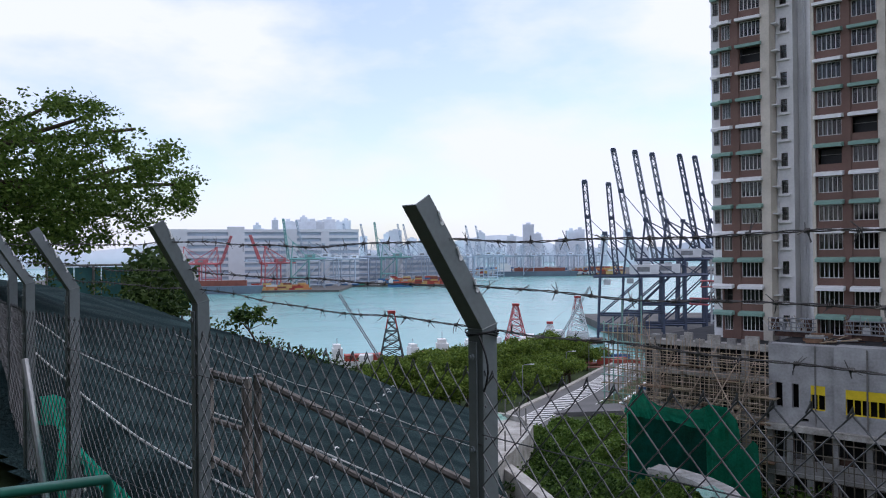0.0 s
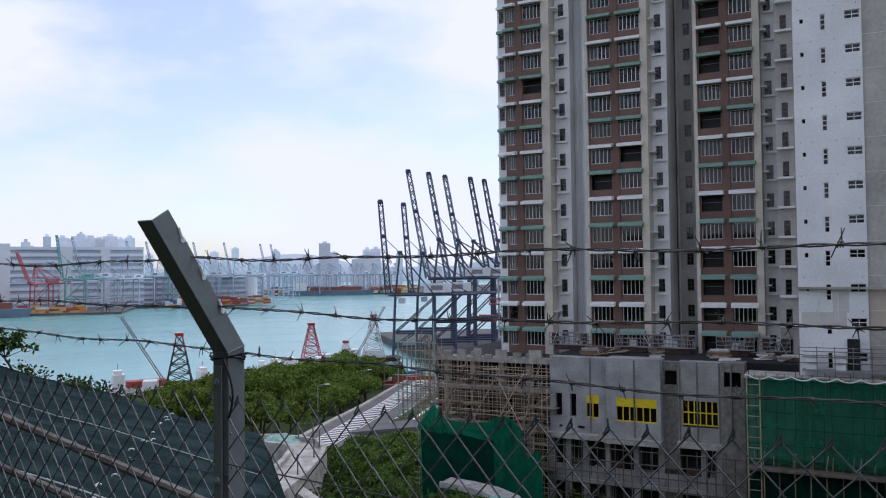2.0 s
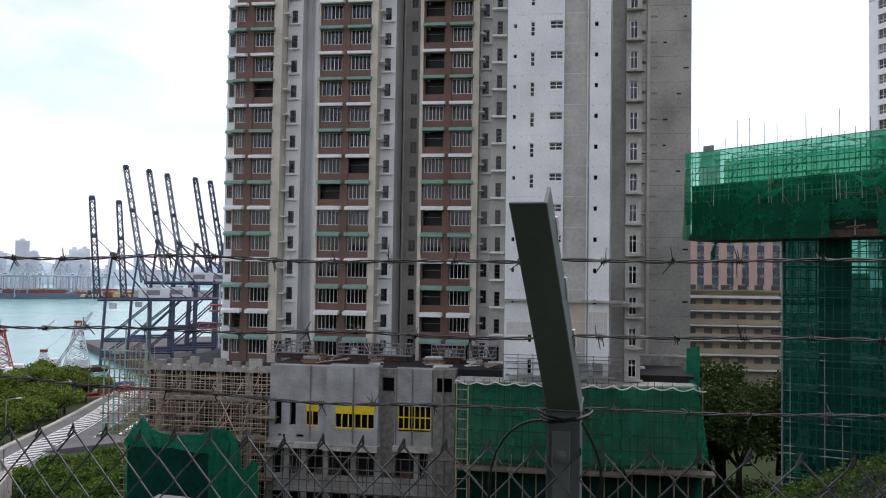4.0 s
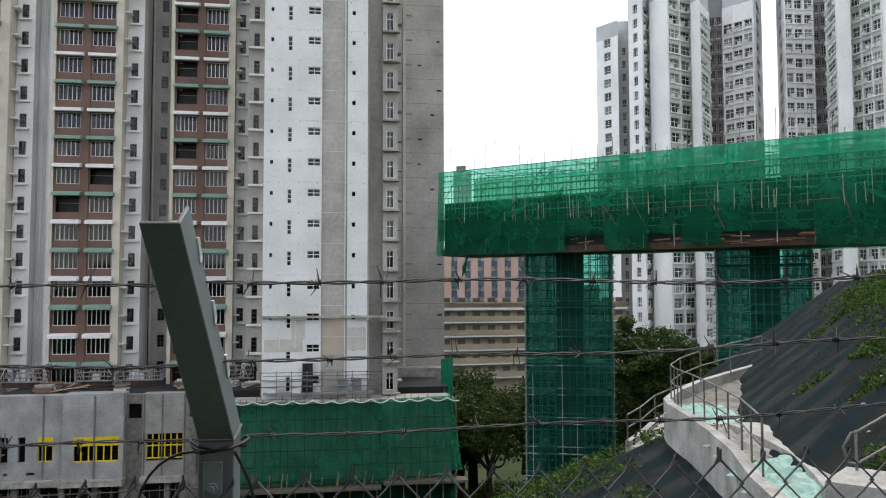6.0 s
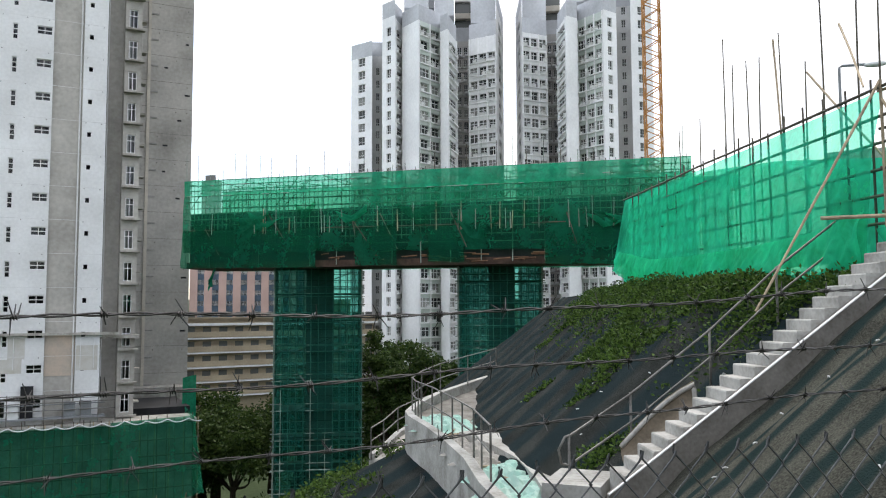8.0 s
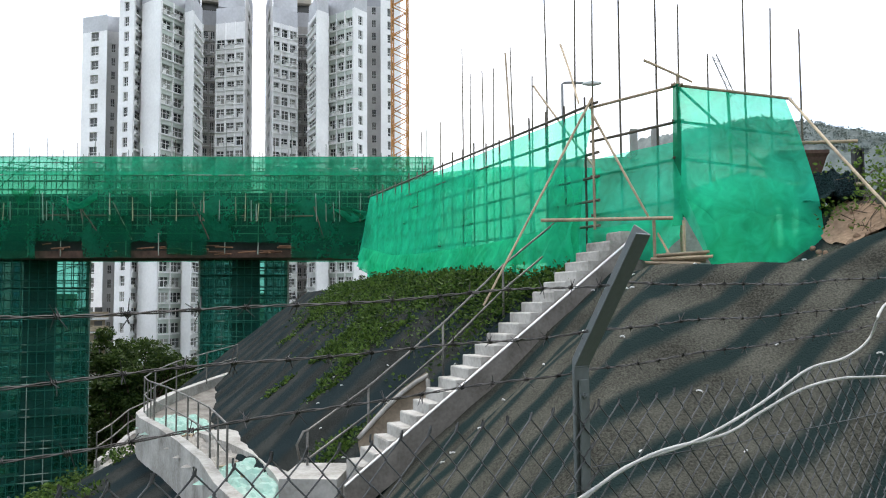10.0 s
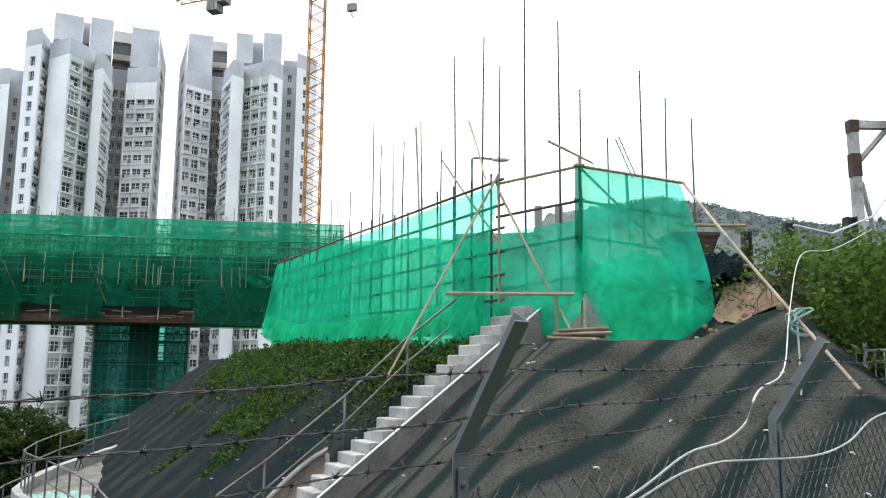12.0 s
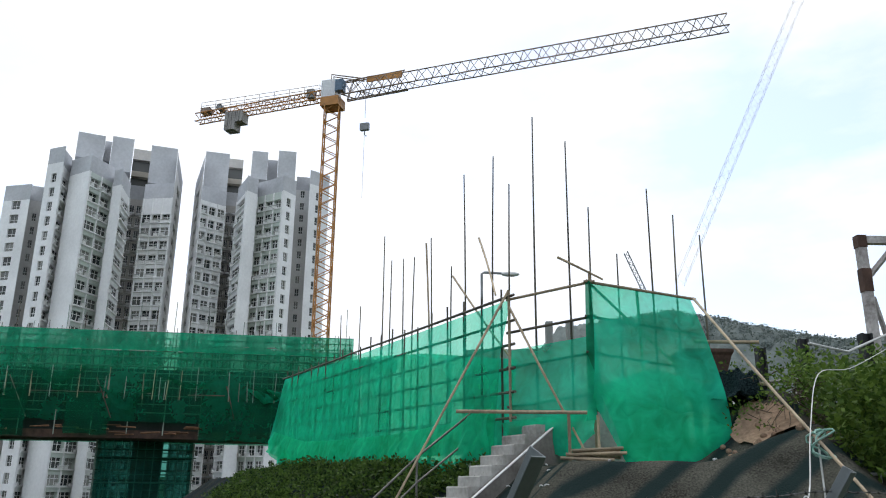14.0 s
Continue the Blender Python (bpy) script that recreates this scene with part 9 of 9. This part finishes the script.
def gondola(a, w):
    g = empty("work_gondola", "grey suspended work platform parked at the tower foot", "gondola", TOWER @ pose(a, 80.6, -6.9), "gondolas")
    Tubes().box(0, w, 0, 0.8, 0.5, 0.62).put("floor", CRANEGREY, g)
    for z in (0.95, 1.35, 1.75):
        Tubes().run([(0, 0, z), (w, 0, z)], 0.04, 5).put("rail_tube", CRANEGREY, g)
        Tubes().run([(0, 0.8, z), (w, 0.8, z)], 0.04, 5).put("rail_tube", CRANEGREY, g)
    n_ = int(w / 0.7)
    for k in range(n_ + 1):
        Tubes().run([(w * k / n_, 0, 0.5), (w * k / n_, 0, 1.8)], 0.035, 5).put("post", CRANEGREY, g)
    for x in (0.2, w - 0.9):
        Tubes().box(x, x + 0.6, 0.15, 0.65, 0.63, 1.7).put("hoist_motor", RUST, g)
    Tubes().box(0.5, w - 0.5, 0.2, 0.6, 0.0, 0.498).put("trestle", RUST, g)
    if w > 3:
        Tubes().box(w * 0.4, w * 0.6, 0.2, 0.6, 0.63, 1.2).put("tool_box", CONT[3], g)
    for k in range(int(w * 2.2)):
        x, h = rng.uniform(0.1, w - 0.5), rng.uniform(0.25, 0.95)
        Tubes().box(x, x + rng.uniform(0.15, 0.55), 0.12 + rng.uniform(0, 0.3), 0.66, 0.625, 0.63 + h).put("stored_material", rng.choice((HOODW, CRANEGREY, RUST, TIMBER, CONCW, GREYW)), g)
    for k in range(int(w * 2.5)):
        x = rng.uniform(0.1, w - 0.1)
        Tubes().run([(x, 0.1, 0.63), (x + rng.uniform(-0.7, 0.7), -0.06, rng.uniform(1.5, 2.5))], 0.03, 4).put("leaning_pole", rng.choice((GREYW, BAMBOO, CRANEGREY)), g)


for a, w in ((-29.0, 4.2), (-22.0, 3.6), (-18.4, 4.2), (-12.2, 3.4), (-8.3, 2.6)):
    gondola(a, w)
gb = empty("white_core_gondola", "long work platform hung on the white core", "gondola", TOWER @ pose(-4.2, 71.1, -6.9))
for z in (0.7, 1.15, 1.6):
    Tubes().run([(0, 0, z), (9.4, 0, z)], 0.04, 5).put("rail_tube", CRANEGREY, gb)
Tubes().box(0, 9.4, -0.1, 0.7, 0.0, 0.15).put("floor", CRANEGREY, gb)
for x in (0.3, 2.4, 6.4, 7.6):
    Tubes().box(x, x + 0.8, 0.05, 0.6, 0.152, 1.3).put("hoist_motor", CRANEGREY if x > 3 else HOODW, gb)
# solid dark box that paints the doorway's gloom
Tubes().box(3.3, 4.2, 0.4, 0.8, 0.152, 2.6).put("doorway", DARKIN, gb)
rng = random.Random(515)
for k in range(16):
    pile = empty("roof_material_stack", "stack of site timber and pipes on the podium roof", "material stack", TOWER @ pose(rng.uniform(-26, -6), rng.uniform(76.2, 79.5), -6.94, 0, 0, rng.uniform(-25, 25)), "roof materials")
    for j in range(rng.randint(3, 6)):
        x, l = rng.uniform(-0.2, 0.2), rng.uniform(0.8, 1.9)
        if k % 3:
            Tubes().box(x, x + l, -0.3, 0.3, j * 0.14 + 0.002, j * 0.14 + 0.13).put("board", rng.choice((TIMBER, CONCW, CRANEGREY, GREYW)), pile)
        else:
            Tubes().run([(x, -0.3 + j * 0.12, 0.06), (x + l, -0.3 + j * 0.12, 0.06 + rng.uniform(0, 0.5))], 0.05, 6).put("pipe", rng.choice((GREYW, RUST, BAMBOO)), pile)
rc = empty("roof_plant", "red and white site mast behind the podium corner", "site mast", TOWER @ pose(-38.5, 92, -7))
for x in (-0.8, 0.8):
    for y in (-0.8, 0.8):
        Tubes().run([(x, y, 0), (x, y, 7.5)], 0.14, 4).put("mast_leg", CRANEWHITE, rc)
for k in range(8):
    z = 0.2 + k * 0.9
    Tubes().run([(-0.8, -0.8, z), (0.8, -0.8, z + 0.9)], 0.09, 4).run([(0.8, -0.8, z), (0.8, 0.8, z + 0.9)], 0.09, 4).put("mast_lacing", CRANEWHITE, rc)
for x0, x1, z in ((-3.4, -1.0, 2.2), (1.2, 5.4, 2.4), (-2.0, 4.0, 4.3)):
    for dz in (0.0, 0.7):
        Tubes().run([(x0, -1, z + dz), (x1, -1, z + dz)], 0.10, 4).put("red_rail", FARRED, rc)
    n_ = int((x1 - x0) / 0.8)
    for k in range(n_ + 1):
        x = x0 + (x1 - x0) * k / n_
        Tubes().run([(x, -1, z), (x + 0.3, -1, z + 0.7)], 0.07, 4).put("red_lacing", FARRED, rc)
PATCH = mat("sandy_beige_render", (0.53, 0.42, 0.33), 0.85, 0.25, 0.8, 6, 0.2, tint=(0.40, 0.36, 0.31))
# ledge and pale patch low on the white core
Tubes().box(-4.6, 6.2, W - 0.35, W - 0.014, -0.35, -0.15).put("transfer_ledge", CONCW, tower)
Tubes().box(0.7, 2.9, W + 0.2, W + 0.248, -3.6, -0.352).put("patch_panel", PATCH, tower, "sandy beige rendered patch")
Tubes().box(4.5, 7.8, W + 0.3, W + 0.99, -0.7, -0.4).put("transfer_ledge", CONCW, tower)
Tubes().box(7.6, 14.3, 84.5, 86.99, -7.4, -6.0).put("parapet", CONCW, tower)


# ---- trees, bushes, creepers ----
def limb(t, p, q, r0, r1, rng, n=6, wob=0.08):
    p, q = Vector(p), Vector(q)
    L = (q - p).length
    o = Vector((rng.gauss(0, 1), rng.gauss(0, 1), rng.gauss(0, 1))) * L * wob
    pts = [p.lerp(q, i / n) + o * math.sin(math.pi * i / n) for i in range(n + 1)]
    t.run(pts, r0, 7, r1)
    return pts


def tree(x, y, z, h, spread, seed, label, mt=None, leaf=0.5, clumps=16, per=70, group=""):
    """A tapered trunk with limbs and an uneven crown of leaf clumps."""
    rng = random.Random(seed)
    e = empty("tree", label, "tree", pose(x, y, z), group)
    t = Tubes()
    fork = h * rng.uniform(0.30, 0.45)
    limb(t, (0, 0, -0.5), (rng.uniform(-0.4, 0.4), rng.uniform(-0.4, 0.4), fork), 0.035 * h, 0.022 * h, rng)
    v, f = [], []
    for k in range(clumps):
        a, rr = rng.uniform(0, 6.28), spread * math.sqrt(rng.random()) * 0.85
        c = Vector((rr * math.cos(a), rr * math.sin(a), fork + (h - fork) * (0.25 + 0.7 * rng.random() * (1 - 0.5 * rr / spread))))
        if k < 9:
            limb(t, (0, 0, fork * rng.uniform(0.8, 1.05)), c, 0.012 * h, 0.004 * h, rng)
        s = spread * rng.uniform(0.25, 0.42)
        leaf_cloud(v, f, c, s, s, s * 0.7, per, leaf, rng)
    t.put("trunk", BARK, e)
    pydata("crown", v, f, mt or LEAF, e)
    return e


# big tree that reaches over the fence on the harbour side
rng = random.Random(8)
bt = empty("overhanging_tree", "large broad tree reaching over the fence line", "tree")
t = Tubes()
root = Vector((-9.8, 10.2, 0.3))
limb(t, root, (-9.2, 10.6, 2.6), 0.30, 0.22, rng)
hub = Vector((-9.2, 10.6, 2.6))
ends = []
for az, el, rr in ((-33, 8.5, 11), (-30, 11, 12), (-27.5, 12.5, 12.5), (-25, 12.5, 12.5), (-22.5, 12, 13), (-20, 11, 13), (-18.0, 8.8, 13), (-16.9, 6.4, 13), (-22, 5.5, 12.5), (-26, 6.5, 11.5), (-29, 5, 11), (-24, 3.5, 12.5), (-20.5, 3.5, 13), (-31, 3.0, 11)):
    c = polar(az - 2.4, rr, 1.6 + rr * math.tan(radians(el * 0.74)))
    pts = limb(t, hub, c, 0.10, 0.022, rng, 8, 0.05)
    ends.append(c)
    for k in range(4):
        b = pts[3 + k]
        limb(t, b, b + Vector((rng.uniform(-0.9, 0.9), rng.uniform(-0.7, 0.7), rng.uniform(-0.2, 0.9))), 0.025, 0.006, rng, 5)
t.put("trunk", BARK, bt)
v, f = [], []
for k in range(2600):
    az = rng.uniform(-34, -16.6)
    hi = 11.0 - 0.055 * max(0.0, az + 25) ** 2 - 0.10 * max(0.0, -26 - az) + 0.7 * noise.noise(Vector((az * 0.9, 1, 0)))
    lo = 0.2 + max(0.0, az + 24) * 0.45 + 0.7 * noise.noise(Vector((az * 0.8, 5, 0)))
    u = rng.random()
    el = lo + (hi - lo) * u
    gap = noise.noise(Vector((az * 0.9, el * 1.0, 3))) + 0.5 * noise.noise(Vector((az * 2.3, el * 2.3, 8)))
    if gap < -0.22 + 0.30 * smooth(-24, -17, az) + 0.28 * smooth(0.55, 1.0, u) + 0.15 * smooth(0.15, 0.0, u):
        continue
    rr = rng.uniform(10.6, 13.6)
    c = polar(az - 2.4, rr, 1.6 + rr * math.tan(radians(el * 0.90)))
    s = rng.uniform(0.10, 0.22)
    leaf_cloud(v, f, c, s, s, s * 0.7, 26 if az < -22 else 18, 0.062, rng, 0.25)
pydata("crown", v, f, LEAF, bt)

# hedge trees along the port road
LEAFH = leaf_mat("sunlit_hedge_leaves", (0.036, 0.075, 0.012), (0.19, 0.26, 0.045), 0.35)
for k in range(120):
    r_ = random.Random(200 + k)
    s = (k + r_.random()) / 120
    dep = r_.uniform(0, 1) ** 1.3 * 48 * (1 - 0.3 * s)
    x, y = -14 + 66 * s - 0.25 * dep, 206 + 100 * s + dep
    tree(x, y, terrain(x, y) - 0.3, r_.uniform(9.5, 13.5) * (1.0 + 0.35 * s), r_.uniform(4.6, 6.4), 300 + k, "dense green broadleaf tree beside the port road", LEAFH, 0.85, 18, 100, "roadside trees")

# trees that hug the road's seaward edge, and shrubs on the bank below the side road
for k in range(46):
    r_ = random.Random(900 + k)
    i = r_.choice((3, 4, 4, 5, 5, 6))
    a, b = Vector(ROAD[i]), Vector(ROAD[i + 1])
    p = a.lerp(b, r_.random()) + Vector((-(b - a).y, (b - a).x)).normalized() * r_.uniform(13, 34)
    tree(p.x, p.y, terrain(p.x, p.y) - 0.3, r_.uniform(7.5, 11), r_.uniform(4.4, 6.0), 950 + k, "dense green broadleaf tree beside the port road", LEAFH, 0.8, 18, 100, "roadside trees")
for k in range(40):
    r_ = random.Random(1100 + k)
    s = r_.random()
    x, y = 8 + 40 * s + r_.uniform(-3, 3), 152 - 30 * s - r_.uniform(0, 34)
    tree(x, y, terrain(x, y) - 0.5, r_.uniform(2.6, 4.6), r_.uniform(2.4, 3.8), 1150 + k, "rounded dark green shrub on the bank below the road", LEAF, 0.55, 18, 100, "bank shrubs")

# dark wood in the gully under the bridge
for k in range(30):
    r_ = random.Random(500 + k)
    az = r_.uniform(49.5, 68)
    rr = r_.uniform(82, 102)
    p = polar(az, rr)
    hgt = r_.uniform(10, 16)
    top = -6.0 + r_.uniform(-3.5, 2.0) - (3 if az < 52 else 0)
    tree(p.x, p.y, top - hgt, hgt, r_.uniform(3.4, 5.2), 600 + k, "dark evergreen tree in the gully below the bridge", LEAFD, 0.42, 26, 260, "gully trees")
for k in range(14):
    r_ = random.Random(700 + k)
    az = r_.uniform(63, 80)
    rr = r_.uniform(74, 100)
    p = polar(az, rr)
    hgt = r_.uniform(9, 13)
    top = -2.5 + r_.uniform(-3, 3.5)
    tree(p.x, p.y, top - hgt, hgt, r_.uniform(3, 4.5), 760 + k, "dark tree before the housing estate", LEAFD, 0.42, 22, 240, "gully trees")


def scatter(name, n, place, size, mt, label, category, seed, clump=10, spread=0.25, flat=0.6, droop=-0.4):
    """Low growth: n leaf tufts on places drawn from place(rng)."""
    rng = random.Random(seed)
    v, f = [], []
    for _ in range(n):
        p = place(rng)
        if p is None:
            continue
        leaf_cloud(v, f, p, spread, spread, spread * flat, clump, size, rng, droop)
    return tagged(pydata(name, v, f, mt), label, category, kind="stuff")


def crest_creeper(rng):
    s, q = rng.uniform(-0.5, 17.5), abs(rng.gauss(0, 0.85)) + 0.42
    p = L0 + LD * s + LP * q
    if s < 1.0 and q > 0.9:
        return None
    return (p.x, p.y, right_h(p.x, p.y) + 0.03 + 0.5 * max(0.0, noise.noise(Vector((p.x * 1.1, p.y * 1.1, 8))) + 0.12) * rng.random())


def slope_creeper(rng):
    s, q = rng.uniform(1.5, 15), rng.uniform(0.6, 4.6)
    p = L0 + LD * s + LP * q
    if noise.noise(Vector((p.x * 0.45, p.y * 0.45, 2.0))) + 0.25 * noise.noise(Vector((p.x * 1.4, p.y * 1.4, 5))) < 0.10 + 0.05 * q:
        return None
    return (p.x, p.y, right_h(p.x, p.y) + 0.02 + 0.3 * max(0.0, noise.noise(Vector((p.x * 1.6, p.y * 1.6, 3)))) * rng.random())


scatter("crest_creeper", 3000, crest_creeper, 0.095, LEAFY, "leafy creeper along the crest of the netted slope", "creeper", 61, 13, 0.32)
scatter("slope_creeper", 5200, slope_creeper, 0.10, LEAFY, "patches of creeper growing through the slope netting", "creeper", 62, 9, 0.15, 0.35)


def right_bush(rng):
    a, r_ = rng.uniform(115.6, 132), rng.uniform(12.0, 16)
    if a < 117.5 and r_ < 14:
        return None
    p = polar(a, r_)
    top = 1.6 + r_ * math.tan(radians(8.4 - 0.10 * (a - 118))) + 0.5 * noise.noise(Vector((a * 0.6, r_ * 0.8, 0)))
    lo = 0.2
    return (p.x, p.y, lo + (top - lo) * rng.random() ** 0.7)


scatter("bank_bush", 3000, right_bush, 0.11, LEAF, "dense bushes on the bank beside the works", "bush", 63, 14, 0.32, 0.9)


def crest_weed(rng):
    a = rng.uniform(111.5, 119)
    p = polar(a, rng.uniform(12.6, 14.5))
    return (p.x, p.y, right_h(p.x, p.y) + rng.uniform(0.1, 0.9))


scatter("crest_weeds", 90, crest_weed, 0.07, LEAF, "straggly weeds at the edge of the bare soil", "weeds", 64, 12, 0.2)


def gully_scrub(rng):
    a, r_ = rng.uniform(58, 78), rng.uniform(26, 46)
    p = polar(a, r_)
    if 21 < p.x < 30 and p.y < 10.6:
        return None
    return (p.x, p.y, terrain(p.x, p.y) + 0.4)


def bank_scrub(rng):
    x, y = rng.uniform(14, 34), rng.uniform(5, 17)
    d = off_parapet(x, y)
    if not 0.5 < d < 7.5 or noise.noise(Vector((x * 0.5, y * 0.5, 4))) < 0.25 - 0.10 * d or (y < 13.2 and x > 24.4 and y > 11.4):
        return None
    return (x, y, bank_h(x, y) + 0.05 + 0.25 * rng.random())


scatter("bank_scrub", 2600, bank_scrub, 0.14, LEAFY, "bright weeds growing through the bank netting", "scrub", 75, 12, 0.3, 0.6)
scatter("gully_scrub", 1500, gully_scrub, 0.34, LEAFY, "bright scrub on the bank below the platform", "scrub", 65, 14, 0.8, 0.7)


def gully_floor(rng):
    a, r_ = rng.uniform(42, 72), rng.uniform(50, 104)
    p = polar(a, r_)
    return (p.x, p.y, terrain(p.x, p.y) + rng.uniform(0.1, 1.2) + 3.0 * max(0.0, noise.noise(Vector((p.x * 0.15, p.y * 0.15, 1)))))


scatter("gully_undergrowth", 4200, gully_floor, 0.5, LEAFD, "dark undergrowth on the gully floor", "undergrowth", 78, 12, 1.2, 0.7)


def low_scrub(rng):
    a, r_ = rng.uniform(-2, 26), rng.uniform(34, 138)
    p = polar(a, r_)
    if math.hypot(p.x - 4, (p.y - 50) * 0.25) < 4:
        return None
    lump = max(0.0, noise.noise(Vector((p.x * 0.30, p.y * 0.16, 2.0))) + 0.6 * noise.noise(Vector((p.x * 0.8, p.y * 0.45, 5.0))))
    return (p.x, p.y, terrain(p.x, p.y) + 0.2 + 3.4 * lump * (0.35 + 0.65 * rng.random()))


def path_scrub(rng):
    """Growth on the bank that carries the hairpin path."""
    u = rng.random() * (len(PW) - 1)
    i = int(u)
    a, b = Vector(PW[i]), Vector(PW[i + 1])
    n_ = Vector(((b - a).y, -(b - a).x)).normalized()
    off = rng.uniform(0.5, 7.0)
    p = a.lerp(b, u - i) + n_ * off
    return (p.x, p.y, PZ[i] - 1.0 - 0.55 * off + rng.uniform(-0.8, 0.2))


def bend_scrub(rng):
    """Growth that hides the fill under the lower bend."""
    u = rng.random() * (len(LPW) - 1)
    i = int(u)
    a, b = Vector(LPW[i]), Vector(LPW[i + 1])
    n_ = Vector(((b - a).y, -(b - a).x)).normalized()
    off = rng.uniform(0.4, 5.0)
    p = a.lerp(b, u - i) + n_ * off
    return (p.x, p.y, LPZ[i] + (LPZ[i + 1] - LPZ[i]) * (u - i) - 0.7 - 0.3 * off + rng.uniform(-0.9, 0.25))


scatter("bend_scrub", 900, bend_scrub, 0.36, LEAF, "rough green scrub below the path bend", "scrub", 83, 14, 0.8, 0.7)
scatter("path_bank_scrub", 1500, path_scrub, 0.28, LEAFY, "dark scrub on the bank below the hairpin path", "scrub", 81, 14, 0.6, 0.7)
scatter("hillside_scrub", 9000, low_scrub, 0.42, LEAF, "rough green scrub on the hillside above the road", "scrub", 66, 14, 0.95, 0.7)


def left_crest(rng):
    x = rng.uniform(-8.5, -1.0)
    y = 15.2 + 0.25 * (x + 4) * 0.2 + rng.uniform(-0.3, 0.5)
    h = 0.1 if x > -4.6 else 0.55
    return (x, y, left_h(x, y) + rng.uniform(0, h))


scatter("slope_edge_scrub", 150, left_crest, 0.08, LEAFD, "dark scrub along the edge of the netted slope", "scrub", 67, 12, 0.22)
tree(-3.55, 15.2, left_h(-3.55, 15.2) - 0.1, 0.78, 0.42, 71, "small bushy sapling on the slope edge", LEAFY, 0.10, 14, 36)


def back_bush(rng):
    a, r_ = rng.uniform(-22.0, -19.4), rng.uniform(18, 22)
    p = polar(a, r_)
    return (p.x, p.y, 0.2 + rng.random() * 1.3)


scatter("dark_bush", 150, back_bush, 0.2, LEAFD, "dark bush behind the netted slope", "bush", 68, 16, 0.45, 0.8)


def near_left(rng):
    return (-1.95 + rng.uniform(-0.25, 0.22), 3.05 + rng.uniform(-0.2, 0.2), rng.uniform(0.5, 1.05))


scatter("path_shrub", 26, near_left, 0.05, LEAFY, "small shrub beside the path fence", "shrub", 69, 12, 0.10, 0.9)

# ---- green hoarding and gate at the far end of the slope ----
hd = empty("green_hoarding", "teal green metal hoarding with a tube frame", "hoarding", pose(-9.6, 19.8, 0, 0, 0, 24))
TEALP = mat("teal_hoarding_paint", (0.045, 0.16, 0.145), 0.55, 0.2, 1.2, 14, 0.1)
for k in range(5):
    Tubes().box(k * 0.62, k * 0.62 + 0.60, 0, 0.04, -0.1, 1.35).put("panel", TEALP, hd)
Tubes().run([(-0.1, -0.05, 1.4), (3.2, -0.05, 1.4)], 0.03, 6).put("top_rail", RAILM, hd)
for k in range(4):
    Tubes().run([(k * 1.05, -0.05, -0.2), (k * 1.05, -0.05, 2.1 if k == 0 else 1.42)], 0.03, 6).put("post", RAILM, hd)
gt = empty("steel_bar_gate", "grey steel bar gate beside the hoarding", "gate", pose(-7.6, 20.4, 0, 0, 0, 20))
for k in range(9):
    Tubes().run([(k * 0.12, 0, 0.0), (k * 0.12, 0, 1.75)], 0.018, 5).put("bar", RAILM_L, gt)
for z in (0.1, 0.95, 1.7):
    Tubes().run([(-0.02, 0, z), (0.98, 0, z)], 0.02, 5).put("rail", RAILM_L, gt)
cloth = empty("green_net_cloth", "bright green net cloth folded over the slope edge", "netting")
net_sheet("fold", [(-2.93, 6.14, 0.57), (-2.64, 5.78, 0.65), (-2.39, 5.52, 0.64)], [(-2.8, 5.91, 0.42), (-2.58, 5.68, 0.44), (-2.33, 5.39, 0.51)], 34, 18, 0.05, NETC, cloth, 44.0, freq=7.0)
net_sheet("hanging_strip", [(-2.56, 5.67, 0.49), (-2.37, 5.45, 0.53)], [(-2.61, 5.67, -0.13), (-2.32, 5.35, -0.03)], 22, 30, 0.035, NETC, cloth, 46.0, freq=8.0)
net_sheet("band", [(-2.36, 5.42, 0.44), (-2.19, 5.24, 0.38), (-1.95, 4.97, 0.32), (-1.71, 4.71, 0.26), (-1.58, 4.57, 0.21)], [(-2.35, 5.4, 0.34), (-2.19, 5.22, 0.27), (-2.02, 5.03, 0.22), (-1.86, 4.84, 0.19), (-1.77, 4.75, 0.14)], 48, 12, 0.03, NETC, cloth, 48.0, freq=6.0)
# boulder at the path edge
bm = bmesh.new()
bmesh.ops.create_icosphere(bm, subdivisions=4, radius=1.0)
for vv in bm.verts:
    vv.co *= 1 + 0.25 * noise.noise(vv.co * 1.6) + 0.08 * noise.noise(vv.co * 5)
    vv.co = Vector((vv.co.x * 0.28, vv.co.y * 0.3, vv.co.z * 0.75))
tagged(mesh_ob("boulder", bm, SOIL, smooth=True), "rough brown boulder at the edge of the path", "boulder").location = (-2.02, 3.05, 0.1)
